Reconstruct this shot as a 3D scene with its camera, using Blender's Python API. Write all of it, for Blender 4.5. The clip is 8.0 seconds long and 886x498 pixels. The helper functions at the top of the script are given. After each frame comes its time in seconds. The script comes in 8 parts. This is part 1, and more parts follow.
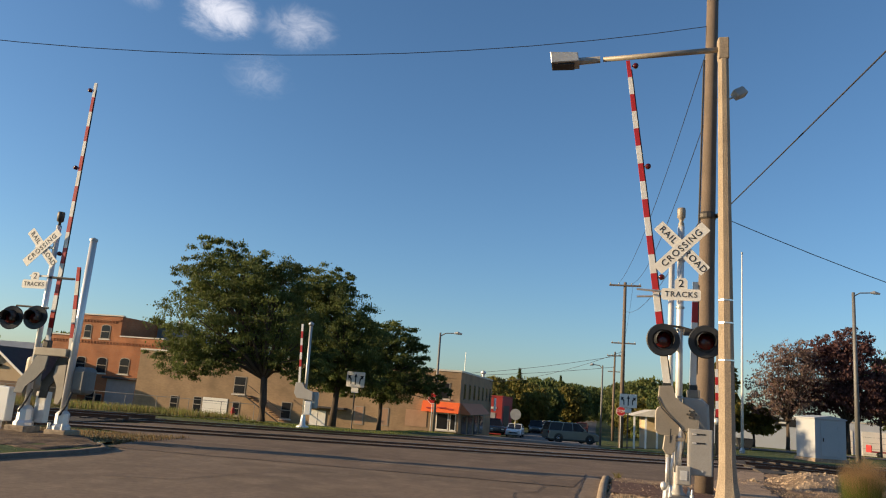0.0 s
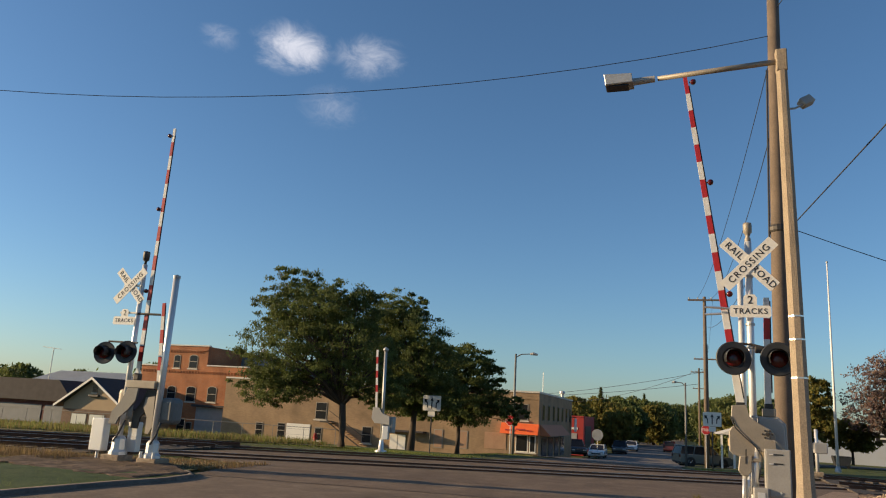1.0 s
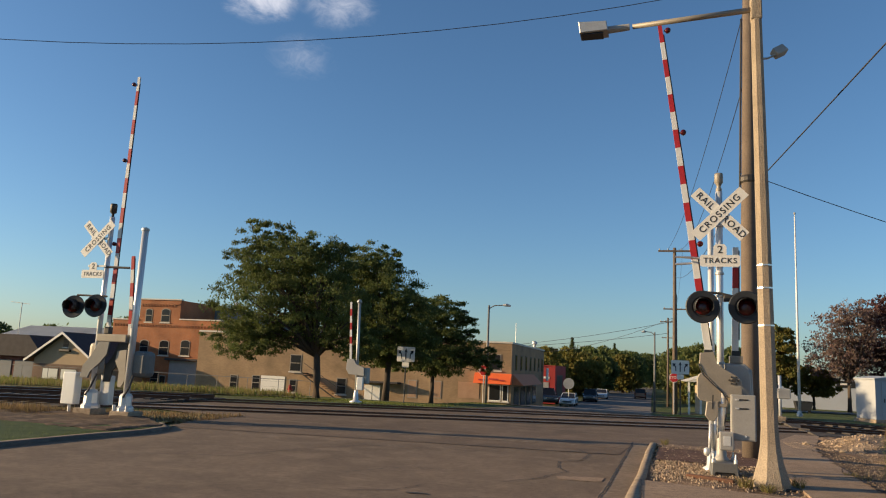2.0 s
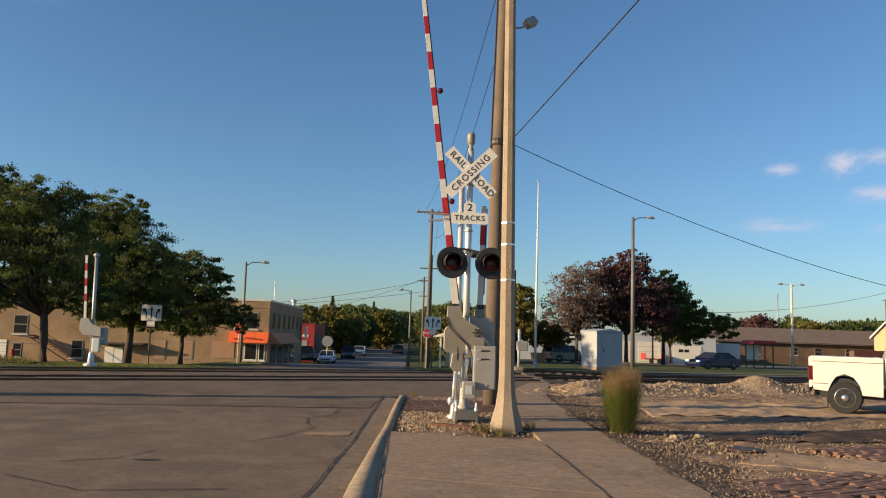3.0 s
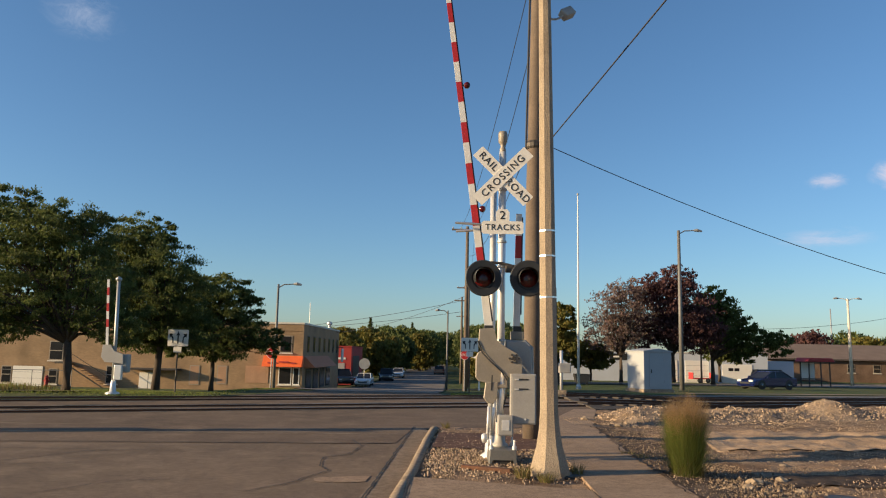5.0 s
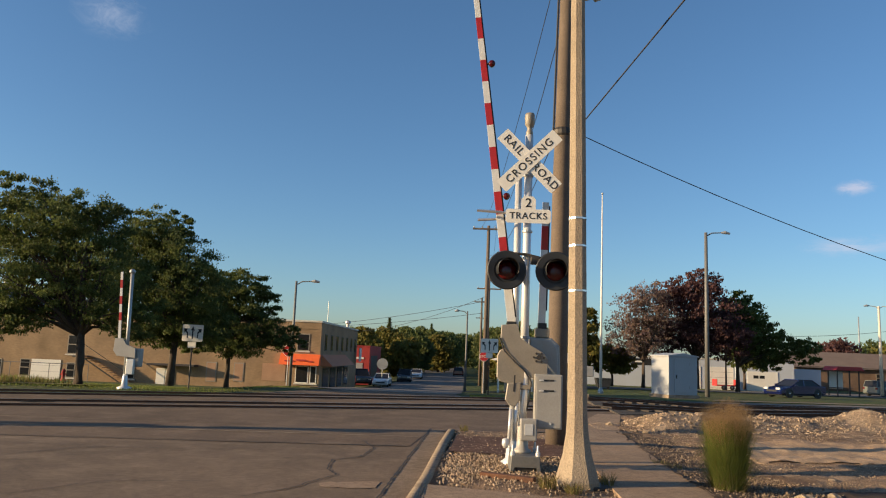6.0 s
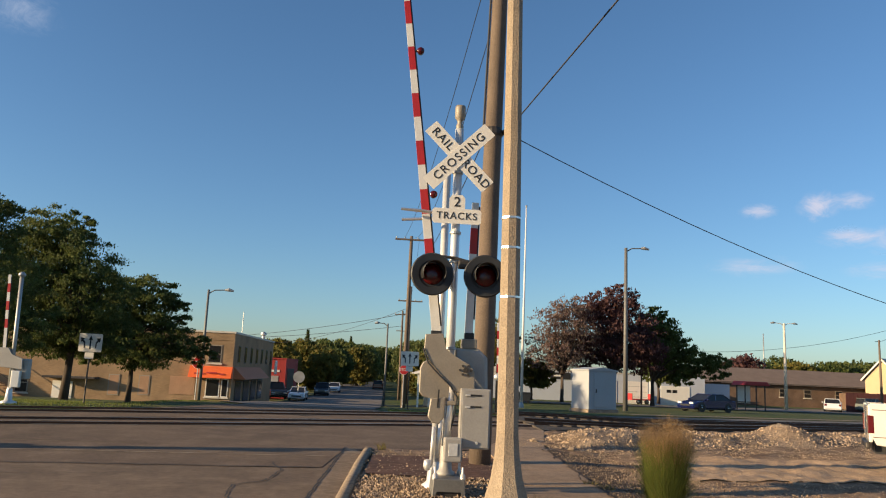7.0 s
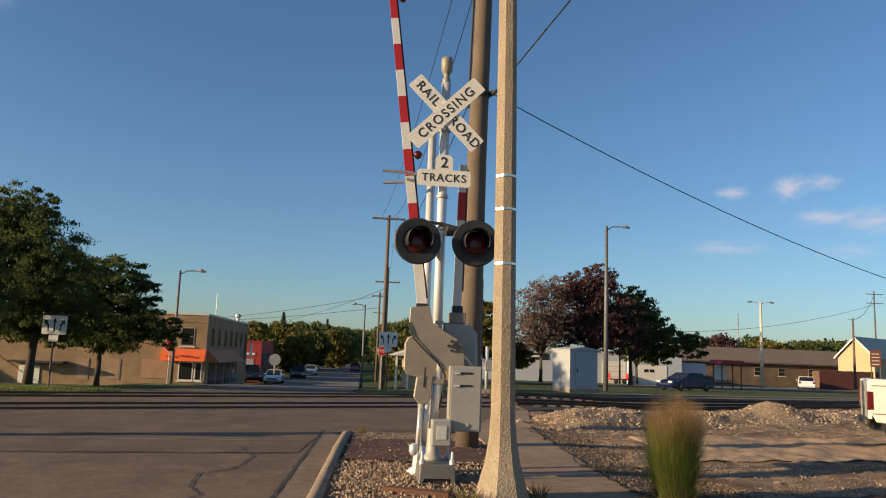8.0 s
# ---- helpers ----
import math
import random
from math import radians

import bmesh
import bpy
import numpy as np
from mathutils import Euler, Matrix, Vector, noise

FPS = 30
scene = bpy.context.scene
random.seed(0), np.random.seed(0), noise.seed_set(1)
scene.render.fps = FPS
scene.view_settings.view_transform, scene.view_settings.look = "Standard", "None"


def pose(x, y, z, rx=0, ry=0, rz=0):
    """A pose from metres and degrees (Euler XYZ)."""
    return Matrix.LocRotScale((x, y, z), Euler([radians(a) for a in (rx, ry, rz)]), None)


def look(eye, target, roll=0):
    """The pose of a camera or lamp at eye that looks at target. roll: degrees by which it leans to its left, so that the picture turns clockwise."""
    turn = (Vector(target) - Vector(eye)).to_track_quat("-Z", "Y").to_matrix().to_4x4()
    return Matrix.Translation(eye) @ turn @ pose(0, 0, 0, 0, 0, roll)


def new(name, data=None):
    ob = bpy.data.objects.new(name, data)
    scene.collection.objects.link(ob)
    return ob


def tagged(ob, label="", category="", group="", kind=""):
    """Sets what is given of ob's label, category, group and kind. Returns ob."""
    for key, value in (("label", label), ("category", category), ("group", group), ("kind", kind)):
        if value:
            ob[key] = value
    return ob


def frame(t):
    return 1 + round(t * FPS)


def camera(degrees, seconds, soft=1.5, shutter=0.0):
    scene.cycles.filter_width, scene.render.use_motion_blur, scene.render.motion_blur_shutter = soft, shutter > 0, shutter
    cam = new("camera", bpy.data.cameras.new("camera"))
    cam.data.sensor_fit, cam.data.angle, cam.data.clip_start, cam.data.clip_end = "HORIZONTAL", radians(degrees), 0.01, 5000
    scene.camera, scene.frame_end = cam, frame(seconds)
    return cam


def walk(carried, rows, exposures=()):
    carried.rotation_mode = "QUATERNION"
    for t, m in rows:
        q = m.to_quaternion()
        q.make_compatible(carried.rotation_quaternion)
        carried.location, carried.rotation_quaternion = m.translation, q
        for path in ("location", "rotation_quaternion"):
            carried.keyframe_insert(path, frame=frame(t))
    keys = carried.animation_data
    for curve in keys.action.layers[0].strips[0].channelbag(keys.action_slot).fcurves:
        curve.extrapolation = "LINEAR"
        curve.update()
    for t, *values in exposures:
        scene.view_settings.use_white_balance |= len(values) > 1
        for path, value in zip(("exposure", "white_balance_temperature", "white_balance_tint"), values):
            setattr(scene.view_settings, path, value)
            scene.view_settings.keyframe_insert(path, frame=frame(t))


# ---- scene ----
cam = camera(61.6, 8.0, soft=1.1)
PATH = [
    (0, (-1.506, -14.15, 1.673), (-1.915, -12.232, 2.063), 4.5),
    (0.5, (-1.447, -14.353, 1.737), (-1.964, -12.462, 2.134), 4.2),
    (1, (-1.218, -14.36, 1.741), (-1.822, -12.503, 2.172), 3.4),
    (1.2, (-1.148, -14.333, 1.748), (-1.768, -12.465, 2.104), 3.0),
    (2.3, (-1.249, -14.272, 1.709), (-1.651, -12.333, 1.996), 2.7),
    (2.5, (-1.249, -14.196, 1.7), (-1.491, -12.227, 1.955), 2.6),
    (3, (-1.11, -13.885, 1.666), (-1.019, -11.9, 1.893), 1.9),
    (3.5, (-1.021, -13.56, 1.715), (-1.038, -11.591, 2.069), 0.8),
    (4, (-1.042, -13.148, 1.747), (-1.001, -11.157, 1.928), 1.7),
    (4.5, (-0.891, -12.646, 1.751), (-0.864, -10.658, 1.963), 0.6),
    (4.7, (-0.884, -12.498, 1.774), (-0.891, -10.517, 2.053), 1.5),
    (5.8, (-0.909, -11.401, 1.718), (-0.947, -9.42, 1.99), 0.2),
    (6, (-0.89, -11.315, 1.697), (-0.959, -9.336, 1.978), 2.3),
    (6.5, (-0.962, -10.847, 1.659), (-0.941, -8.855, 1.841), 4.2),
    (7, (-0.892, -10.308, 1.68), (-0.753, -8.34, 2.005), 2.6),
    (7.5, (-1.023, -9.886, 1.621), (-0.902, -7.918, 1.954), 4.1),
    (8, (-0.941, -9.381, 1.602), (-0.736, -7.411, 1.883), 2.1),
]
EXPOSURES = [(0, 0.87), (0.5, 0.76), (1.0, 0.7), (2.5, 0.78), (3.0, 0.8), (3.5, 0.74), (4.0, 0.82), (4.5, 0.84), (6.0, 0.8), (6.5, 0.74), (7.0, 0.86), (7.5, 0.68), (8.0, 0.66)]
walk(cam, [(t, look(eye, target, roll)) for t, eye, target, roll in PATH],
     exposures=EXPOSURES)

# ---- world, sun and exposure ----
world = bpy.data.worlds.new("sky")
scene.world = world
world.use_nodes = True
wn = world.node_tree.nodes
wl = world.node_tree.links
sky = wn.new("ShaderNodeTexSky")
sky.sky_type, sky.sun_disc = "NISHITA", False
SUN_EL, SUN_AZ = 13.0, 255.0   # degrees; azimuth clockwise from +y
sky.sun_elevation, sky.sun_rotation = radians(SUN_EL), radians(SUN_AZ)
sky.altitude, sky.air_density, sky.dust_density, sky.ozone_density = 200, 1.0, 0.75, 3.2
wn["Background"].inputs["Strength"].default_value = 0.083
wl.new(sky.outputs["Color"], wn["Background"].inputs["Color"])
sun = new("sun", bpy.data.lights.new("sun", "SUN"))
sun.data.energy, sun.data.angle, sun.data.color = 5.0, radians(0.55), (1.0, 0.69, 0.37)
_d = Vector((math.sin(radians(SUN_AZ)) * math.cos(radians(SUN_EL)), math.cos(radians(SUN_AZ)) * math.cos(radians(SUN_EL)), math.sin(radians(SUN_EL))))
sun.matrix_world = look(_d * 80, (0, 0, 0))
scene.view_settings.exposure = 0.72
scene.view_settings.use_white_balance = True
scene.view_settings.white_balance_temperature, scene.view_settings.white_balance_tint = 5850, 6


# ---- materials ----
def node_material(name):
    m = bpy.data.materials.new(name)
    m.use_nodes = True
    return m, m.node_tree.nodes, m.node_tree.links, m.node_tree.nodes["Principled BSDF"]


def surface(name, colour, rough=0.7, metal=0.0, vary=0.25, scale=6.0, fine=60.0, bump=0.1, tint=None, per_object=0.0, per_island=0.0, spec=0.5):
    """Base colour with two scales of variation, relief and optional piece-to-piece change."""
    m, n, l, p = node_material(name)
    tc = n.new("ShaderNodeTexCoord")
    big, small = n.new("ShaderNodeTexNoise"), n.new("ShaderNodeTexNoise")
    big.inputs["Scale"].default_value, big.inputs["Detail"].default_value = scale, 5
    small.inputs["Scale"].default_value, small.inputs["Detail"].default_value = fine, 3
    for t in (big, small):
        l.new(tc.outputs["Object"], t.inputs["Vector"])
    ramp = n.new("ShaderNodeMix")
    ramp.data_type = "RGBA"
    other = tint or [c * 0.55 for c in colour]
    ramp.inputs[6].default_value, ramp.inputs[7].default_value = (*colour, 1), (*other, 1)
    k = n.new("ShaderNodeMath")
    k.operation, k.use_clamp = "MULTIPLY_ADD", True
    l.new(big.outputs["Fac"], k.inputs[0])
    k.inputs[1].default_value, k.inputs[2].default_value = 3.0 * vary / 0.5, -1.1 * vary / 0.5
    l.new(k.outputs[0], ramp.inputs[0])
    grain = n.new("ShaderNodeMix")
    grain.data_type, grain.blend_type = "RGBA", "MULTIPLY"
    grain.inputs[0].default_value = min(1, vary * 1.6)
    l.new(ramp.outputs[2], grain.inputs[6])
    g2 = n.new("ShaderNodeMapRange")
    g2.inputs[1].default_value, g2.inputs[2].default_value, g2.inputs[3].default_value, g2.inputs[4].default_value = 0.3, 0.7, 0.6, 1.25
    l.new(small.outputs["Fac"], g2.inputs[0])
    l.new(g2.outputs[0], grain.inputs[7])
    out = grain.outputs[2]
    for amount, src in ((per_object, "object"), (per_island, "island")):
        if amount:
            s = n.new("ShaderNodeObjectInfo") if src == "object" else n.new("ShaderNodeNewGeometry")
            hsv = n.new("ShaderNodeHueSaturation")
            r = n.new("ShaderNodeMapRange")
            r.inputs[3].default_value, r.inputs[4].default_value = 1 - amount, 1 + amount
            l.new(s.outputs["Random" if src == "object" else "Random Per Island"], r.inputs[0])
            l.new(r.outputs[0], hsv.inputs["Value"])
            l.new(out, hsv.inputs["Color"])
            out = hsv.outputs["Color"]
    l.new(out, p.inputs["Base Color"])
    p.inputs["Roughness"].default_value, p.inputs["Metallic"].default_value = rough, metal
    p.inputs["Specular IOR Level"].default_value = spec
    if bump:
        b = n.new("ShaderNodeBump")
        b.inputs["Strength"].default_value, b.inputs["Distance"].default_value = bump, 0.02
        l.new(small.outputs["Fac"], b.inputs["Height"])
        l.new(b.outputs["Normal"], p.inputs["Normal"])
    return m


def leaf_material(name, colour, tint, spread=0.35):
    """Leaf: per-leaf change of shade, some light passing through."""
    m, n, l, p = node_material(name)
    g = n.new("ShaderNodeNewGeometry")
    mix = n.new("ShaderNodeMix")
    mix.data_type = "RGBA"
    mix.inputs[6].default_value, mix.inputs[7].default_value = (*colour, 1), (*tint, 1)
    l.new(g.outputs["Random Per Island"], mix.inputs[0])
    tc, nz = n.new("ShaderNodeTexCoord"), n.new("ShaderNodeTexNoise")
    nz.inputs["Scale"].default_value = 0.6
    l.new(tc.outputs["Object"], nz.inputs["Vector"])
    hsv, r = n.new("ShaderNodeHueSaturation"), n.new("ShaderNodeMapRange")
    r.inputs[1].default_value, r.inputs[2].default_value, r.inputs[3].default_value, r.inputs[4].default_value = 0.3, 0.7, 1 - spread, 1 + spread
    l.new(nz.outputs["Fac"], r.inputs[0])
    l.new(r.outputs[0], hsv.inputs["Value"])
    l.new(mix.outputs[2], hsv.inputs["Color"])
    l.new(hsv.outputs["Color"], p.inputs["Base Color"])
    p.inputs["Roughness"].default_value = 0.6
    p.inputs["Specular IOR Level"].default_value = 0.2
    tr, add = n.new("ShaderNodeBsdfTranslucent"), n.new("ShaderNodeMixShader")
    add.inputs[0].default_value = 0.45
    l.new(hsv.outputs["Color"], tr.inputs["Color"])
    l.new(p.outputs[0], add.inputs[1])
    l.new(tr.outputs[0], add.inputs[2])
    l.new(add.outputs[0], n["Material Output"].inputs["Surface"])
    return m


def brick_material(name, colour, mortar, width=0.21, height=0.075, offset=0.5):
    """Small far bricks in courses, on upright faces."""
    m, n, l, p = node_material(name)
    tc = n.new("ShaderNodeTexCoord")
    sep, com = n.new("ShaderNodeSeparateXYZ"), n.new("ShaderNodeCombineXYZ")
    add = n.new("ShaderNodeMath")
    l.new(tc.outputs["Object"], sep.inputs[0])
    l.new(sep.outputs[0], add.inputs[0])
    l.new(sep.outputs[1], add.inputs[1])
    l.new(add.outputs[0], com.inputs[0])
    l.new(sep.outputs[2], com.inputs[1])
    b = n.new("ShaderNodeTexBrick")
    b.inputs["Scale"].default_value = 1.0
    b.inputs["Brick Width"].default_value, b.inputs["Row Height"].default_value, b.inputs["Mortar Size"].default_value = width, height, 0.008
    b.inputs["Color1"].default_value = (*[c * 1.07 for c in colour], 1)
    b.inputs["Color2"].default_value = (*[c * 0.92 for c in colour], 1)
    b.inputs["Mortar"].default_value = (*mortar, 1)
    l.new(com.outputs[0], b.inputs["Vector"])
    nz = n.new("ShaderNodeTexNoise")
    nz.inputs["Scale"].default_value, nz.inputs["Detail"].default_value = 0.7, 6
    l.new(tc.outputs["Object"], nz.inputs["Vector"])
    r = n.new("ShaderNodeMapRange")
    r.inputs[1].default_value, r.inputs[2].default_value, r.inputs[3].default_value, r.inputs[4].default_value = 0.3, 0.7, 0.72, 1.15
    l.new(nz.outputs["Fac"], r.inputs[0])
    mul = n.new("ShaderNodeMix")
    mul.data_type, mul.blend_type = "RGBA", "MULTIPLY"
    mul.inputs[0].default_value = 1
    l.new(b.outputs["Color"], mul.inputs[6])
    l.new(r.outputs[0], mul.inputs[7])
    l.new(mul.outputs[2], p.inputs["Base Color"])
    p.inputs["Roughness"].default_value = 0.9
    bp = n.new("ShaderNodeBump")
    bp.inputs["Strength"].default_value, bp.inputs["Distance"].default_value = 0.3, 0.01
    l.new(b.outputs["Fac"], bp.inputs["Height"])
    bp.invert = True
    l.new(bp.outputs["Normal"], p.inputs["Normal"])
    return m


def ground_material(name, a, b, c, s1=0.25, s2=2.5, s3=40.0, rough=0.95, bump=0.4, dist=0.03):
    """Three colours mixed by patches at two sizes, with fine speckle."""
    m, n, l, p = node_material(name)
    tc = n.new("ShaderNodeTexCoord")
    ns = []
    for s, d in ((s1, 6), (s2, 6), (s3, 4)):
        t = n.new("ShaderNodeTexNoise")
        t.inputs["Scale"].default_value, t.inputs["Detail"].default_value = s, d
        l.new(tc.outputs["Object"], t.inputs["Vector"])
        ns.append(t)
    def ranged(src, lo, hi, to0=0.0, to1=1.0):
        r = n.new("ShaderNodeMapRange")
        r.inputs[1].default_value, r.inputs[2].default_value, r.inputs[3].default_value, r.inputs[4].default_value = lo, hi, to0, to1
        l.new(src, r.inputs[0])
        return r.outputs[0]
    m1, m2, m3 = [n.new("ShaderNodeMix") for _ in range(3)]
    for x in (m1, m2, m3):
        x.data_type = "RGBA"
    m1.inputs[6].default_value, m1.inputs[7].default_value = (*a, 1), (*b, 1)
    l.new(ranged(ns[0].outputs["Fac"], 0.38, 0.62), m1.inputs[0])
    m2.inputs[7].default_value = (*c, 1)
    l.new(m1.outputs[2], m2.inputs[6])
    l.new(ranged(ns[1].outputs["Fac"], 0.45, 0.75), m2.inputs[0])
    mid, m4 = n.new("ShaderNodeTexNoise"), n.new("ShaderNodeMix")
    mid.inputs["Scale"].default_value, mid.inputs["Detail"].default_value, mid.inputs["Roughness"].default_value = 9.0, 8, 0.7
    l.new(tc.outputs["Object"], mid.inputs["Vector"])
    m4.data_type, m4.blend_type = "RGBA", "MULTIPLY"
    m4.inputs[0].default_value = 1
    l.new(m2.outputs[2], m4.inputs[6])
    l.new(ranged(mid.outputs["Fac"], 0.3, 0.7, 0.72, 1.22), m4.inputs[7])
    m2 = m4
    m3.blend_type = "MULTIPLY"
    m3.inputs[0].default_value = 1
    l.new(m2.outputs[2], m3.inputs[6])
    l.new(ranged(ns[2].outputs["Fac"], 0.3, 0.7, 0.6, 1.35), m3.inputs[7])
    l.new(m3.outputs[2], p.inputs["Base Color"])
    p.inputs["Roughness"].default_value = rough
    p.inputs["Specular IOR Level"].default_value = 0.25
    bp = n.new("ShaderNodeBump")
    bp.inputs["Strength"].default_value, bp.inputs["Distance"].default_value = bump, dist
    l.new(ns[2].outputs["Fac"], bp.inputs["Height"])
    l.new(bp.outputs["Normal"], p.inputs["Normal"])
    return m


ASPHALT = ground_material("worn_brown_asphalt", (0.17, 0.119, 0.079), (0.128, 0.09, 0.061), (0.212, 0.15, 0.1), 0.3, 1.3, 60, bump=0.45, dist=0.012)
NEARROAD = ground_material("tan_worn_pavement", (0.197, 0.14, 0.093), (0.15, 0.107, 0.072), (0.24, 0.173, 0.115), 0.35, 1.6, 60, bump=0.45, dist=0.012)
STREET = ground_material("grey_asphalt", (0.205, 0.176, 0.148), (0.16, 0.138, 0.117), (0.24, 0.208, 0.176), 0.2, 1.2, 60, bump=0.2, dist=0.01)
PANEL = ground_material("crossing_panel", (0.13, 0.105, 0.085), (0.1, 0.085, 0.07), (0.17, 0.14, 0.11), 0.5, 3, 60, bump=0.3, dist=0.01)
CONCRETE = ground_material("sidewalk_concrete", (0.315, 0.22, 0.142), (0.255, 0.178, 0.115), (0.36, 0.255, 0.167), 0.5, 3, 90, bump=0.3, dist=0.006)
GUTTER = ground_material("gutter_concrete", (0.235, 0.172, 0.115), (0.185, 0.135, 0.09), (0.275, 0.205, 0.14), 0.8, 5, 90, bump=0.3, dist=0.008)
KERB = ground_material("kerb_concrete", (0.34, 0.265, 0.18), (0.255, 0.19, 0.13), (0.38, 0.3, 0.21), 1.5, 8, 120, bump=0.3, dist=0.006)
# darker copy of the grass, with the corner's shade in its colour
SHADELAWN = ground_material("shaded_short_lawn", (0.045, 0.075, 0.018), (0.065, 0.085, 0.025), (0.035, 0.06, 0.014), 0.3, 2.5, 30, bump=0.8, dist=0.04)
GRASS = ground_material("grass", (0.075, 0.1, 0.026), (0.115, 0.11, 0.04), (0.055, 0.078, 0.02), 0.15, 1.5, 25, bump=0.8, dist=0.05)
DRYGRASS = ground_material("dry_grass", (0.2, 0.165, 0.07), (0.13, 0.13, 0.045), (0.24, 0.19, 0.09), 0.2, 1.5, 25, bump=0.8, dist=0.05)
GRAVEL = ground_material("gravel_dirt", (0.3, 0.2, 0.122), (0.13, 0.083, 0.052), (0.4, 0.28, 0.175), 0.45, 2.6, 38, bump=1.0, dist=0.04)
SOIL = ground_material("dark_stony_soil", (0.13, 0.088, 0.056), (0.085, 0.058, 0.04), (0.24, 0.165, 0.105), 0.9, 4.0, 40, bump=1.0, dist=0.04)
HEAP = ground_material("pale_heap_gravel", (0.35, 0.255, 0.168), (0.2, 0.14, 0.09), (0.43, 0.325, 0.22), 0.6, 3.5, 38, bump=1.0, dist=0.04)
DIRT = ground_material("packed_dirt", (0.48, 0.33, 0.2), (0.4, 0.27, 0.16), (0.34, 0.23, 0.136), 0.3, 1.5, 50, bump=0.4, dist=0.015)
BALLAST = ground_material("dark_ballast", (0.09, 0.075, 0.062), (0.06, 0.052, 0.045), (0.13, 0.11, 0.09), 0.5, 4, 30, bump=0.9, dist=0.04)
STONE = surface("pale_gravel_stone", (0.36, 0.265, 0.175), 0.9, 0, 0.3, 3, 40, 0.2, (0.2, 0.14, 0.09), per_island=0.5)
RUBBLE = surface("brown_grey_rubble", (0.22, 0.16, 0.108), 0.9, 0, 0.3, 3, 40, 0.2, (0.12, 0.088, 0.06), per_island=0.5)
TAR = surface("tar", (0.035, 0.03, 0.028), 0.8, 0, 0.2, 5, 50)
WHITE = surface("white_sign_paint", (0.78, 0.74, 0.66), 0.45, 0, 0.08, 4, 60, 0.02, (0.62, 0.57, 0.48))
BLACK = surface("black_paint", (0.026, 0.026, 0.026), 0.5, 0, 0.2, 6, 60, 0.03)
SIGNBLACK = surface("sign_lettering", (0.02, 0.02, 0.022), 0.6, 0, 0.1, 6, 60, 0)
RED = surface("red_reflective", (0.42, 0.02, 0.018), 0.4, 0, 0.12, 4, 50, 0.02)
ARMWHITE = surface("arm_white", (0.72, 0.7, 0.66), 0.45, 0, 0.12, 5, 50, 0.02)
ALUM = surface("bright_aluminium", (0.78, 0.76, 0.73), 0.3, 0.85, 0.1, 3, 40, 0.03)
SILVER = surface("silver_paint", (0.7, 0.69, 0.67), 0.38, 0.4, 0.12, 3, 40, 0.03, (0.58, 0.55, 0.5))
GREYBOX = surface("grey_painted_steel", (0.36, 0.34, 0.31), 0.5, 0.1, 0.12, 3, 50, 0.03)
TANPLATE = surface("weathered_galvanised", (0.3, 0.26, 0.205), 0.55, 0.2, 0.18, 4, 50, 0.04)
DARKSTEEL = surface("dark_steel", (0.08, 0.07, 0.06), 0.55, 0.6, 0.2, 6, 60, 0.05)
RUST = surface("rusty_steel", (0.16, 0.07, 0.035), 0.85, 0.2, 0.3, 5, 60, 0.15, (0.06, 0.035, 0.025))
RAILTOP = surface("polished_rail", (0.35, 0.31, 0.28), 0.35, 0.9, 0.15, 3, 40, 0.02)
LENSRED = surface("dark_red_lens", (0.07, 0.004, 0.004), 0.15, 0, 0.1, 20, 90, 0.1)
POLECON = surface("exposed_aggregate_concrete", (0.35, 0.275, 0.19), 0.85, 0, 0.4, 2.5, 48, 0.6, (0.25, 0.195, 0.135))
POLEWOOD = surface("weathered_pole_wood", (0.155, 0.115, 0.083), 0.9, 0, 0.3, 2.5, 40, 0.3, (0.095, 0.072, 0.054))
CABLE = surface("cable", (0.03, 0.03, 0.035), 0.7, 0, 0.1, 5, 40, 0)
DARKGALV = surface("dull_grey_pole", (0.17, 0.165, 0.155), 0.6, 0.3, 0.15, 3, 30, 0.02)
GALV = surface("galvanised_pole", (0.42, 0.42, 0.41), 0.5, 0.5, 0.12, 3, 30, 0.02)
TIE = surface("railway_tie", (0.07, 0.055, 0.042), 0.95, 0, 0.3, 4, 30, 0.3, per_object=0.3)
BARK = surface("bark", (0.075, 0.055, 0.04), 0.95, 0, 0.3, 4, 25, 0.5)
LEAF = leaf_material("locust_leaf", (0.075, 0.104, 0.028), (0.135, 0.15, 0.044))
LEAFDARK = leaf_material("dark_green_leaf", (0.09, 0.12, 0.034), (0.15, 0.16, 0.05))
LEAFGOLD = leaf_material("turning_leaf", (0.14, 0.145, 0.034), (0.2, 0.155, 0.034))
LEAFPLUM = leaf_material("purple_leaf", (0.095, 0.046, 0.046), (0.15, 0.078, 0.068))
LEAFGREY = leaf_material("thin_mauve_leaf", (0.22, 0.14, 0.13), (0.17, 0.13, 0.09))
TANBRICK = brick_material("tan_brick", (0.310, 0.202, 0.107), (0.292, 0.202, 0.116))
REDBRICK = brick_material("orange_red_brick", (0.38, 0.125, 0.04), (0.36, 0.19, 0.1))
ROOFDARK = surface("dark_roof", (0.06, 0.05, 0.048), 0.9, 0, 0.25, 2, 30, 0.2)
WHITEWALL = surface("white_block_wall", (0.47, 0.5, 0.55), 0.8, 0, 0.12, 0.8, 20, 0.1, (0.4, 0.4, 0.39))
GLASS = surface("dark_window_glass", (0.022, 0.022, 0.024), 0.12, 0, 0.2, 2, 10, 0, spec=0.3)
TRIM = surface("pale_trim", (0.6, 0.55, 0.46), 0.6, 0, 0.1, 4, 40, 0.05)
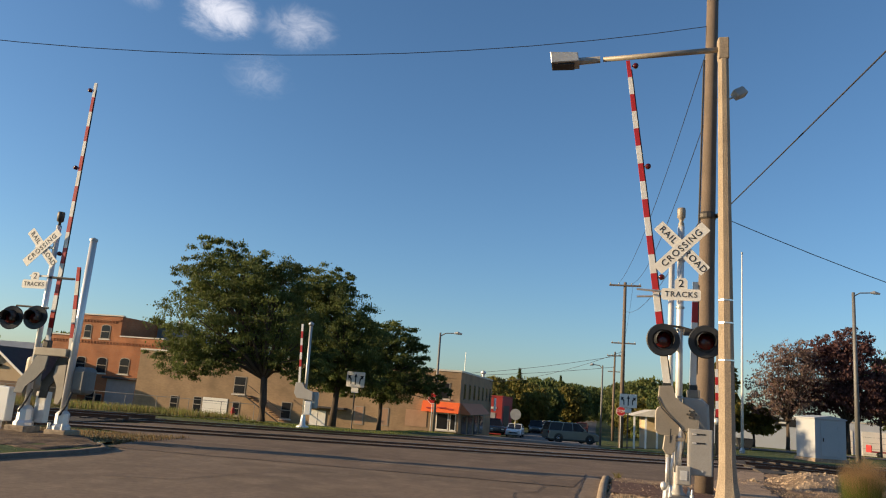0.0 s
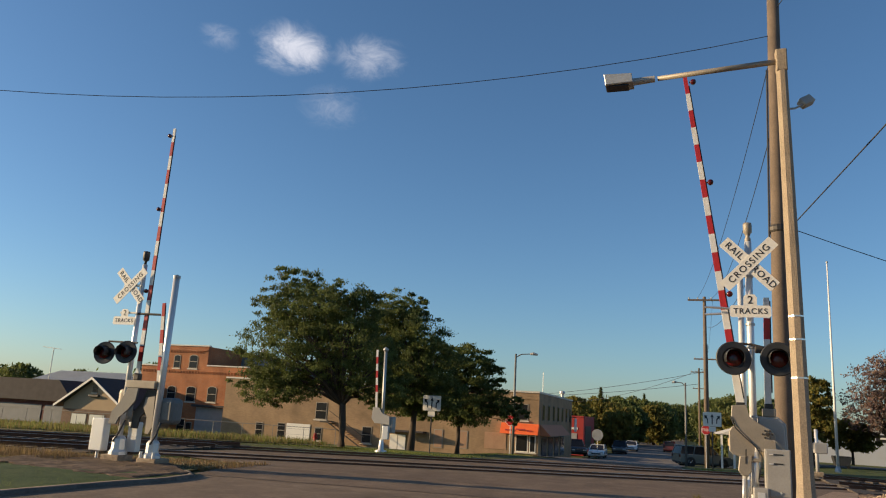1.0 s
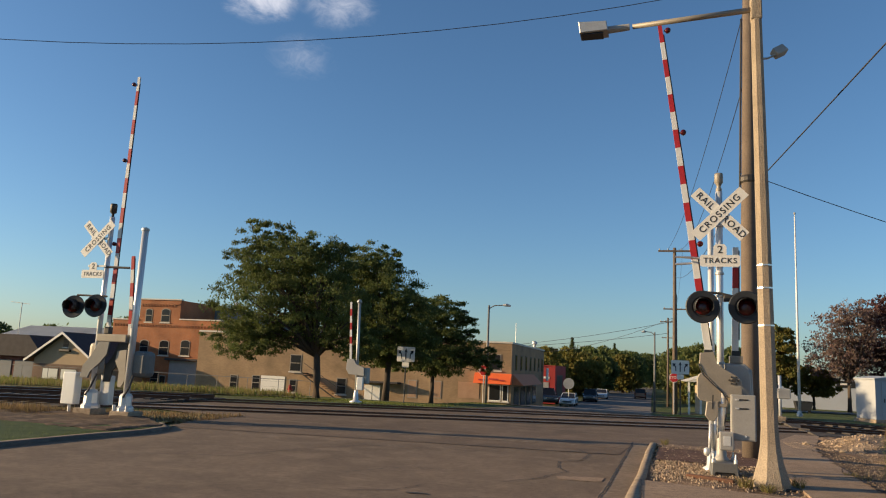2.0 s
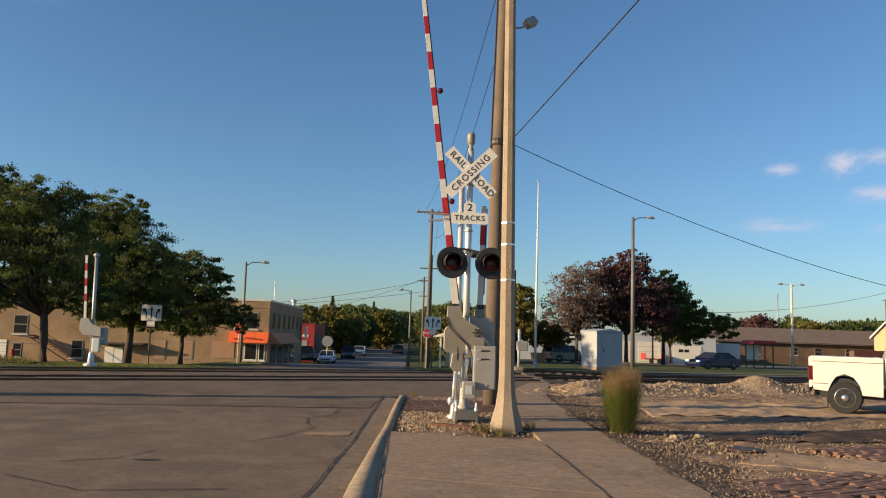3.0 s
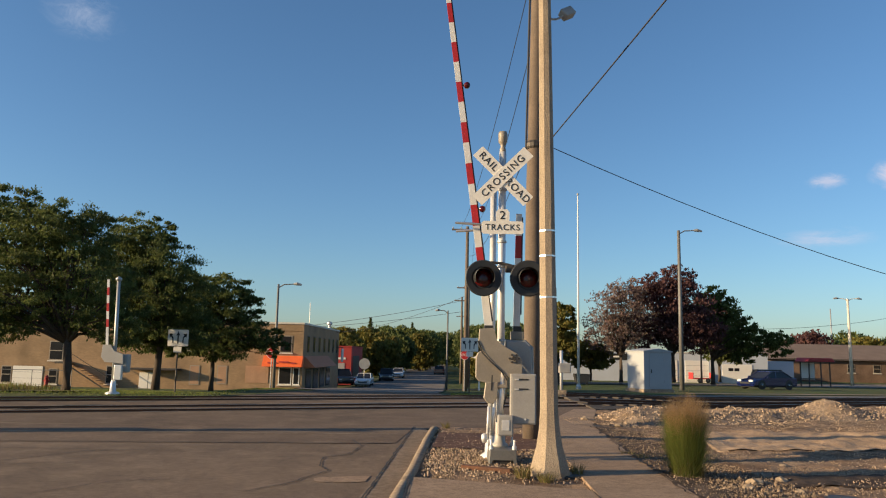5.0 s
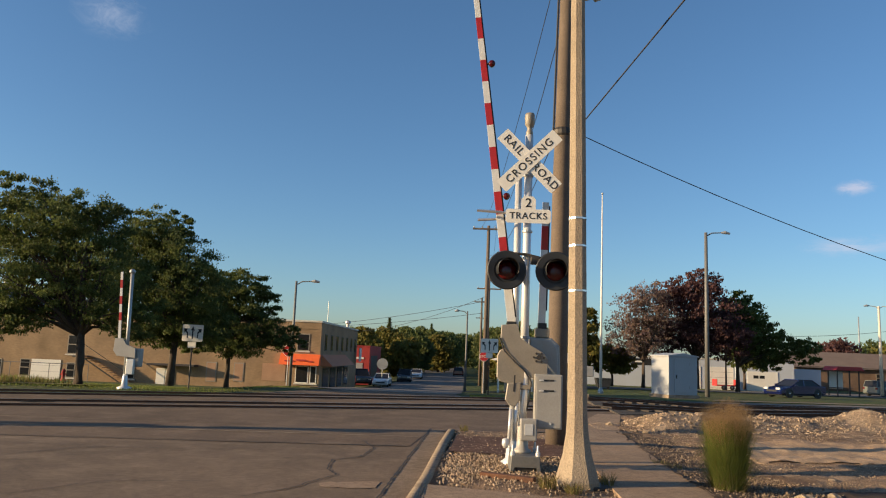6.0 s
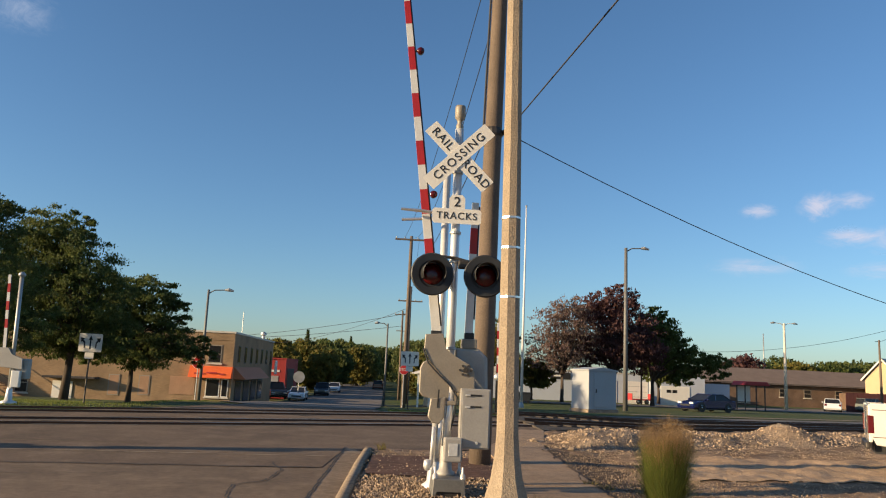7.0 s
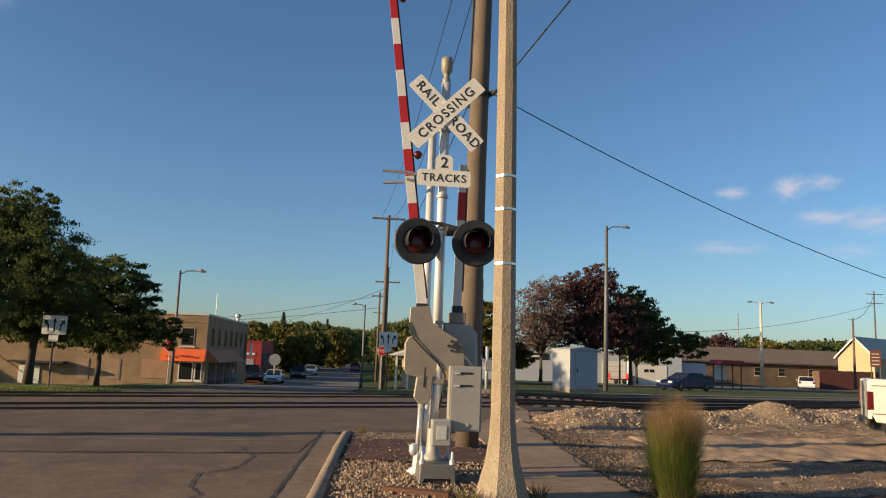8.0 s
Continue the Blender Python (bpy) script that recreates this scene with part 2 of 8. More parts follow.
ORANGE = surface("orange_canvas", (0.8, 0.13, 0.02), 0.7, 0, 0.1, 2, 40, 0.05)
REDWALL = surface("red_painted_wall", (0.36, 0.03, 0.022), 0.7, 0, 0.12, 1.5, 30, 0.05)
BROWNWALL = brick_material("brown_brick", (0.14, 0.085, 0.055), (0.18, 0.125, 0.085))
PLYWOOD = surface("boarded_panel", (0.4, 0.24, 0.14), 0.85, 0, 0.2, 1.2, 30, 0.1)
DOORGREY = surface("grey_garage_door", (0.35, 0.33, 0.31), 0.6, 0, 0.15, 2, 30, 0.05)
RUBBER = surface("tyre_rubber", (0.02, 0.02, 0.02), 0.85, 0, 0.2, 8, 60, 0.1)
CHROME = surface("wheel_metal", (0.6, 0.6, 0.6), 0.25, 0.9, 0.1, 5, 40, 0.02)
PLUME = leaf_material("grass_plume", (0.34, 0.22, 0.1), (0.42, 0.28, 0.14))
BLADE = leaf_material("grass_blade", (0.11, 0.15, 0.03), (0.19, 0.2, 0.05))
WEED = leaf_material("brown_weed", (0.2, 0.125, 0.07), (0.15, 0.12, 0.05))
DRYBLADE = leaf_material("dry_blade", (0.26, 0.19, 0.08), (0.14, 0.14, 0.04))
TAILLIGHT = surface("tail_light", (0.09, 0.006, 0.007), 0.2, 0, 0.1, 10, 60, 0)


def car_paint(name, c):
    m = surface(name, c, 0.25, 0.1, 0.05, 2, 30, 0, spec=0.6)
    m.node_tree.nodes["Principled BSDF"].inputs["Coat Weight"].default_value = 0.6
    return m


# ---- mesh helpers ----
def part(name, bm, material, parent=None, label="", smooth=False):
    me = bpy.data.meshes.new(name)
    bmesh.ops.recalc_face_normals(bm, faces=bm.faces)
    bm.to_mesh(me)
    bm.free()
    for m in material if isinstance(material, (list, tuple)) else (material,):
        me.materials.append(m)
    if smooth:
        for f in me.polygons:
            f.use_smooth = True
    ob = new(name, me)
    if parent:
        ob.parent = parent
    if label:
        ob["label"] = label
    return ob


def shared(name, me, parent, m=None):
    ob = new(name, me)
    ob.parent = parent
    if m is not None:
        ob.matrix_basis = m
    return ob


def thing(name, label, category, m=None, group="", kind=""):
    ob = tagged(new(name), label, category, group, kind)
    if m is not None:
        ob.matrix_basis = m
    return ob


def box(bm, x0, x1, y0, y1, z0, z1, bevel=0.0, m=None, mi=0):
    mat4 = Matrix.LocRotScale(((x0 + x1) / 2, (y0 + y1) / 2, (z0 + z1) / 2), None, (x1 - x0, y1 - y0, z1 - z0))
    if m is not None:
        mat4 = m @ mat4
    g = bmesh.ops.create_cube(bm, size=1, matrix=mat4)
    fs = {f for v in g["verts"] for f in v.link_faces}
    for f in fs:
        f.material_index = mi
    if bevel:
        es = {e for v in g["verts"] for e in v.link_edges}
        bmesh.ops.bevel(bm, geom=list(es), offset=bevel, segments=2, affect="EDGES", profile=0.5)
    return bm


def tube(bm, p, q, r0, r1=None, seg=12, caps=True, mi=0):
    """A tapered round bar from p to q."""
    p, q = Vector(p), Vector(q)
    r1 = r0 if r1 is None else r1
    d = q - p
    rot = d.to_track_quat("Z", "Y").to_matrix().to_4x4()
    g = bmesh.ops.create_cone(bm, cap_ends=caps, segments=seg, radius1=r0, radius2=r1, depth=d.length, matrix=Matrix.Translation((p + q) / 2) @ rot)
    if mi:
        for f in {f for v in g["verts"] for f in v.link_faces}:
            f.material_index = mi
    return bm


def chain(bm, pts, radii, seg=8):
    """A bent tapered bar through points."""
    rings = []
    pts = [Vector(p) for p in pts]
    for i, p in enumerate(pts):
        d = (pts[min(i + 1, len(pts) - 1)] - pts[max(i - 1, 0)]).normalized()
        q = d.to_track_quat("Z", "Y")
        rings.append([bm.verts.new(p + q @ Vector((math.cos(a) * radii[i], math.sin(a) * radii[i], 0))) for a in [2 * math.pi * k / seg for k in range(seg)]])
    for a, b in zip(rings, rings[1:]):
        for k in range(seg):
            bm.faces.new((a[k], a[(k + 1) % seg], b[(k + 1) % seg], b[k]))
    bm.faces.new(rings[0][::-1])
    bm.faces.new(rings[-1])
    return bm


def lathe(bm, profile, centre=(0, 0, 0), seg=24, axis="z", m=None):
    """Profile of (radius, height) turned about an axis."""
    rings = []
    c = Vector(centre)
    for r, h in profile:
        ring = []
        for k in range(seg):
            a = 2 * math.pi * k / seg
            v = Vector((r * math.cos(a), r * math.sin(a), h)) if axis == "z" else Vector((r * math.cos(a), h, r * math.sin(a)))
            if m is not None:
                v = m @ v
            ring.append(bm.verts.new(c + v))
        rings.append(ring)
    for a, b in zip(rings, rings[1:]):
        for k in range(seg):
            bm.faces.new((a[k], a[(k + 1) % seg], b[(k + 1) % seg], b[k]))
    bm.faces.new(rings[0][::-1])
    bm.faces.new(rings[-1])
    return bm


def slab(bm, outline, y0, y1, bevel=0.0):
    """A plate: outline of (x, z) points, between two depths y0 and y1."""
    a = [bm.verts.new((x, y0, z)) for x, z in outline]
    b = [bm.verts.new((x, y1, z)) for x, z in outline]
    n = len(outline)
    bm.faces.new(a)
    bm.faces.new(b[::-1])
    for k in range(n):
        bm.faces.new((a[k], b[k], b[(k + 1) % n], a[(k + 1) % n]))
    if bevel:
        bmesh.ops.bevel(bm, geom=[e for e in bm.edges if abs(e.verts[0].co.y - e.verts[1].co.y) < 1e-6], offset=bevel, segments=1, affect="EDGES")
    return bm


def rounded(w, h, r, n=5):
    pts = []
    for cx, cz, a0 in ((w / 2 - r, h / 2 - r, 0), (-w / 2 + r, h / 2 - r, 90), (-w / 2 + r, -h / 2 + r, 180), (w / 2 - r, -h / 2 + r, 270)):
        for k in range(n):
            a = radians(a0 + 90 * k / (n - 1))
            pts.append((cx + r * math.cos(a), cz + r * math.sin(a)))
    return pts


def lettering(text, size, material, parent, m, spacing=1.0, name="lettering", widen=1.0):
    """Flat raised letters of the built-in font, facing -y, centred on m."""
    cu = bpy.data.curves.new(name, "FONT")
    cu.body, cu.size, cu.align_x, cu.align_y, cu.extrude, cu.space_character, cu.offset = text, size, "CENTER", "CENTER", 0.0015, spacing, size * 0.006
    tmp = new("tmp", cu)
    bpy.context.view_layer.update()
    me = bpy.data.meshes.new_from_object(tmp.evaluated_get(bpy.context.evaluated_depsgraph_get()))
    bpy.data.objects.remove(tmp)
    bpy.data.curves.remove(cu)
    me.transform(m @ pose(0, 0, 0, 90) @ Matrix.Diagonal((widen, 1, 1, 1)))
    me.materials.clear()
    me.materials.append(material)
    me.name = name
    ob = new(name, me)
    ob.parent = parent
    return ob


def smooth01(t):
    t = min(1.0, max(0.0, t))
    return t * t * (3 - 2 * t)


SKEW = 0.45                      # the railway runs at y = offset + SKEW * x


def gz0(x, y):
    """Height of the ground: level at the crossing, falling away beyond it."""
    return -2.1 * min(1.0, max(0.0, (y - 22.0) / 48.0)) * (1 - 0.55 * smooth01(x / 12.0)) - 0.32 * smooth01((-9.5 - x) / 3) * smooth01((y - 16.0) / 8.0)


def gz(x, y):
    """Ground height: the street falls away, the railway on the lot side lies a little lower."""
    off = y - SKEW * x
    return gz0(x, y) - 0.2 * smooth01((x - 5) / 5) * smooth01((off - 10.5) / 2.5) * (1 - smooth01((off - 24) / 12))


def sheet(name, left, right, dz, material, label, category, steps=24, across=6, kind="structure", rough=0.0, skirt=0.0, ragged=0.0, power=1.0):
    """A draped strip between two lines of equally many (x, y) points."""
    def along(line, s):
        s *= len(line) - 1
        i = min(int(s), len(line) - 2)
        f = s - i
        return line[i][0] * (1 - f) + line[i + 1][0] * f, line[i][1] * (1 - f) + line[i + 1][1] * f
    bm = bmesh.new()
    rows = []
    for i in range(steps + 1):
        a, b = along(left, i / steps), along(right, i / steps)
        row = []
        for j in range(across + 1):
            f = (j / across) ** power
            if ragged and j in (0, across):
                f += ragged * (0.5 + noise.noise((i * 0.31, j, 7)) + 0.6 * noise.noise((i * 0.9, j, 2))) * (1 if j == 0 else -1) / 2
            x, y = a[0] * (1 - f) + b[0] * f, a[1] * (1 - f) + b[1] * f
            z = gz(x, y) + dz + (rough * (noise.noise((x * 1.3, y * 1.3, 0)) + 0.45 * noise.noise((x * 3.7, y * 3.7, 4))) if rough else 0)
            if ragged and (j in (0, across) or i in (0, steps)):
                z -= 0.03
            row.append(bm.verts.new((x, y, z)))
        rows.append(row)
    for a, b in zip(rows, rows[1:]):
        for j in range(across):
            bm.faces.new((a[j], a[j + 1], b[j + 1], b[j]))
    if skirt:
        rim = [e for e in bm.edges if e.is_boundary]
        g = bmesh.ops.extrude_edge_only(bm, edges=rim)
        for v in [v for v in g["geom"] if isinstance(v, bmesh.types.BMVert)]:
            v.co.z -= skirt
    return tagged(part(name, bm, material), label, category, kind=kind)


def ribbon(bm, pts, width, dz):
    """A thin wandering strip on the ground."""
    last = None
    for i, p in enumerate(pts):
        a, b = Vector(pts[max(i - 1, 0)]), Vector(pts[min(i + 1, len(pts) - 1)])
        d = (b - a).normalized()
        s = Vector((-d.y, d.x)) * width * (0.6 + 0.8 * random.random()) / 2
        p = Vector(p)
        pair = [bm.verts.new((q.x, q.y, gz(q.x, q.y) + dz)) for q in (p + s, p - s)]
        if last:
            bm.faces.new((last[0], last[1], pair[1], pair[0]))
        last = pair
    return bm


def wander(pts, step=0.12, amount=0.03):
    out = []
    for (x0, y0), (x1, y1) in zip(pts, pts[1:]):
        n = max(1, int(math.hypot(x1 - x0, y1 - y0) / step))
        for k in range(n):
            out.append((x0 + (x1 - x0) * k / n + random.uniform(-amount, amount), y0 + (y1 - y0) * k / n + random.uniform(-amount, amount)))
    return out + [pts[-1]]


# ---- ground, road, railway ----
def build_ground():
    def lines(lo, hi, fine_lo, fine_hi, step):
        a = list(np.arange(fine_lo, fine_hi + 0.01, step))
        k, s = fine_hi, step
        while k < hi:
            s *= 1.6
            k += s
            a.append(min(k, hi))
        k, s = fine_lo, step
        while k > lo:
            s *= 1.6
            k -= s
            a.insert(0, max(k, lo))
        return a
    xs, ys = lines(-2500, 2500, -70, 70, 3), lines(-400, 3500, -20, 90, 3)
    bm = bmesh.new()
    grid = [[bm.verts.new((x, y, gz(x, y) - 0.03)) for x in xs] for y in ys]
    for a, b in zip(grid, grid[1:]):
        for i in range(len(xs) - 1):
            bm.faces.new((a[i], a[i + 1], b[i + 1], b[i]))
    tagged(part("ground", bm, GRASS), "wide green and drying grass ground around the crossing", "ground", kind="structure")


def rail_y(off, x):
    return off + SKEW * x


def build_roads():
    sheet("road", [(-13.6, -40), (-12.6, -3.6), (-12.1, 1.3), (-13.4, 5.0)], [(-2.6, -40), (-1.68, -5), (-1.5, 2), (-1.3, 5.6)], 0.0, NEARROAD,
          "worn brownish asphalt road with cracks and patches", "road", 40, 8)
    sheet("road_crossing", [(-13.4, 5.0), (-17.8, 6.6), (-16.2, 11.2), (-10.3, 14.0), (-8.5, 17.2), (-7.5, 20.3), (-6.6, 21.6)],
          [(-1.3, 5.6), (2.75, 7.0), (4.0, 11.0), (4.3, 15.0), (4.4, 19.0), (-0.8, 19.2), (-1.2, 21.4)], 0.004, ASPHALT,
          "brown asphalt road surface paved between the rails", "road", 48, 14)
    sheet("road_far", [(-6.6, 21.6), (-8.5, 27), (-10.6, 36), (-11.0, 70), (-11.0, 130), (-9.5, 300)], [(-1.2, 21.4), (-1.0, 27), (-1.0, 36), (-1.0, 70), (-0.8, 130), (0.5, 300)], 0.008, STREET,
          "grey asphalt street running away between trees", "road", 60, 6)
    sheet("road_cross_street", [(-1.5, 48.5), (40, 66), (120, 100)], [(-1.5, 58.5), (40, 76), (120, 110)], 0.012, STREET, "grey asphalt side street beside the railway", "road", 40, 6)
    sheet("service_lane", [(4.6, 22.3), (40, 38.3), (120, 74)], [(4.6, 28.3), (40, 45.0), (120, 81)], 0.0, STREET, "worn grey asphalt lane alongside the tracks", "lane", 40, 6)
    sheet("gravel_lot", [(2.2, -40), (2.2, -5), (2.3, 1), (2.75, 7), (4.0, 12.2)], [(60, -40), (60, -5), (60, 8), (60, 22), (60, 37.0)], 0.06, GRAVEL, "stony gravel and dirt lot beside the pavement", "gravel lot", 220, 150, rough=0.06, power=2.0)
    sheet("dirt_track", [(4.2, 2.0), (8.8, 2.6), (30, 9)], [(4.6, 6.0), (9.6, 6.6), (30, 13)], 0.08, DIRT, "pale packed dirt track across the lot", "dirt track", 110, 20, rough=0.06, ragged=0.35)
    # dark sheet paints the shadow lying in a hollow of the lot
    sheet("shaded_hollow", [(3.7, -1.8), (5.4, -1.75), (6.9, -1.5), (11, -0.3)], [(3.8, -0.9), (5.4, -0.5), (6.9, 0.2), (11, 1.7)], 0.084, SHADEHOLLOW, "dark dirt patch standing for a shaded hollow in the lot", "dirt", 60, 14, rough=0.06, ragged=0.3)
    sheet("concrete_pad", [(3.3, -3.9), (5.0, -5.05)], [(4.5, -2.75), (6.2, -3.7)], 0.08, DIRT, "pale worn concrete pad in the lot", "concrete pad", 24, 16, rough=0.03, ragged=0.18)
    bed = [("left", -160, -17.6, -15.4), ("right", 4.1, 160, 0)]
    for _, x0, x1, _2 in bed:
        sheet("ballast_bed", [(x0, rail_y(11.2, x0)), (x1, rail_y(11.2, x1))], [(x0, rail_y(20.6, x0)), (x1, rail_y(20.6, x1))], 0.05, BALLAST,
              "dark ballast bed under the rails", "ballast", 90, 8, rough=0.06, skirt=0.1)
    # weedy strip on the near left of the tracks
    sheet("weed_strip", [(-90, -26), (-30, 0.5), (-13.2, 5.2)], [(-90, -34), (-30, -8.0), (-12.35, -0.3)], 0.02, DRYGRASS, "dry weedy strip beside the ballast", "dry grass", 40, 6)
    sheet("dry_verge", [(-90, -17.0), (-40, 5.0), (-15.0, 17.5)], [(-90, -6), (-40, 16), (-16.5, 24.0)], 0.02, DRYGRASS, "tall dry verge between railway and buildings", "dry grass", 40, 6)
    # shade over this corner is painted by the darker lawn colour
    sheet("corner_verge", [(-30, -14), (-30, 0.5)], [(-12.15, -14), (-11.72, 1.0)], 0.065, SHADELAWN, "short green and drying grass at the far corner, darkened for shade", "grass", 16, 12, rough=0.03)
    # kerb, gutter, sidewalk, island
    sheet("gutter", [(-1.95, -28), (-1.72, -16), (-1.5, -6), (-1.3, 0), (-1.14, 5.2)], [(-3.0, -28), (-2.5, -16), (-2.05, -6), (-1.8, 0), (-1.6, 6.0)], 0.006, GUTTER, "smooth concrete gutter along the kerb", "gutter", 30, 2)
    # kerb as a real step
    bm = bmesh.new()
    line = [(-2.1, -28), (-1.85, -16), (-1.64, -6), (-1.5, -2.7), (-1.42, -1.1), (-1.3, 3.0), (-1.22, 4.9), (-1.12, 5.2)]
    pts = []
    for (xa, ya), (xb, yb) in zip(line, line[1:]):
        n = max(1, int((yb - ya) / 0.4))
        pts += [(xa + (xb - xa) * k / n, ya + (yb - ya) * k / n) for k in range(n)]
    pts.append(line[-1])
    prev = None
    for x, y in pts:
        j = 0.008 * noise.noise((x * 4, y * 3, 1))
        h = 0.135 + j - (0.1 if y > 5.0 else 0)
        xr = max(x + 0.16, -1.345 + (0.045 * (-6 - y) / 4 if y < -6 else 0)) if y < -1.5 else x + 0.16
        ring = [bm.verts.new(v) for v in ((x - 0.02, y, -0.02), (x + 0.0, y, h - 0.05), (x + 0.03 + j, y, h - 0.01), (xr, y, h), (xr + 0.01, y, -0.02))]
        if prev:
            for k in range(4):
                bm.faces.new((prev[k], prev[k + 1], ring[k + 1], ring[k]))
        prev = ring
    tagged(part("kerb", bm, KERB, smooth=True), "worn tan concrete kerb along the roadside island", "kerb", kind="structure")
    # left kerb; its dark material stands for the shade on it
    bm = bmesh.new()
    prev = None
    for x, y in wander([(-12.2, -12), (-11.9, -5), (-11.74, -2.1), (-11.5, -0.4), (-11.6, 0.6), (-12.3, 1.4)], 0.5, 0.02):
        ring = [bm.verts.new(v) for v in ((x + 0.02, y, -0.02), (x, y, 0.05), (x - 0.04, y, 0.075), (x - 0.17, y, 0.08), (x - 0.18, y, -0.02))]
        if prev:
            for k in range(4):
                bm.faces.new((prev[k], prev[k + 1], ring[k + 1], ring[k]))
        prev = ring
    tagged(part("kerb", bm, PANEL, smooth=True), "low worn kerb at the grassy far corner, darkened for shade", "kerb", kind="structure")
    sheet("corner_dirt", [(-17.2, -0.5), (-14.0, -0.9), (-11.95, -1.1)], [(-17.2, 2.6), (-14.0, 3.0), (-11.85, 0.9)], 0.095, SOIL, "brown dirt and rubble round the signal footings", "dirt", 40, 14, rough=0.04, ragged=0.15)
    sheet("far_walk", [(14, 33.8), (40, 45.6), (120, 82)], [(14, 34.6), (40, 46.5), (120, 83)], 0.03, KERB, "pale concrete path between strips of grass", "path", 30, 2)
    walk_slabs()


def walk_slabs():
    """Driveway and sidewalk slabs, each with its joint."""
    base = tagged(new("sidewalk"), "tan concrete sidewalk with cracked joints", "sidewalk", kind="structure")
    def slab_piece(quad, z):
        bm = bmesh.new()
        top = [bm.verts.new((x, y, z)) for x, y in quad]
        low = [bm.verts.new((x, y, -0.03)) for x, y in quad]
        bm.faces.new(top)
        for k in range(4):
            bm.faces.new((top[k], low[k], low[(k + 1) % 4], top[(k + 1) % 4]))
        bmesh.ops.bevel(bm, geom=[e for e in bm.edges if abs(e.verts[0].co.z - e.verts[1].co.z) < 1e-5 and e.verts[0].co.z > 0], offset=0.002, segments=1, affect="EDGES")
        part("slab", bm, CONCRETE, base)
    g = 0.012
    # apron in front of the island
    xl = lambda y: -1.345
    rows = [(-1.95, -5.6), (-5.6, -9.2), (-9.2, -12.8), (-12.8, -16.4), (-16.4, -20.0), (-20.0, -23.6), (-23.6, -27.2)]
    for a, b in rows:
        slab_piece([(xl(b) + 0.015, b + g), (0.952, b + g - 0.72), (0.952, a - 0.72), (xl(a) + 0.015, a)], 0.128)
    # walk along the island
    ys = [-27.0, -23.4, -19.8, -16.5, -13.2, -9.8, -6.4, -3.4, -1.3, 0.6, 2.4, 4.2, 6.2]
    def right(y):
        return 2.12 + 0.03 * (y + 5) if y < 1 else 2.30 + 0.075 * (y - 1)
    def leftx(y):
        return 0.948 if y < -2.5 else 0.95 + 0.045 * (y + 2.5)
    for a, b in zip(ys, ys[1:]):
        slab_piece([(leftx(a) + g, a + g), (right(a), a + g), (right(b), b - g), (leftx(b) + g, b - g)], 0.130 + 0.004 * math.sin(a))
    slab_piece([(1.36, 6.22), (2.7, 6.22), (4.0, 12.4), (3.3, 12.4)], 0.07)


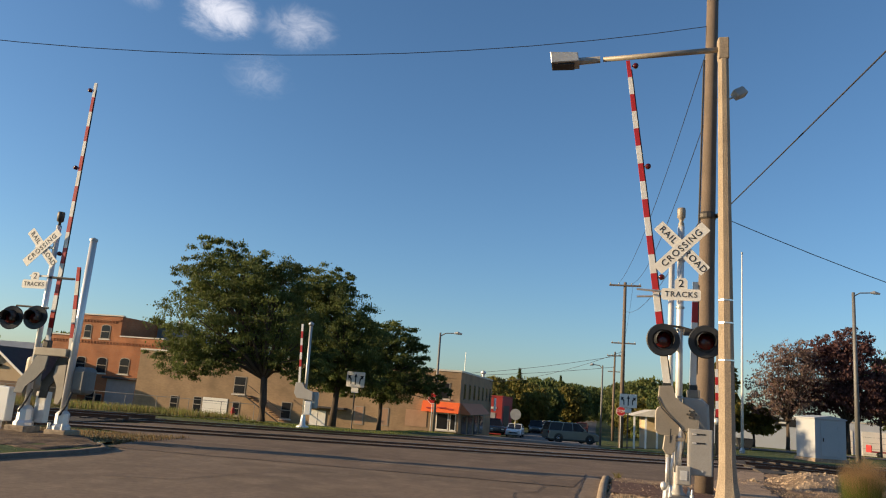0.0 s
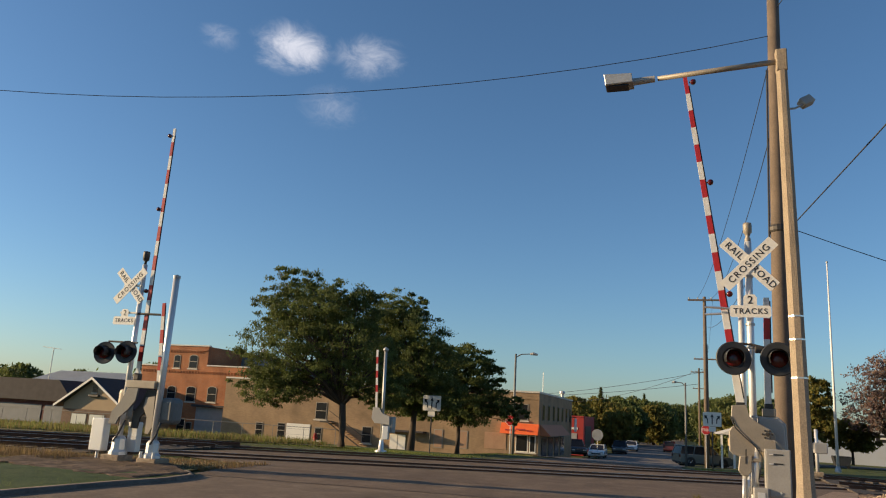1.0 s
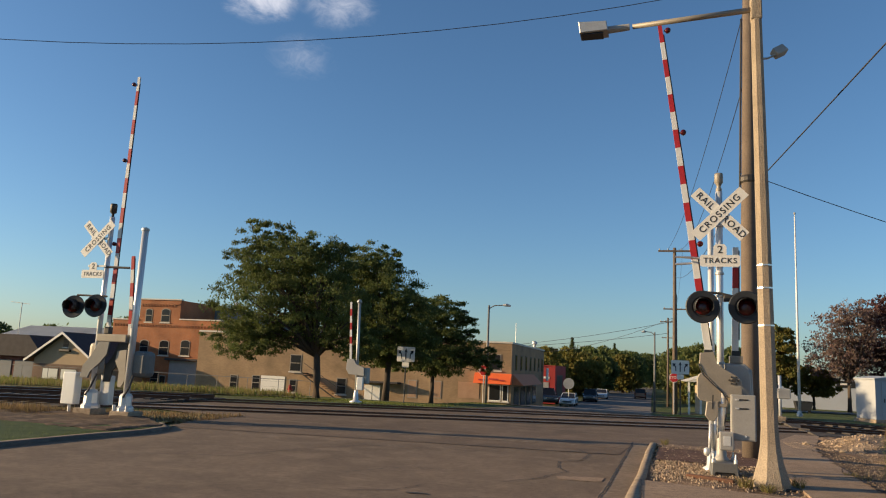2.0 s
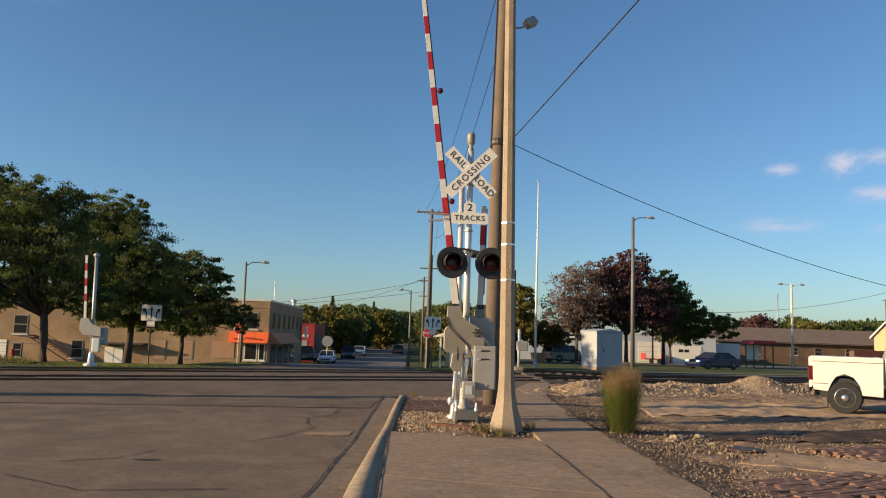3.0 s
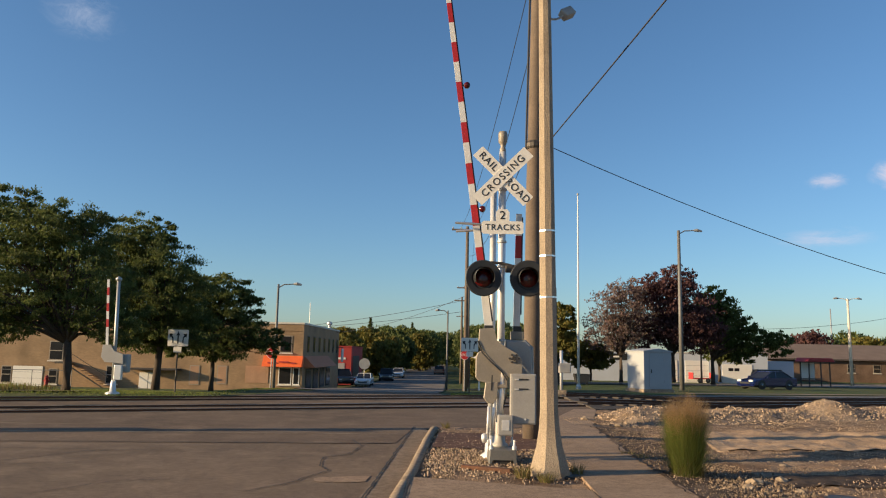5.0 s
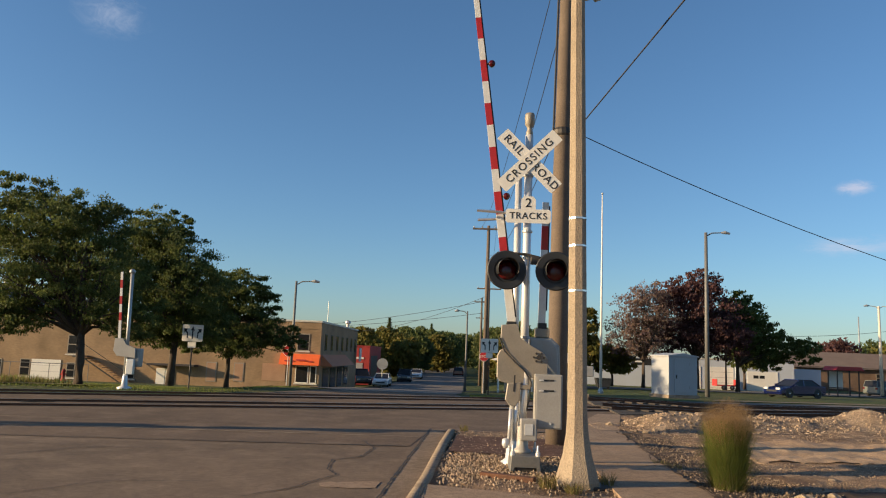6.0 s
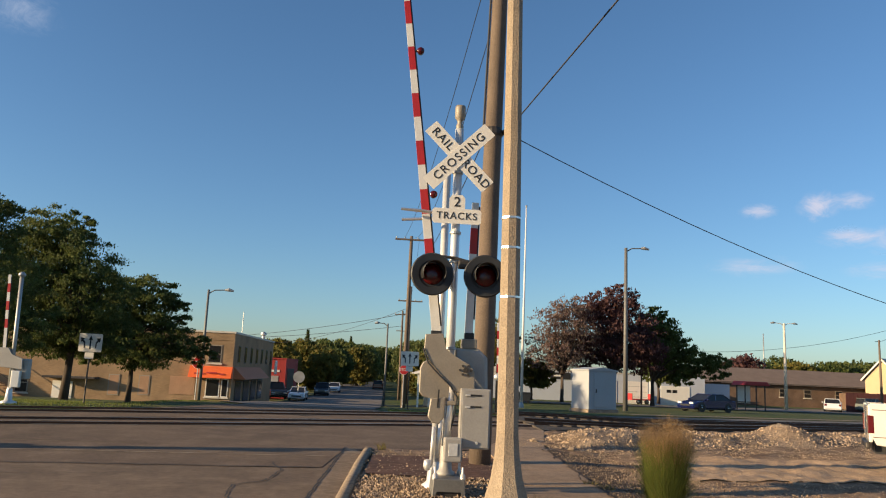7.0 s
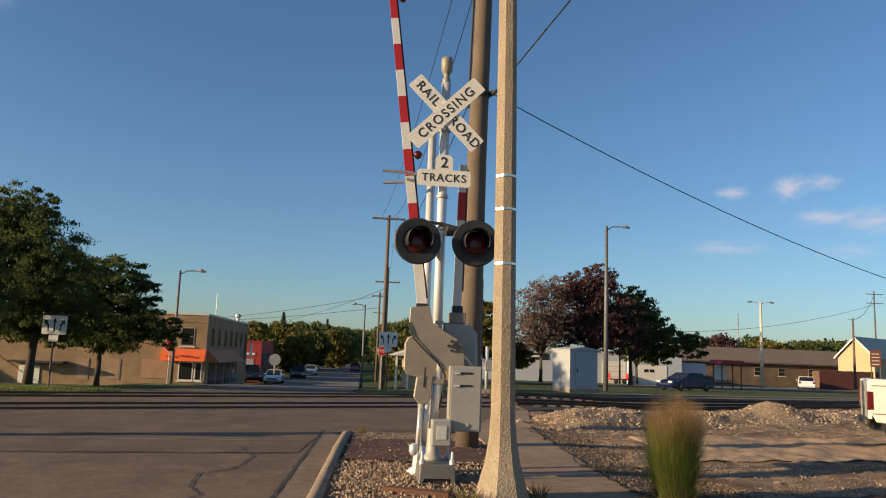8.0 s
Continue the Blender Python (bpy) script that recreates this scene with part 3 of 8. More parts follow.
def build_island():
    sheet("island_bed", [(-1.32, -2.0), (-1.14, 1.5), (-0.97, 5.2)], [(0.95, -2.75), (1.1, 0.6), (1.35, 5.4)], 0.09, GRAVEL, "bed of pale gravel and rusty dirt round the signal mast", "gravel bed", 24, 12, rough=0.03)
    # reddish dirt; a shadow band across it is painted into its dark tone
    sheet("shaded_rusty_dirt", [(-1.1, 1.4), (-1.0, 3.9)], [(1.1, 0.9), (1.25, 3.9)], 0.115, SHADEDRUSTDIRT, "reddish brown dirt patch behind the gravel, darkened by painted shadow", "dirt", 10, 10, rough=0.02)
    rng = random.Random(4)
    bm = bmesh.new()
    for _ in range(4200):
        x, y = rng.uniform(-1.2, 1.1), rng.triangular(-2.2, 5.0, -0.6)
        if y > 1.3 and rng.random() < 0.75 and y < 3.9:
            continue
        if y < -2.0 - 0.33 * (x + 1.3):
            continue
        stone(bm, x, y, 0.108, rng.uniform(0.009, 0.026), rng)
    tagged(part("gravel", bm, STONE), "loose pale gravel stones in the island", "gravel", kind="stuff")
    bm = bmesh.new()
    for _ in range(30000):
        x = 2.35 + rng.random() ** 1.4 * 11
        y = rng.uniform(-5.5, 9.0) + 0.2 * (x - 2.4)
        if 1.6 < y - 0.1 * x < 5.6 and x > 4.2 and rng.random() < 0.88:
            continue
        stone(bm, x, y, 0.068, rng.choice((0.006, 0.007, 0.008, 0.01, 0.013)) * rng.uniform(0.8, 1.3), rng)
    tagged(part("lot_stones", bm, STONE), "scattered stones on the gravel lot", "gravel", kind="stuff")
    # stony soil washed against the sidewalk
    bm = bmesh.new()
    edge = lambda y: 2.12 + 0.03 * (y + 5) if y < 1 else 2.30 + 0.075 * (y - 1)
    prev = None
    for k in range(241):
        y = -28 + 34 * k / 240
        lip = 0.05 + 0.1 * noise.noise((y * 1.1, 0, 4)) + 0.07 * noise.noise((y * 4.3, 0, 8))
        out = 1.1 + 0.35 * noise.noise((y * 0.8, 3, 1))
        ring = [bm.verts.new((edge(y) - lip + (out + lip) * f ** 1.3, y, 0.137 - 0.08 * f + 0.035 * noise.noise((f * 4, y * 2.2, 2)) * (1 if 0 < f < 1 else 0.1) - (0.06 if f == 1 else 0))) for f in (0, 0.08, 0.2, 0.35, 0.5, 0.7, 0.85, 1)]
        if prev:
            for a in range(7):
                bm.faces.new((prev[a], prev[a + 1], ring[a + 1], ring[a]))
        prev = ring
    tagged(part("soil_bank", bm, SOIL, smooth=True), "dark stony soil washed against the edge of the sidewalk", "soil", kind="structure")
    bm = bmesh.new()
    for _ in range(7000):
        y = rng.uniform(-9, 5.5)
        f = rng.random() ** 0.8
        x = edge(y) + 0.02 + 1.5 * f
        stone(bm, x, y, 0.135 - 0.07 * min(1, f * 1.3), rng.choice((0.005, 0.006, 0.008, 0.011, 0.016)) * rng.uniform(0.8, 1.3), rng)
    for _ in range(800):
        x, y = rng.gauss(3.3, 0.4), rng.gauss(-2.2, 0.7)
        if x > edge(y) + 0.1:
            stone(bm, x, y, 0.085, rng.choice((0.008, 0.012, 0.018, 0.03)) * rng.uniform(0.8, 1.3), rng)
    tagged(part("loose_rubble", bm, RUBBLE), "loose grey and tan rubble beside the sidewalk", "gravel", kind="stuff")
    # larger broken concrete lumps
    for x, y, s in ((3.15, -2.0, 0.09), (3.4, -1.6, 0.12), (3.75, -2.2, 0.07), (3.9, -1.3, 0.09), (3.0, -0.4, 0.06), (4.6, 0.2, 0.07), (3.4, 6.6, 0.1), (2.9, 8.4, 0.11)):
        bm = bmesh.new()
        stone(bm, 0, 0, 0, s, rng, 2)
        ob = tagged(part("rubble_lump", bm, KERB), "broken lump of pale concrete on the gravel", "rubble", group="rubble in the lot")
        ob.location = (x, y, 0.065 + s * 0.2)
    # ridge of gravel piles along the near track
    bm = bmesh.new()
    nx, ny = 190, 34

    def ridge(x, y, v):
        crest = 0.2 + 0.14 * noise.noise((x * 0.5, 0, 3)) + 0.2 * math.exp(-((x - 5.0) / 1.3) ** 2) + 0.24 * math.exp(-((x - 11.6) / 0.9) ** 2) + 0.1 * math.exp(-((x - 8.6) / 1.0) ** 2)
        side = math.sin(math.pi * v ** 1.15) ** 1.6
        return side * (max(0.05, crest) * smooth01((x - 3.0) / 1.3) + 0.12 * noise.noise((x * 1.1, y * 1.1, 9)) + 0.06 * noise.noise((x * 3.1, y * 3.1, 5)))
    grid = []
    for j in range(ny + 1):
        row = []
        for i in range(nx + 1):
            x = 3.0 + 24 * i / nx
            v = j / ny
            y = rail_y(4.2, x) + 5.2 * v
            h = ridge(x, y, v)
            row.append(bm.verts.new((x, y, 0.0 + h)))
        grid.append(row)
    for a, b in zip(grid, grid[1:]):
        for i in range(nx):
            bm.faces.new((a[i], a[i + 1], b[i + 1], b[i]))
    tagged(part("gravel_ridge", bm, HEAP, smooth=True), "long low ridge of pale gravel beside the track", "gravel pile")
    bm = bmesh.new()
    for _ in range(11000):
        i, j = rng.randrange(nx), rng.randrange(2, ny - 1)
        x, v = 3.0 + 24 * (i + rng.random()) / nx, (j + rng.random()) / ny
        y = rail_y(4.2, x) + 5.2 * v
        h = ridge(x, y, v)
        stone(bm, x, y, h, rng.choice((0.012, 0.016, 0.02, 0.03, 0.045)) * rng.uniform(0.8, 1.3), rng)
    tagged(part("pile_stones", bm, STONE), "loose stones on the gravel heap", "gravel", kind="stuff")


_STONE = [Vector(v).normalized() for v in ((1, 0, 0), (-1, 0, 0), (0, 1, 0), (0, -1, 0), (0, 0, 1), (0, 0, -1))]
_SFACE = [(0, 2, 4), (2, 1, 4), (1, 3, 4), (3, 0, 4), (2, 0, 5), (1, 2, 5), (3, 1, 5), (0, 3, 5)]


def stone(bm, x, y, z, s, rng, sub=0):
    if sub:
        g = bmesh.ops.create_icosphere(bm, subdivisions=sub, radius=s, matrix=Matrix.Translation((x, y, z)))
        for v in g["verts"]:
            v.co = Vector((x, y, z)) + (v.co - Vector((x, y, z))) * rng.uniform(0.75, 1.2) * Vector((1.2, 0.9, 0.5)).length / 1.6
            v.co.z = z + (v.co.z - z) * 0.6
        return
    r = Euler((rng.random() * 6, rng.random() * 6, rng.random() * 6)).to_matrix()
    k = Vector((rng.uniform(0.8, 1.5), rng.uniform(0.6, 1.1), rng.uniform(0.5, 0.9))) * s
    vs = []
    for d in _STONE:
        q = r @ Vector((d.x * k.x, d.y * k.y, d.z * k.z))
        vs.append(bm.verts.new((x + q.x, y + q.y, z + q.z)))
    for f in _SFACE:
        bm.faces.new([vs[i] for i in f])


# dirt colour darkened to carry the hollow's shadow
SHADEHOLLOW = ground_material("shaded_hollow", (0.075, 0.05, 0.033), (0.05, 0.034, 0.024), (0.12, 0.082, 0.053), 0.6, 3, 50, bump=0.6, dist=0.02)
# rusty colour mixed darker to include the shadow band
SHADEDRUSTDIRT = ground_material("shaded_rusty_dirt", (0.12, 0.06, 0.04), (0.085, 0.045, 0.032), (0.17, 0.1, 0.065), 1.0, 5, 60, bump=0.5, dist=0.01)


def rail_section(bm, x0, x1, off, z, foot):
    """A rail along the skewed line, head on top of a web and foot."""
    d = Vector((1, SKEW, 0)).normalized()
    s = Vector((-d.y, d.x, 0))
    prof = [(-0.036, 0), (-0.036, -0.035), (-0.01, -0.05), (-0.01, -0.13), (-0.07, -0.145), (-0.07, -0.16), (0.07, -0.16), (0.07, -0.145), (0.01, -0.13), (0.01, -0.05), (0.036, -0.035), (0.036, 0)]
    if not foot:
        prof = [(-0.036, 0), (-0.04, -0.07), (0.04, -0.07), (0.036, 0)]
    prev = None
    n = 24
    for i in range(n + 1):
        x = x0 + (x1 - x0) * i / n
        p = Vector((x, rail_y(off, x), (gz(x, rail_y(off, x)) if x > 4.21 else 0.0) + z))
        ring = [bm.verts.new(p + s * a + Vector((0, 0, b))) for a, b in prof]
        if prev:
            for k in range(len(prof)):
                f = bm.faces.new((prev[k], prev[(k + 1) % len(prof)], ring[(k + 1) % len(prof)], ring[k]))
                f.material_index = 1 if k == len(prof) - 1 else 0
        prev = ring
    return bm


def build_tracks():
    half = 0.7535 * math.hypot(1, SKEW)
    for n, mid in enumerate((13.75, 18.6)):
        track = thing("railway_track", "railway track with rusty rails crossing the road at a slant", "railway track", group="tracks")
        for off in (mid - half, mid + half):
            for x0, x1, foot in ((-150, -17.4, True), (4.2, 150, True)):
                part("rail", rail_section(bmesh.new(), x0, x1, off, 0.19, foot), (RUST, RAILTOP), track)
            part("rail", rail_section(bmesh.new(), -17.4, 4.2, off, 0.062, False), (RUST, RAILTOP), track)
            for side in (-0.085, 0.085):
                bm = bmesh.new()
                ribbon(bm, [(x, rail_y(off + side, x)) for x in np.arange(-17.5, 4.3, 0.6)], 0.075, 0.012)
                part("flangeway", bm, TAR, track, "dark gap beside the rail")
        bm = bmesh.new()
        box(bm, -0.11, 0.11, -1.3, 1.3, -0.12, 0.05, 0.01)
        tie_me = bpy.data.meshes.new("tie")
        bm.to_mesh(tie_me)
        bm.free()
        tie_me.materials.append(TIE)
        ang = math.degrees(math.atan(SKEW))
        for x in [a for a in np.arange(-37, -17.7, 0.53)] + [a for a in np.arange(4.5, 44, 0.53)]:
            shared("tie", tie_me, track, pose(x, rail_y(mid, x), 0.03 + (gz(x, rail_y(mid, x)) if x > 4 else 0.0), 0, 0, ang + random.uniform(-1, 1)))
    # darker asphalt patches and weathered seams at the rails
    bm = bmesh.new()
    rng = random.Random(9)
    for off in (12.7, 13.2, 14.2, 15.6, 17.3, 18.0, 19.4):
        for _ in range(5):
            x = rng.uniform(-13, 3)
            ribbon(bm, wander([(x, rail_y(off, x)), (x + rng.uniform(0.6, 1.6), rail_y(off, x) + rng.uniform(0.2, 0.9))], 0.2, 0.05), rng.uniform(0.2, 0.45), 0.009)
    tagged(part("asphalt_patch", bm, PANEL), "dark patched asphalt round the rails", "road patch", kind="structure")


def build_cracks():
    rng = random.Random(2)
    runs = [
        [(-2.77, 3.3), (-2.45, 2.2), (-2.54, 1.0), (-2.89, 0.6), (-2.82, -0.3), (-2.6, -0.8), (-2.74, -1.2), (-2.97, -1.95), (-3.4, -2.6)],
        [(-5.25, -4.6), (-5.07, -4.5), (-4.6, -4.2), (-4.4, -3.6)], [(-7.7, -0.6), (-7.3, 0.1), (-7.0, 0.7), (-6.1, 1.0)],
        [(-9.5, -3), (-8.2, -2.4), (-7.7, -0.6)], [(-5.4, -5.4), (-4.3, -6.1), (-2.9, -5.9)],
    ]
    for r in runs:
        bm = bmesh.new()
        ribbon(bm, wander(r, 0.07, 0.02), 0.022, 0.009)
        tagged(part("road_crack", bm, TAR), "dark crack wandering across the asphalt", "road crack", kind="structure")
    bm = bmesh.new()
    ribbon(bm, wander([(-1.62, 6.1), (-1.72, 2.6), (-1.84, -2.1), (-1.94, -3.9), (-2.02, -5.5), (-2.3, -10)], 0.15, 0.015), 0.03, 0.014)
    tagged(part("gutter_seam", bm, TAR), "dark open seam between road and gutter", "road crack", kind="structure")
    bm = bmesh.new()
    ribbon(bm, wander([(-4.4, -4.32), (-4.1, -4.3)], 0.08, 0.01), 0.09, 0.01)
    tagged(part("tar_spot", bm, TAR), "small dark tar spot on the road", "road patch", kind="structure")
    bm = bmesh.new()
    ribbon(bm, wander([(-2.65, -1.62), (-1.95, -1.45)], 0.1, 0.03), 0.4, 0.007)
    tagged(part("pale_patch", bm, CONCRETE), "pale repaired patch in the asphalt", "road patch", kind="structure")
    bm = bmesh.new()
    ribbon(bm, wander([(0.955, -2.6), (0.955, -4.0), (0.955, -7.5), (0.955, -12)], 0.12, 0.008), 0.016, 0.136)
    ribbon(bm, wander([(-1.335, -2.0), (-1.335, -4), (-1.335, -8)], 0.12, 0.007), 0.02, 0.138)
    tagged(part("slab_joint", bm, TAR), "dark joint between sidewalk slabs", "joint", kind="structure")
    # paving changes here; the broad shadow bands are painted in with it
    sheet("asphalt_band", [(-12.3, 1.35), (-7.0, 2.05), (-1.85, 2.7)], [(-12.5, 4.6), (-7.0, 5.2), (-1.62, 5.7)], 0.006, ASPHALT, "darker asphalt band before the rails with broad shadows painted in", "road patch", 40, 8)
    for a, b, w, mat, label in (((-12.2, 1.3), (-1.9, 2.66), 0.05, TAR, "dark seam where the paving changes"), ((-12.3, 3.1), (-1.8, 4.3), 0.07, KERB, "pale line across the darker asphalt")):
        bm = bmesh.new()
        ribbon(bm, wander([a, b], 0.3, 0.03), w, 0.012)
        tagged(part("road_strip", bm, mat), label, "road seam", kind="structure")
    for r in ([(-11.5, -1.9), (-9.6, -1.2), (-8.1, -1.25), (-6.3, -0.4)], [(-5.9, -3.1), (-5.2, -2.0), (-4.0, -1.7)], [(-9.8, 0.4), (-8.4, 0.9), (-5.6, 1.0), (-4.2, 1.6)]):
        bm = bmesh.new()
        ribbon(bm, wander(r, 0.09, 0.03), 0.014, 0.009)
        tagged(part("road_crack", bm, TAR), "fine dark crack across the asphalt", "road crack", kind="structure")
    # cast iron plate in the lot
    cover = thing("utility_cover", "rusty round utility cover set in the lot", "manhole cover", pose(4.08, -2.62, 0.08))
    part("lid", lathe(bmesh.new(), [(0.22, 0.0), (0.22, 0.012), (0.2, 0.018), (0.12, 0.014), (0.0001, 0.018)], seg=28), DARKSTEEL, cover)
    part("ring", lathe(bmesh.new(), [(0.26, 0.0), (0.26, 0.01), (0.225, 0.012), (0.2251, 0.0)], seg=28), RUST, cover)
    tie = thing("timber_block", "rusty brown timber laid at the edge of the gravel island", "timber", pose(-0.27, -1.13, 0.14, 0, 0, -24))
    part("beam", box(bmesh.new(), -0.38, 0.38, -0.06, 0.06, -0.06, 0.02, 0.012), RUST, tie)


build_ground()
build_roads()
build_island()
build_tracks()
build_cracks()


# ---- crossing signals ----
def crossbuck(parent, lx, y, z, half_deg=45.0):
    """Two lettered blades and the track count plate."""
    L, W = 1.2, 0.225
    for name, ang, text, yy in (("crossbuck_blade", -half_deg, "RAIL   ROAD", y), ("crossbuck_blade", half_deg, "CROSSING", y - 0.012)):
        m = pose(lx, yy, z) @ Matrix.Rotation(radians(-ang), 4, "Y")
        bm = slab(bmesh.new(), rounded(L, W, 0.012, 3), -0.004, 0.004)
        bmesh.ops.transform(bm, matrix=m, verts=bm.verts)
        blade = part(name, bm, WHITE, parent, "white blade with black letters")
        if text == "CROSSING":
            lettering(text, 0.17, SIGNBLACK, blade, m @ pose(0, -0.0062, -0.002), 1.22)
        else:
            lettering("RAIL", 0.17, SIGNBLACK, blade, m @ pose(-0.345, -0.0062, -0.002), 1.15)
            lettering("ROAD", 0.17, SIGNBLACK, blade, m @ pose(0.345, -0.0062, -0.002), 1.12)


def track_plate(parent, lx, y, z):
    pts = []
    w, h, w2, h2, r = 0.69, 0.215, 0.225, 0.2, 0.03
    top, mid, bot = h / 2 + h2, h / 2, -h / 2
    outline = [(w2 / 2 - 0.04, top), (-w2 / 2 + 0.04, top), (-w2 / 2, top - 0.05), (-w2 / 2, mid), (-w / 2 + r, mid), (-w / 2, mid - r), (-w / 2, bot + r), (-w / 2 + r, bot), (w / 2 - r, bot), (w / 2, bot + r), (w / 2, mid - r), (w / 2 - r, mid), (w2 / 2, mid), (w2 / 2, top - 0.05)]
    bm = slab(bmesh.new(), [(lx + a, z + b) for a, b in outline], y - 0.004, y + 0.004)
    plate = part("track_count_plate", bm, WHITE, parent, "white plate with a black number and word")
    lettering("2", 0.2, SIGNBLACK, plate, pose(lx, y - 0.0062, z + 0.2))
    lettering("TRACKS", 0.142, SIGNBLACK, plate, pose(lx, y - 0.0062, z), 1.14)


def flasher(parent, x, y, z, yaw=0.0, tilt=0.0):
    m = pose(x, y, z, tilt, 0, yaw)
    disc = lathe(bmesh.new(), [(0.1, 0.03), (0.28, 0.028), (0.296, 0.0), (0.28, -0.02), (0.19, -0.012), (0.17, 0.0)], axis="y", seg=40, m=m)
    d = part("target_disc", disc, BLACK, parent, "round black background of the light", smooth=False)
    lens = lathe(bmesh.new(), [(0.15, -0.005), (0.145, -0.03), (0.1, -0.05), (0.05, -0.058), (0.0005, -0.06)], axis="y", seg=28, m=m)
    part("lens", lens, LENSRED, d, "dark red unlit lens", smooth=True)
    bm = bmesh.new()
    rings = []
    for k in range(27):
        a = radians(-28 + 236 * k / 26)
        reach = 0.33 - 0.12 * (0.5 - 0.5 * math.sin(a)) 
        pts = [Vector((0.162 * math.cos(a), -0.01, 0.162 * math.sin(a))), Vector((0.155 * math.cos(a), -reach, 0.155 * math.sin(a) - 0.02)),
               Vector((0.15 * math.cos(a), -reach, 0.15 * math.sin(a) - 0.02)), Vector((0.157 * math.cos(a), -0.01, 0.157 * math.sin(a)))]
        rings.append([bm.verts.new(m @ p) for p in pts])
    for a, b in zip(rings, rings[1:]):
        for k in range(4):
            bm.faces.new((a[k], a[(k + 1) % 4], b[(k + 1) % 4], b[k]))
    part("hood", bm, BLACK, d, "black hood over the lens", smooth=True)
    part("housing", lathe(bmesh.new(), [(0.14, 0.03), (0.14, 0.14), (0.09, 0.19), (0.001, 0.2)], axis="y", seg=20, m=m), BLACK, d, smooth=True)


def gate_arm(parent, foot, tip, bands, name="gate_arm", w0=0.11, w1=0.07, lamps=(), first_red=False, lamp_side=1, plain=0):
    """A striped arm from foot to tip, banded red and white, with small lamps."""
    foot, tip = Vector(foot), Vector(tip)
    d = tip - foot
    L = d.length
    rot = d.to_track_quat("Z", "Y").to_matrix().to_4x4()
    base = Matrix.Translation(foot) @ Matrix.Rotation(math.atan2(d.x, d.z), 4, "Y")
    arm = None
    n = bands
    for k in range(n):
        a, b = L * k / n, L * (k + 1) / n
        f0, f1 = k / n, (k + 1) / n
        wa, wb = w0 + (w1 - w0) * f0, w0 + (w1 - w0) * f1
        bm = bmesh.new()
        vs = [[bm.verts.new(base @ Vector((sx * w / 2, sy * 0.022, h))) for sx, sy in ((-1, -1), (1, -1), (1, 1), (-1, 1))] for w, h in ((wa, a), (wb, b - 0.0))]
        for i in range(4):
            bm.faces.new((vs[0][i], vs[0][(i + 1) % 4], vs[1][(i + 1) % 4], vs[1][i]))
        bm.faces.new(vs[0][::-1])
        bm.faces.new(vs[1])
        red = (k % 2 == 0) == first_red and k >= plain
        if arm is None:
            arm = part(name, bm, RED if red else ARMWHITE, parent, "red and white banded gate arm")
        else:
            part("band", bm, RED if red else ARMWHITE, arm)
    edge = bmesh.new()
    tube(edge, base @ Vector((w0 / 2 + 0.012, 0.0, 0.2)), base @ Vector((w1 / 2 + 0.012, 0.0, L * 0.97)), 0.012, seg=6)
    part("lamp_cable", edge, CABLE, arm, "black cable along the arm")
    for h in lamps:
        p = base @ Vector((lamp_side * (w0 / 2 + 0.075), 0, L * h))
        bm = lathe(bmesh.new(), [(0.03, 0.04), (0.052, 0.03), (0.055, -0.03), (0.045, -0.045), (0.001, -0.055)], centre=p, axis="y", seg=16)
        lamp = part("arm_lamp", bm, LENSRED, arm, "small red lamp on the arm", smooth=True)
        part("lamp_bracket", box(bmesh.new(), p.x - 0.075, p.x, p.y - 0.02, p.y + 0.02, p.z - 0.012, p.z + 0.012, 0.003), BLACK, arm)
    return arm


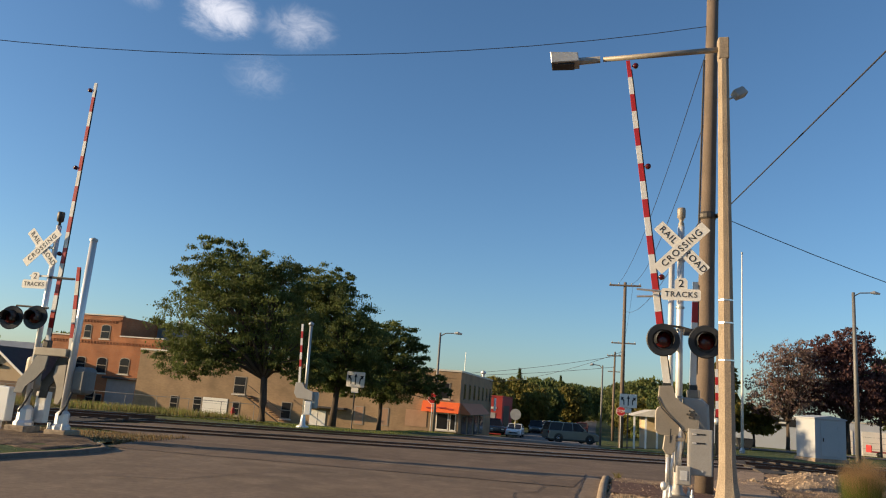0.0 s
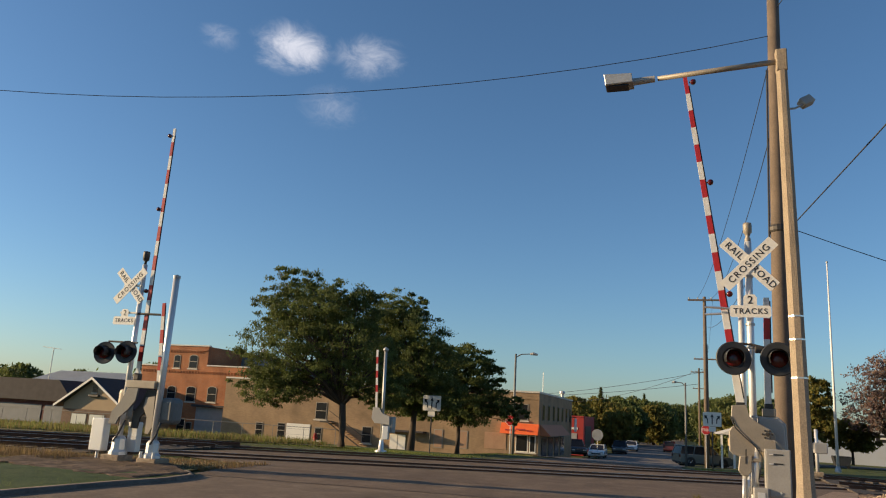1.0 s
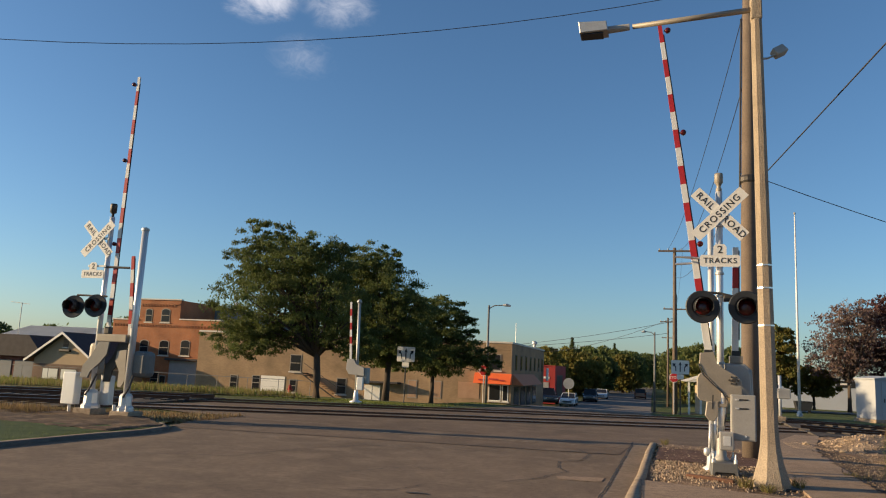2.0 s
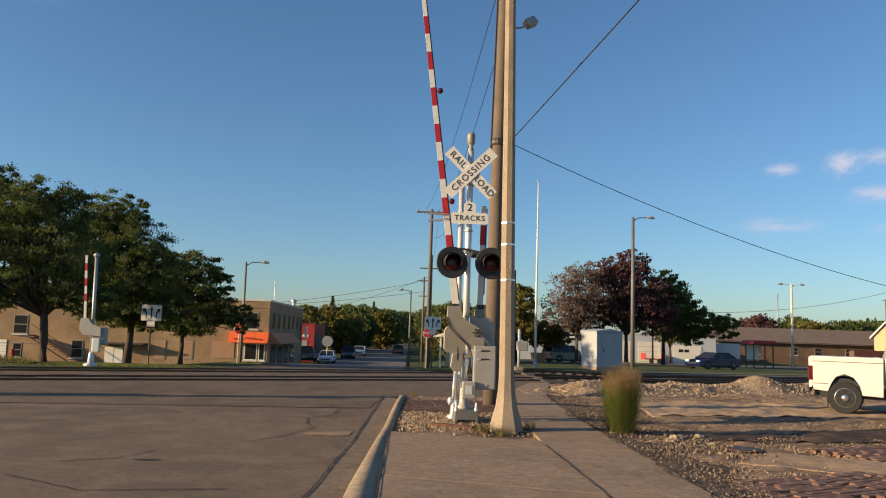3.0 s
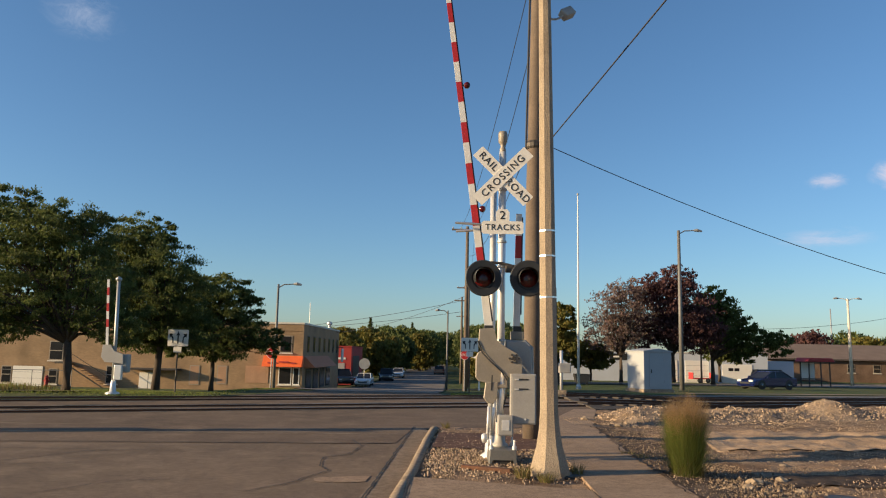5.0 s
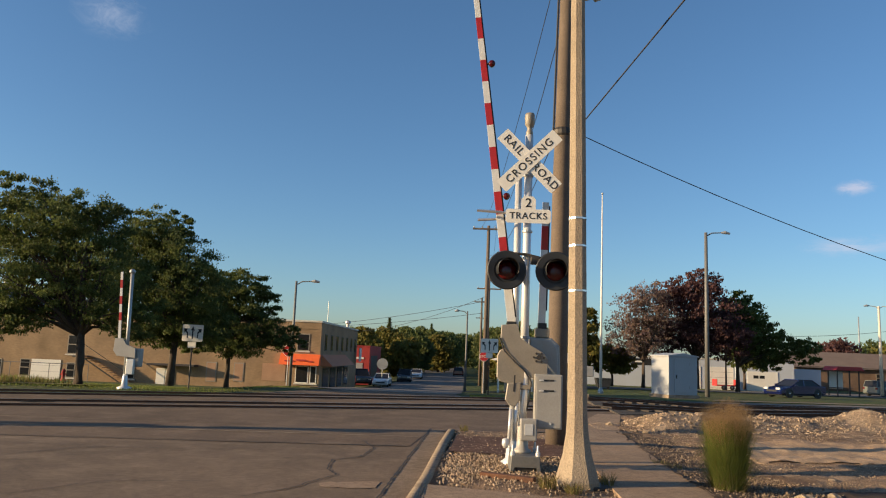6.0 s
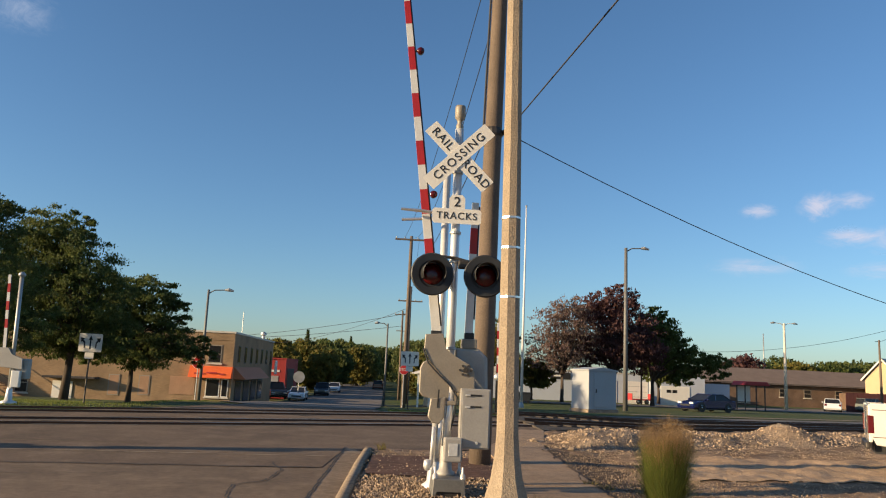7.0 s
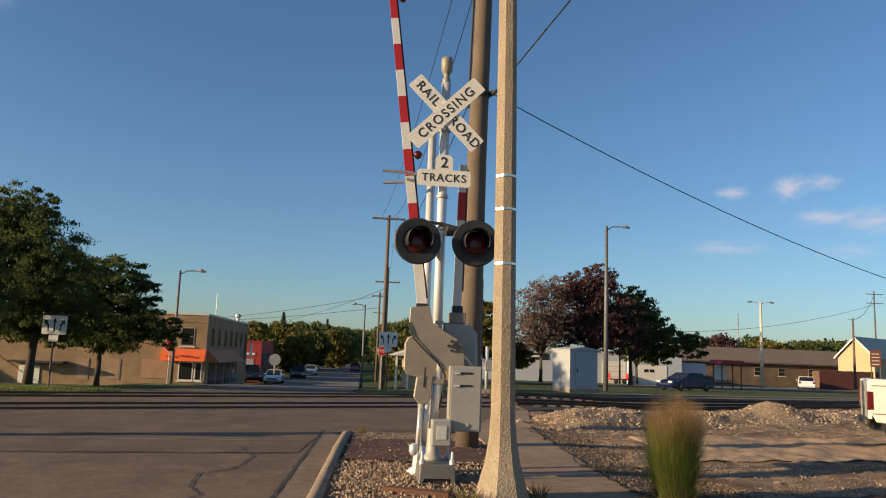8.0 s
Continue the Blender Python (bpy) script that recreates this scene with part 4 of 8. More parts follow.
def near_signal():
    s = thing("crossing_signal", "silver crossing signal mast with crossbuck, dark flashers and raised gate", "crossing signal", pose(0, 0, 0), group="crossing signals")
    part("mast", tube(bmesh.new(), (0, 0, 0.4), (0, 0, 5.15), 0.062, seg=20), SILVER, s, "silver round mast", smooth=True)
    bell = lathe(bmesh.new(), [(0.05, 5.1), (0.055, 5.2), (0.035, 5.24), (0.05, 5.29), (0.075, 5.32), (0.078, 5.46), (0.07, 5.5), (0.001, 5.505)], seg=20)
    part("bell", bell, TANPLATE, s, "grey cylindrical bell on top of the mast", smooth=True)
    for z in (4.5, 4.72, 3.62, 3.2, 2.0, 1.25):
        part("clamp", lathe(bmesh.new(), [(0.074, z - 0.02), (0.08, z - 0.015), (0.08, z + 0.015), (0.074, z + 0.02)], seg=16), GALV, s)
    crossbuck(s, 0, -0.115, 4.71)
    track_plate(s, 0.0, -0.115, 3.84)
    # flasher pair on a crossarm
    arm = bmesh.new()
    chain(arm, [(-0.33, -0.16, 3.17), (-0.2, -0.1, 3.26), (0, -0.09, 3.25), (0.2, -0.12, 3.2), (0.38, -0.16, 3.19)], [0.022] * 5)
    part("light_crossarm", arm, DARKSTEEL, s, "dark pipe arm carrying the lights")
    part("junction_box", box(bmesh.new(), 0.05, 0.2, -0.16, -0.04, 3.1, 3.22, 0.02), DARKSTEEL, s)
    flasher(s, -0.315, -0.31, 2.98, 4, -3)
    flasher(s, 0.405, -0.33, 2.985, -2, -3)
    # main gate
    gate_arm(s, (-0.18, 0.14, 2.1), (-1.06, 0.14, 8.58), 18, plain=3, lamps=(0.32, 0.655, 0.98), w0=0.125, w1=0.075)
    bar = bmesh.new()
    chain(bar, [(-0.78, 0.02, 3.93), (-0.5, -0.02, 3.91), (-0.1, -0.02, 3.88)], [0.02, 0.024, 0.02], 6)
    part("arm_rest", bar, ALUM, s, "bright pipe brace behind the arm")
    part("arm_rest", tube(bmesh.new(), (-0.76, 0.28, 3.83), (-0.08, 0.1, 3.85), 0.022, seg=8), ALUM, s)
    part("arm_root", box(bmesh.new(), -0.27, -0.12, 0.1, 0.18, 2.13, 2.24, 0.01), BLACK, s, "black clamp at the foot of the arm")
    # gate drive plates and counterweights
    front = [(-0.36, 2.17), (-0.12, 2.19), (-0.08, 1.98), (0.06, 1.88), (0.26, 1.79), (0.33, 1.7), (0.335, 1.42), (0.1, 1.41), (-0.02, 1.52), (-0.17, 1.68), (-0.3, 1.83), (-0.37, 1.98)]
    part("drive_plate", slab(bmesh.new(), front, -0.2, -0.155, 0.008), TANPLATE, s, "curved weathered steel drive plate")
    back = [(-0.37, 1.8), (-0.3, 1.83), (-0.17, 1.68), (-0.02, 1.52), (0.1, 1.41), (0.12, 1.28), (-0.12, 1.28), (-0.2, 1.32), (-0.36, 1.34), (-0.41, 1.4), (-0.41, 1.72)]
    part("counterweight", slab(bmesh.new(), back, -0.15, -0.06, 0.012), TANPLATE, s, "grey steel counterweight plate")
    tail = [(-0.25, 1.32), (-0.05, 1.34), (-0.06, 1.08), (-0.12, 0.99), (-0.22, 1.0), (-0.28, 1.08)]
    part("counterweight", slab(bmesh.new(), tail, -0.19, -0.12, 0.012), TANPLATE, s)
    part("slot", slab(bmesh.new(), [(-0.155, 1.44), (-0.135, 1.44), (-0.145, 1.2), (-0.165, 1.2)], -0.196, -0.19), BLACK, s, "dark slot in the plate")
    for a in range(6):
        x, z = 0.2 + 0.075 * math.cos(a * 1.047), 1.71 + 0.065 * math.sin(a * 1.047)
        part("bolt", tube(bmesh.new(), (x, -0.2, z), (x, -0.225, z), 0.017, seg=6), DARKSTEEL, s)
    part("hub", tube(bmesh.new(), (0.2, -0.2, 1.71), (0.2, -0.23, 1.71), 0.035, seg=12), DARKSTEEL, s, "dark bolted hub")
    housing = [(0.08, 2.0), (0.4, 1.98), (0.5, 1.86), (0.52, 1.42), (0.06, 1.4)]
    part("drive_housing", slab(bmesh.new(), housing, 0.0, 0.36, 0.02), GREYBOX, s, "grey gate drive housing")
    seam = bmesh.new()
    chain(seam, [(-0.385, -0.205, 1.98), (-0.31, -0.21, 1.79), (-0.15, -0.21, 1.63), (0.0, -0.21, 1.5), (0.1, -0.2, 1.35), (0.08, -0.14, 1.1), (0.02, -0.12, 0.85)], [0.012] * 7, 6)
    part("cable", seam, CABLE, s, "black cable looping down the mast")
    # relay box
    rb = part("relay_box", box(bmesh.new(), 0.14, 0.545, -0.3, -0.1, 0.69, 1.47, 0.012), GREYBOX, s, "grey steel relay box")
    part("box_door", box(bmesh.new(), 0.165, 0.525, -0.312, -0.302, 0.71, 1.45, 0.004), GREYBOX, rb)
    for z in (1.385, 1.235):
        part("vent_slot", box(bmesh.new(), 0.2, 0.42, -0.318, -0.313, z - 0.012, z + 0.012, 0.002), BLACK, rb, "dark slot with a hasp")
        part("hasp", box(bmesh.new(), 0.2, 0.27, -0.33, -0.318, z - 0.014, z + 0.01, 0.003), SILVER, rb)
    part("stud", tube(bmesh.new(), (0.37, -0.31, 0.77), (0.37, -0.325, 0.77), 0.018, seg=10), SILVER, rb)
    part("lower_post", tube(bmesh.new(), (-0.02, -0.1, 0.7), (0.03, -0.1, 1.5), 0.06, seg=16), SILVER, s, "silver lower post", smooth=True)
    for p, q in (((-0.13, -0.16, 0.55), (-0.1, -0.16, 1.05)), ((-0.21, -0.2, 0.45), (-0.19, -0.2, 0.95))):
        part("conduit", tube(bmesh.new(), p, q, 0.026, seg=10), SILVER, s, smooth=True)
    part("post_band", box(bmesh.new(), -0.1, 0.1, -0.18, -0.02, 1.24, 1.3, 0.01), TANPLATE, s)
    # base
    part("meter_box", box(bmesh.new(), -0.06, 0.18, -0.38, -0.2, 0.52, 0.83, 0.02), GREYBOX, s, "small grey steel box at the foot")
    part("meter_plate", box(bmesh.new(), 0.0, 0.12, -0.388, -0.381, 0.6, 0.76, 0.003), SILVER, s)
    part("base_casting", lathe(bmesh.new(), [(0.13, 0.31), (0.135, 0.35), (0.09, 0.38), (0.08, 0.5), (0.075, 0.75), (0.065, 0.78)], seg=16), GREYBOX, s, smooth=True)
    for x, y in ((-0.16, -0.36), (0.2, -0.36), (-0.18, 0.1), (0.2, 0.1)):
        part("anchor_bolt", lathe(bmesh.new(), [(0.034, 0.3), (0.034, 0.36), (0.018, 0.38), (0.014, 0.46)], centre=(x, y, 0), seg=10), SILVER, s)
    part("insulator", lathe(bmesh.new(), [(0.03, 0.4), (0.055, 0.45), (0.05, 0.52), (0.02, 0.54)], centre=(-0.26, -0.28, 0), seg=12), SILVER, s, smooth=True)
    ft = slab(bmesh.new(), [(-0.2, 0.1), (-0.15, 0.1), (-0.14, 0.17), (0.18, 0.17), (0.19, 0.1), (0.24, 0.1), (0.22, 0.315), (-0.18, 0.315)], -0.46, 0.14, 0.008)
    part("footing", ft, DARKGALV, s, "grey steel footing frame")
    # dark block stands for the shade under the footing
    part("footing_shadow_gap", box(bmesh.new(), -0.12, 0.16, -0.43, 0.1, 0.09, 0.155), DARKSTEEL, s)

    # pedestrian gate on its own mast just behind
    p = thing("pedestrian_gate", "silver mast behind the signal with a raised sidewalk gate arm", "crossing gate", group="crossing gates")
    part("mast", tube(bmesh.new(), (-0.125, 0.34, 0.1), (-0.125, 0.34, 4.75), 0.055, seg=18), SILVER, p, "silver round mast", smooth=True)
    gate_arm(p, (0.3, 0.5, 2.25), (0.33, 0.5, 4.19), 5, w0=0.115, w1=0.1, first_red=False, plain=3)
    part("arm_root", box(bmesh.new(), 0.2, 0.42, 0.42, 0.6, 2.02, 2.16, 0.015), TANPLATE, p)
    part("arm_root", box(bmesh.new(), 0.24, 0.38, 0.46, 0.56, 2.16, 2.25, 0.01), BLACK, p)
    part("drive_housing", slab(bmesh.new(), [(0.0, 2.02), (0.45, 2.02), (0.58, 1.9), (0.6, 1.4), (0.0, 1.4)], 0.42, 0.75, 0.02), GREYBOX, p, "grey drive housing")
    part("housing_bracket", box(bmesh.new(), -0.16, 0.06, 0.36, 0.6, 1.5, 1.9, 0.01), GREYBOX, p)
    part("base", lathe(bmesh.new(), [(0.17, 0.08), (0.17, 0.13), (0.1, 0.18), (0.085, 0.4), (0.06, 0.44)], centre=(-0.125, 0.34, 0), seg=14), SILVER, p, smooth=True)


def left_signal():
    """Signal on the other side of the road, seen at an angle."""
    s = thing("crossing_signal", "silver crossing signal mast with crossbuck and dark flashers across the road", "crossing signal", group="crossing signals")
    x, y = -15.0, 2.05
    part("mast", tube(bmesh.new(), (x, y, 0.3), (x, y, 5.2), 0.065, seg=16), SILVER, s, smooth=True)
    part("bell", lathe(bmesh.new(), [(0.04, 5.2), (0.03, 5.28), (0.085, 5.33), (0.09, 5.52), (0.08, 5.56), (0.001, 5.57)], centre=(x, y, 0), seg=16), DARKSTEEL, s, "dark cylindrical bell", smooth=True)
    crossbuck(s, x - 0.28, y - 0.11, 4.6)
    track_plate(s, x - 0.33, y - 0.11, 3.66)
    part("sign_bracket", box(bmesh.new(), x - 0.5, x + 0.05, y - 0.1, y - 0.06, 3.85, 3.9, 0.005), GALV, s)
    part("sign_bracket", box(bmesh.new(), x - 0.5, x + 0.05, y - 0.1, y - 0.06, 4.58, 4.64, 0.005), GALV, s)
    part("light_crossarm", tube(bmesh.new(), (x - 0.72, y - 0.1, 3.1), (x + 0.2, y - 0.1, 3.08), 0.025, seg=8), DARKSTEEL, s)
    flasher(s, x - 0.63, y - 0.3, 2.78, 12, -4)
    flasher(s, x + 0.05, y - 0.3, 2.82, 12, -4)
    part("base", lathe(bmesh.new(), [(0.23, 0.22), (0.23, 0.3), (0.18, 0.36), (0.17, 0.62), (0.11, 0.7)], centre=(x, y, 0), seg=8), SILVER, s, "pale base casting")
    part("footing", box(bmesh.new(), x - 0.28, x + 0.26, y - 0.28, y + 0.28, -0.03, 0.23, 0.02), KERB, s, "low concrete footing")
    part("relay_box", box(bmesh.new(), x - 0.95, x - 0.55, y + 0.0, y + 0.25, 0.28, 1.1, 0.02), SILVER, s, "pale grey relay box")
    part("relay_post", tube(bmesh.new(), (x - 0.75, y + 0.12, 0.0), (x - 0.75, y + 0.12, 0.4), 0.04, seg=8), SILVER, s)
    part("relay_box", box(bmesh.new(), x + 0.05, x + 0.35, y + 0.2, y + 0.4, 0.3, 1.05, 0.02), SILVER, s)

    g = thing("crossing_gate", "silver gate mast with raised red and white banded arms", "crossing gate", group="crossing gates")
    gx, gy = -13.95, 2.1
    part("mast", tube(bmesh.new(), (gx - 0.05, gy, 0.4), (gx - 0.02, gy, 4.86), 0.085, seg=16), SILVER, g, "bright silver mast", smooth=True)
    part("mast_cap", lathe(bmesh.new(), [(0.1, 4.84), (0.1, 4.9), (0.001, 4.94)], centre=(gx - 0.02, gy, 0), seg=14), GALV, g)
    gate_arm(g, (gx - 0.78, gy - 0.05, 2.2), (gx - 0.72, gy - 0.05, 9.1), 17, lamps=(0.33, 0.66, 0.97), lamp_side=-1, w0=0.12, w1=0.075)
    gate_arm(g, (gx - 0.33, gy + 0.25, 2.05), (gx - 0.5, gy + 0.25, 4.2), 6, w0=0.11, w1=0.09, first_red=False)
    part("cross_beam", box(bmesh.new(), gx - 1.05, gx - 0.15, gy - 0.12, gy + 0.02, 1.92, 2.12, 0.02), TANPLATE, g, "grey cross beam under the arms")
    part("arm_rest", tube(bmesh.new(), (gx - 1.05, gy - 0.1, 3.86), (gx - 0.3, gy - 0.1, 3.84), 0.03, seg=8), DARKSTEEL, g)
    part("arm_root", box(bmesh.new(), gx - 0.86, gx - 0.7, gy - 0.12, gy + 0.04, 2.12, 2.3, 0.02), DARKSTEEL, g)
    part("arm_root", box(bmesh.new(), gx - 0.4, gx - 0.25, gy + 0.17, gy + 0.33, 1.98, 2.1, 0.02), DARKSTEEL, g)
    curve_a = [(gx - 0.95, 1.92), (gx - 0.62, 1.92), (gx - 0.66, 1.6), (gx - 0.86, 1.36), (gx - 1.12, 1.16), (gx - 1.18, 0.98), (gx - 1.42, 0.98), (gx - 1.36, 1.3), (gx - 1.12, 1.56)]
    part("drive_plate", slab(bmesh.new(), curve_a, gy - 0.14, gy - 0.08, 0.01), DARKGALV, g, "dull curved steel drive plate")
    curve_b = [(gx - 0.5, 1.9), (gx - 0.2, 1.9), (gx - 0.24, 1.62), (gx - 0.44, 1.36), (gx - 0.62, 1.2), (gx - 0.66, 0.9), (gx - 0.86, 0.9), (gx - 0.84, 1.3), (gx - 0.62, 1.56)]
    part("drive_plate", slab(bmesh.new(), curve_b, gy + 0.05, gy + 0.11, 0.01), DARKSTEEL, g, "dark curved drive plate")
    tan = [(gx - 0.42, 1.7), (gx - 0.14, 1.74), (gx - 0.1, 0.98), (gx - 0.2, 0.78), (gx - 0.32, 0.8), (gx - 0.3, 1.2), (gx - 0.46, 1.44)]
    part("counterweight", slab(bmesh.new(), tan, gy - 0.06, gy + 0.0, 0.01), TANPLATE, g, "tan steel counterweight plate")
    part("drive_housing", box(bmesh.new(), gx - 0.06, gx + 0.44, gy + 0.0, gy + 0.42, 1.05, 1.72, 0.12), DARKGALV, g, "dark grey rounded gate drive housing")
    part("housing", box(bmesh.new(), gx - 1.42, gx - 1.08, gy + 0.05, gy + 0.4, 1.08, 1.9, 0.12), TANPLATE, g, "pale rounded drive housing")
    part("lower_post", tube(bmesh.new(), (gx - 0.05, gy, 0.4), (gx - 0.05, gy, 1.2), 0.07, seg=14), SILVER, g, smooth=True)
    for cx, off in ((gx + 0.15, 0.0), (gx - 0.95, -0.05)):
        cab = bmesh.new()
        chain(cab, [(cx, gy - 0.08, 1.1), (cx - 0.03, gy - 0.15 + off, 0.8), (cx - 0.17, gy - 0.16 + off, 0.55)], [0.028] * 3)
        part("cable", cab, CABLE, g)
    part("base", lathe(bmesh.new(), [(0.22, 0.2), (0.22, 0.28), (0.16, 0.34), (0.16, 0.58), (0.11, 0.64)], centre=(gx - 0.05, gy, 0), seg=8), SILVER, g)
    for dx in (-0.24, 0.14):
        part("anchor_bolt", tube(bmesh.new(), (gx + dx, gy - 0.18, 0.2), (gx + dx, gy - 0.18, 0.36), 0.035, seg=8), SILVER, g)
    part("footing", box(bmesh.new(), gx - 0.28, gx + 0.3, gy - 0.28, gy + 0.28, -0.03, 0.21, 0.03), KERB, g)


def far_gates():
    g = thing("crossing_gate", "silver gate mast with raised arm beyond the rails", "crossing gate", pose(-13.42, 16.1, -0.03), group="crossing gates")
    part("mast", tube(bmesh.new(), (0.05, 0, 0.3), (-0.05, 0, 4.35), 0.065, seg=14), GALV, g, smooth=True)
    part("mast_cap", lathe(bmesh.new(), [(0.1, 4.28), (0.12, 4.36), (0.06, 4.43), (0.001, 4.45)], centre=(-0.05, 0, 0), seg=14), GALV, g, smooth=True)
    gate_arm(g, (-0.26, -0.05, 1.6), (-0.42, -0.05, 4.32), 9, w0=0.1, w1=0.09, plain=2)
    part("drive_plate", slab(bmesh.new(), [(-0.42, 1.85), (-0.12, 1.85), (0.02, 1.62), (0.38, 1.5), (0.4, 1.15), (-0.3, 1.2), (-0.45, 1.4)], -0.1, 0.0, 0.01), GREYBOX, g, "grey curved drive plate")
    part("drive_housing", box(bmesh.new(), 0.05, 0.52, 0.0, 0.35, 0.82, 1.5, 0.04), GREYBOX, g, "grey drive housing")
    part("relay_box", box(bmesh.new(), 0.12, 0.4, -0.2, -0.03, 0.55, 1.1, 0.02), SILVER, g)
    part("base", lathe(bmesh.new(), [(0.26, 0.0), (0.26, 0.07), (0.12, 0.12), (0.09, 0.45), (0.075, 0.55)], centre=(0.05, 0, 0), seg=14), SILVER, g, smooth=True)
    h = thing("crossing_gate", "pale gate mast with raised arm beyond the tracks", "crossing gate", pose(4.28, 21.5, 0), group="crossing gates")
    part("mast", tube(bmesh.new(), (0, 0, 0.1), (0, 0, 2.0), 0.07, seg=12), SILVER, h, smooth=True)
    gate_arm(h, (-0.33, 0, 1.75), (-0.38, 0, 3.86), 6, w0=0.13, w1=0.12, first_red=True)
    part("counterweight", lathe(bmesh.new(), [(0.14, -0.1), (0.16, 0.0), (0.14, 0.1)], centre=(-0.36, 0, 1.55), axis="y", seg=12), SILVER, h, smooth=True)
    part("drive_housing", box(bmesh.new(), -0.1, 0.42, -0.1, 0.3, 1.0, 1.45, 0.04), GREYBOX, h)
    part("base", box(bmesh.new(), -0.22, 0.22, -0.22, 0.22, -0.03, 0.25, 0.03), KERB, h)


# ---- poles and wires ----
def light_pole():
    s = thing("street_light", "tapered concrete street light pole with long arm and box lamp", "street light", pose(0.6, -1.45, 0.0, 0, -0.7, 0))
    bm = bmesh.new()
    prof = [(0.285, 0.08), (0.29, 0.16), (0.25, 0.3), (0.19, 0.5), (0.15, 0.75), (0.132, 1.0), (0.125, 2.0), (0.114, 4.0), (0.102, 6.0), (0.09, 7.95), (0.087, 8.18)]
    lathe(bm, prof, seg=8, m=Matrix.Rotation(radians(22.5), 4, "Z"))
    part("pole", bm, POLECON, s, "eight-sided concrete pole with flared foot")
    part("base_plate", box(bmesh.new(), -0.1, 0.42, -0.2, 0.25, 0.085, 0.125, 0.01), DARKSTEEL, s)
    for z in (2.6, 3.2, 3.57):
        r = 0.124 - (z - 2.6) * 0.006
        part("band", lathe(bmesh.new(), [(r, z - 0.012), (r + 0.006, z - 0.012), (r + 0.006, z + 0.012), (r, z + 0.012)], seg=8, m=Matrix.Rotation(radians(22.5), 4, "Z")), ALUM, s, "bright metal band")
    part("pole_cap", box(bmesh.new(), -0.09, 0.09, -0.09, 0.09, 7.8, 8.2, 0.02), POLECON, s)
    part("arm", tube(bmesh.new(), (0, 0, 8.0), (-2.05, 0.1, 7.92), 0.05, 0.045, seg=10), TANPLATE, s, "long horizontal lamp arm", smooth=True)
    part("arm_sleeve", tube(bmesh.new(), (-2.1, 0.1, 7.92), (-2.55, 0.12, 7.9), 0.06, 0.07, seg=10), GREYBOX, s)
    hd = bmesh.new()
    vs = slab(hd, [(-3.0, 8.02), (-2.5, 8.0), (-2.47, 7.82), (-2.97, 7.8)], -0.08, 0.26, 0.015)
    part("lamp_head", hd, GALV, s, "grey box lamp head")
    part("lamp_lens", box(bmesh.new(), -2.95, -2.56, -0.04, 0.22, 7.785, 7.802), GLASS, s)


def wood_pole():
    s = thing("utility_pole", "tall weathered wooden utility pole beside the signal", "utility pole", pose(0.87, 3.1, 0))
    bm = bmesh.new()
    chain(bm, [(0, 0, -0.02), (0.01, 0, 2.5), (0.02, 0, 5.0), (0.07, 0, 8.5), (0.12, 0, 12.4)], [0.195, 0.185, 0.17, 0.15, 0.13], 14)
    part("shaft", bm, POLEWOOD, s, smooth=True)
    part("tangled_clamp", lathe(bmesh.new(), [(0.17, 6.08), (0.19, 6.12), (0.19, 6.2), (0.165, 6.25)], centre=(0.03, 0, 0), seg=14), DARKSTEEL, s)
    fit_ = bmesh.new()
    chain(fit_, [(0.17, 0, 6.14), (0.24, -0.1, 6.17), (0.3, -0.2, 6.18)], [0.04, 0.05, 0.03], 6)
    part("wire_clamp", fit_, DARKSTEEL, s)
    part("riser", tube(bmesh.new(), (-0.16, -0.02, 5.9), (-0.08, -0.02, 10.0), 0.022, seg=6), CABLE, s, "black cable riser")
    br = bmesh.new()
    chain(br, [(0.2, 0, 9.0), (0.5, 0.1, 9.05), (0.75, 0.2, 9.2)], [0.025, 0.025, 0.025], 6)
    part("flood_bracket", br, GALV, s)
    fl = box(bmesh.new(), -0.16, 0.16, -0.1, 0.1, -0.11, 0.11, 0.03)
    bmesh.ops.transform(fl, matrix=pose(0.76, 0.25, 9.26, -25, -30, 30), verts=fl.verts)
    part("floodlight", fl, GREYBOX, s, "grey angled floodlight")


def wire(a, b, sag, r=0.012, label="black overhead cable strung between poles"):
    a, b = Vector(a), Vector(b)
    n = 22
    pts = [a.lerp(b, i / n) - Vector((0, 0, 4 * sag * (i / n) * (1 - i / n))) for i in range(n + 1)]
    bm = bmesh.new()
    chain(bm, pts, [r] * (n + 1), 5)
    tagged(part("overhead_cable", bm, CABLE), label, "cable", group="overhead cables")


def small_pole(name, x, y, z, height, r, mat, label, category, arm=None, head=None, two=False):
    s = thing(name, label, category, pose(x, y, z), group="street poles")
    part("shaft", tube(bmesh.new(), (0, 0, -0.05), (0, 0, height), r, r * 0.62, seg=10), mat, s, smooth=True)
    if arm:
        for sgn in ((1, -1) if two else (1,)):
            bm = bmesh.new()
            chain(bm, [(0, 0, height - 0.25), (sgn * arm * 0.25, 0, height - 0.02), (sgn * arm * 0.7, 0, height + 0.02)], [0.04, 0.04, 0.035], 6)
            part("arm", bm, mat, s)
            hd = bmesh.new()
            chain(hd, [(sgn * arm * 0.65, 0, height + 0.02), (sgn * arm * 0.8, 0, height + 0.04), (sgn * arm, 0, height - 0.02)], [0.06, 0.11, 0.06], 8)
            part("lamp_head", hd, GALV, s, "grey lamp head")
    return s


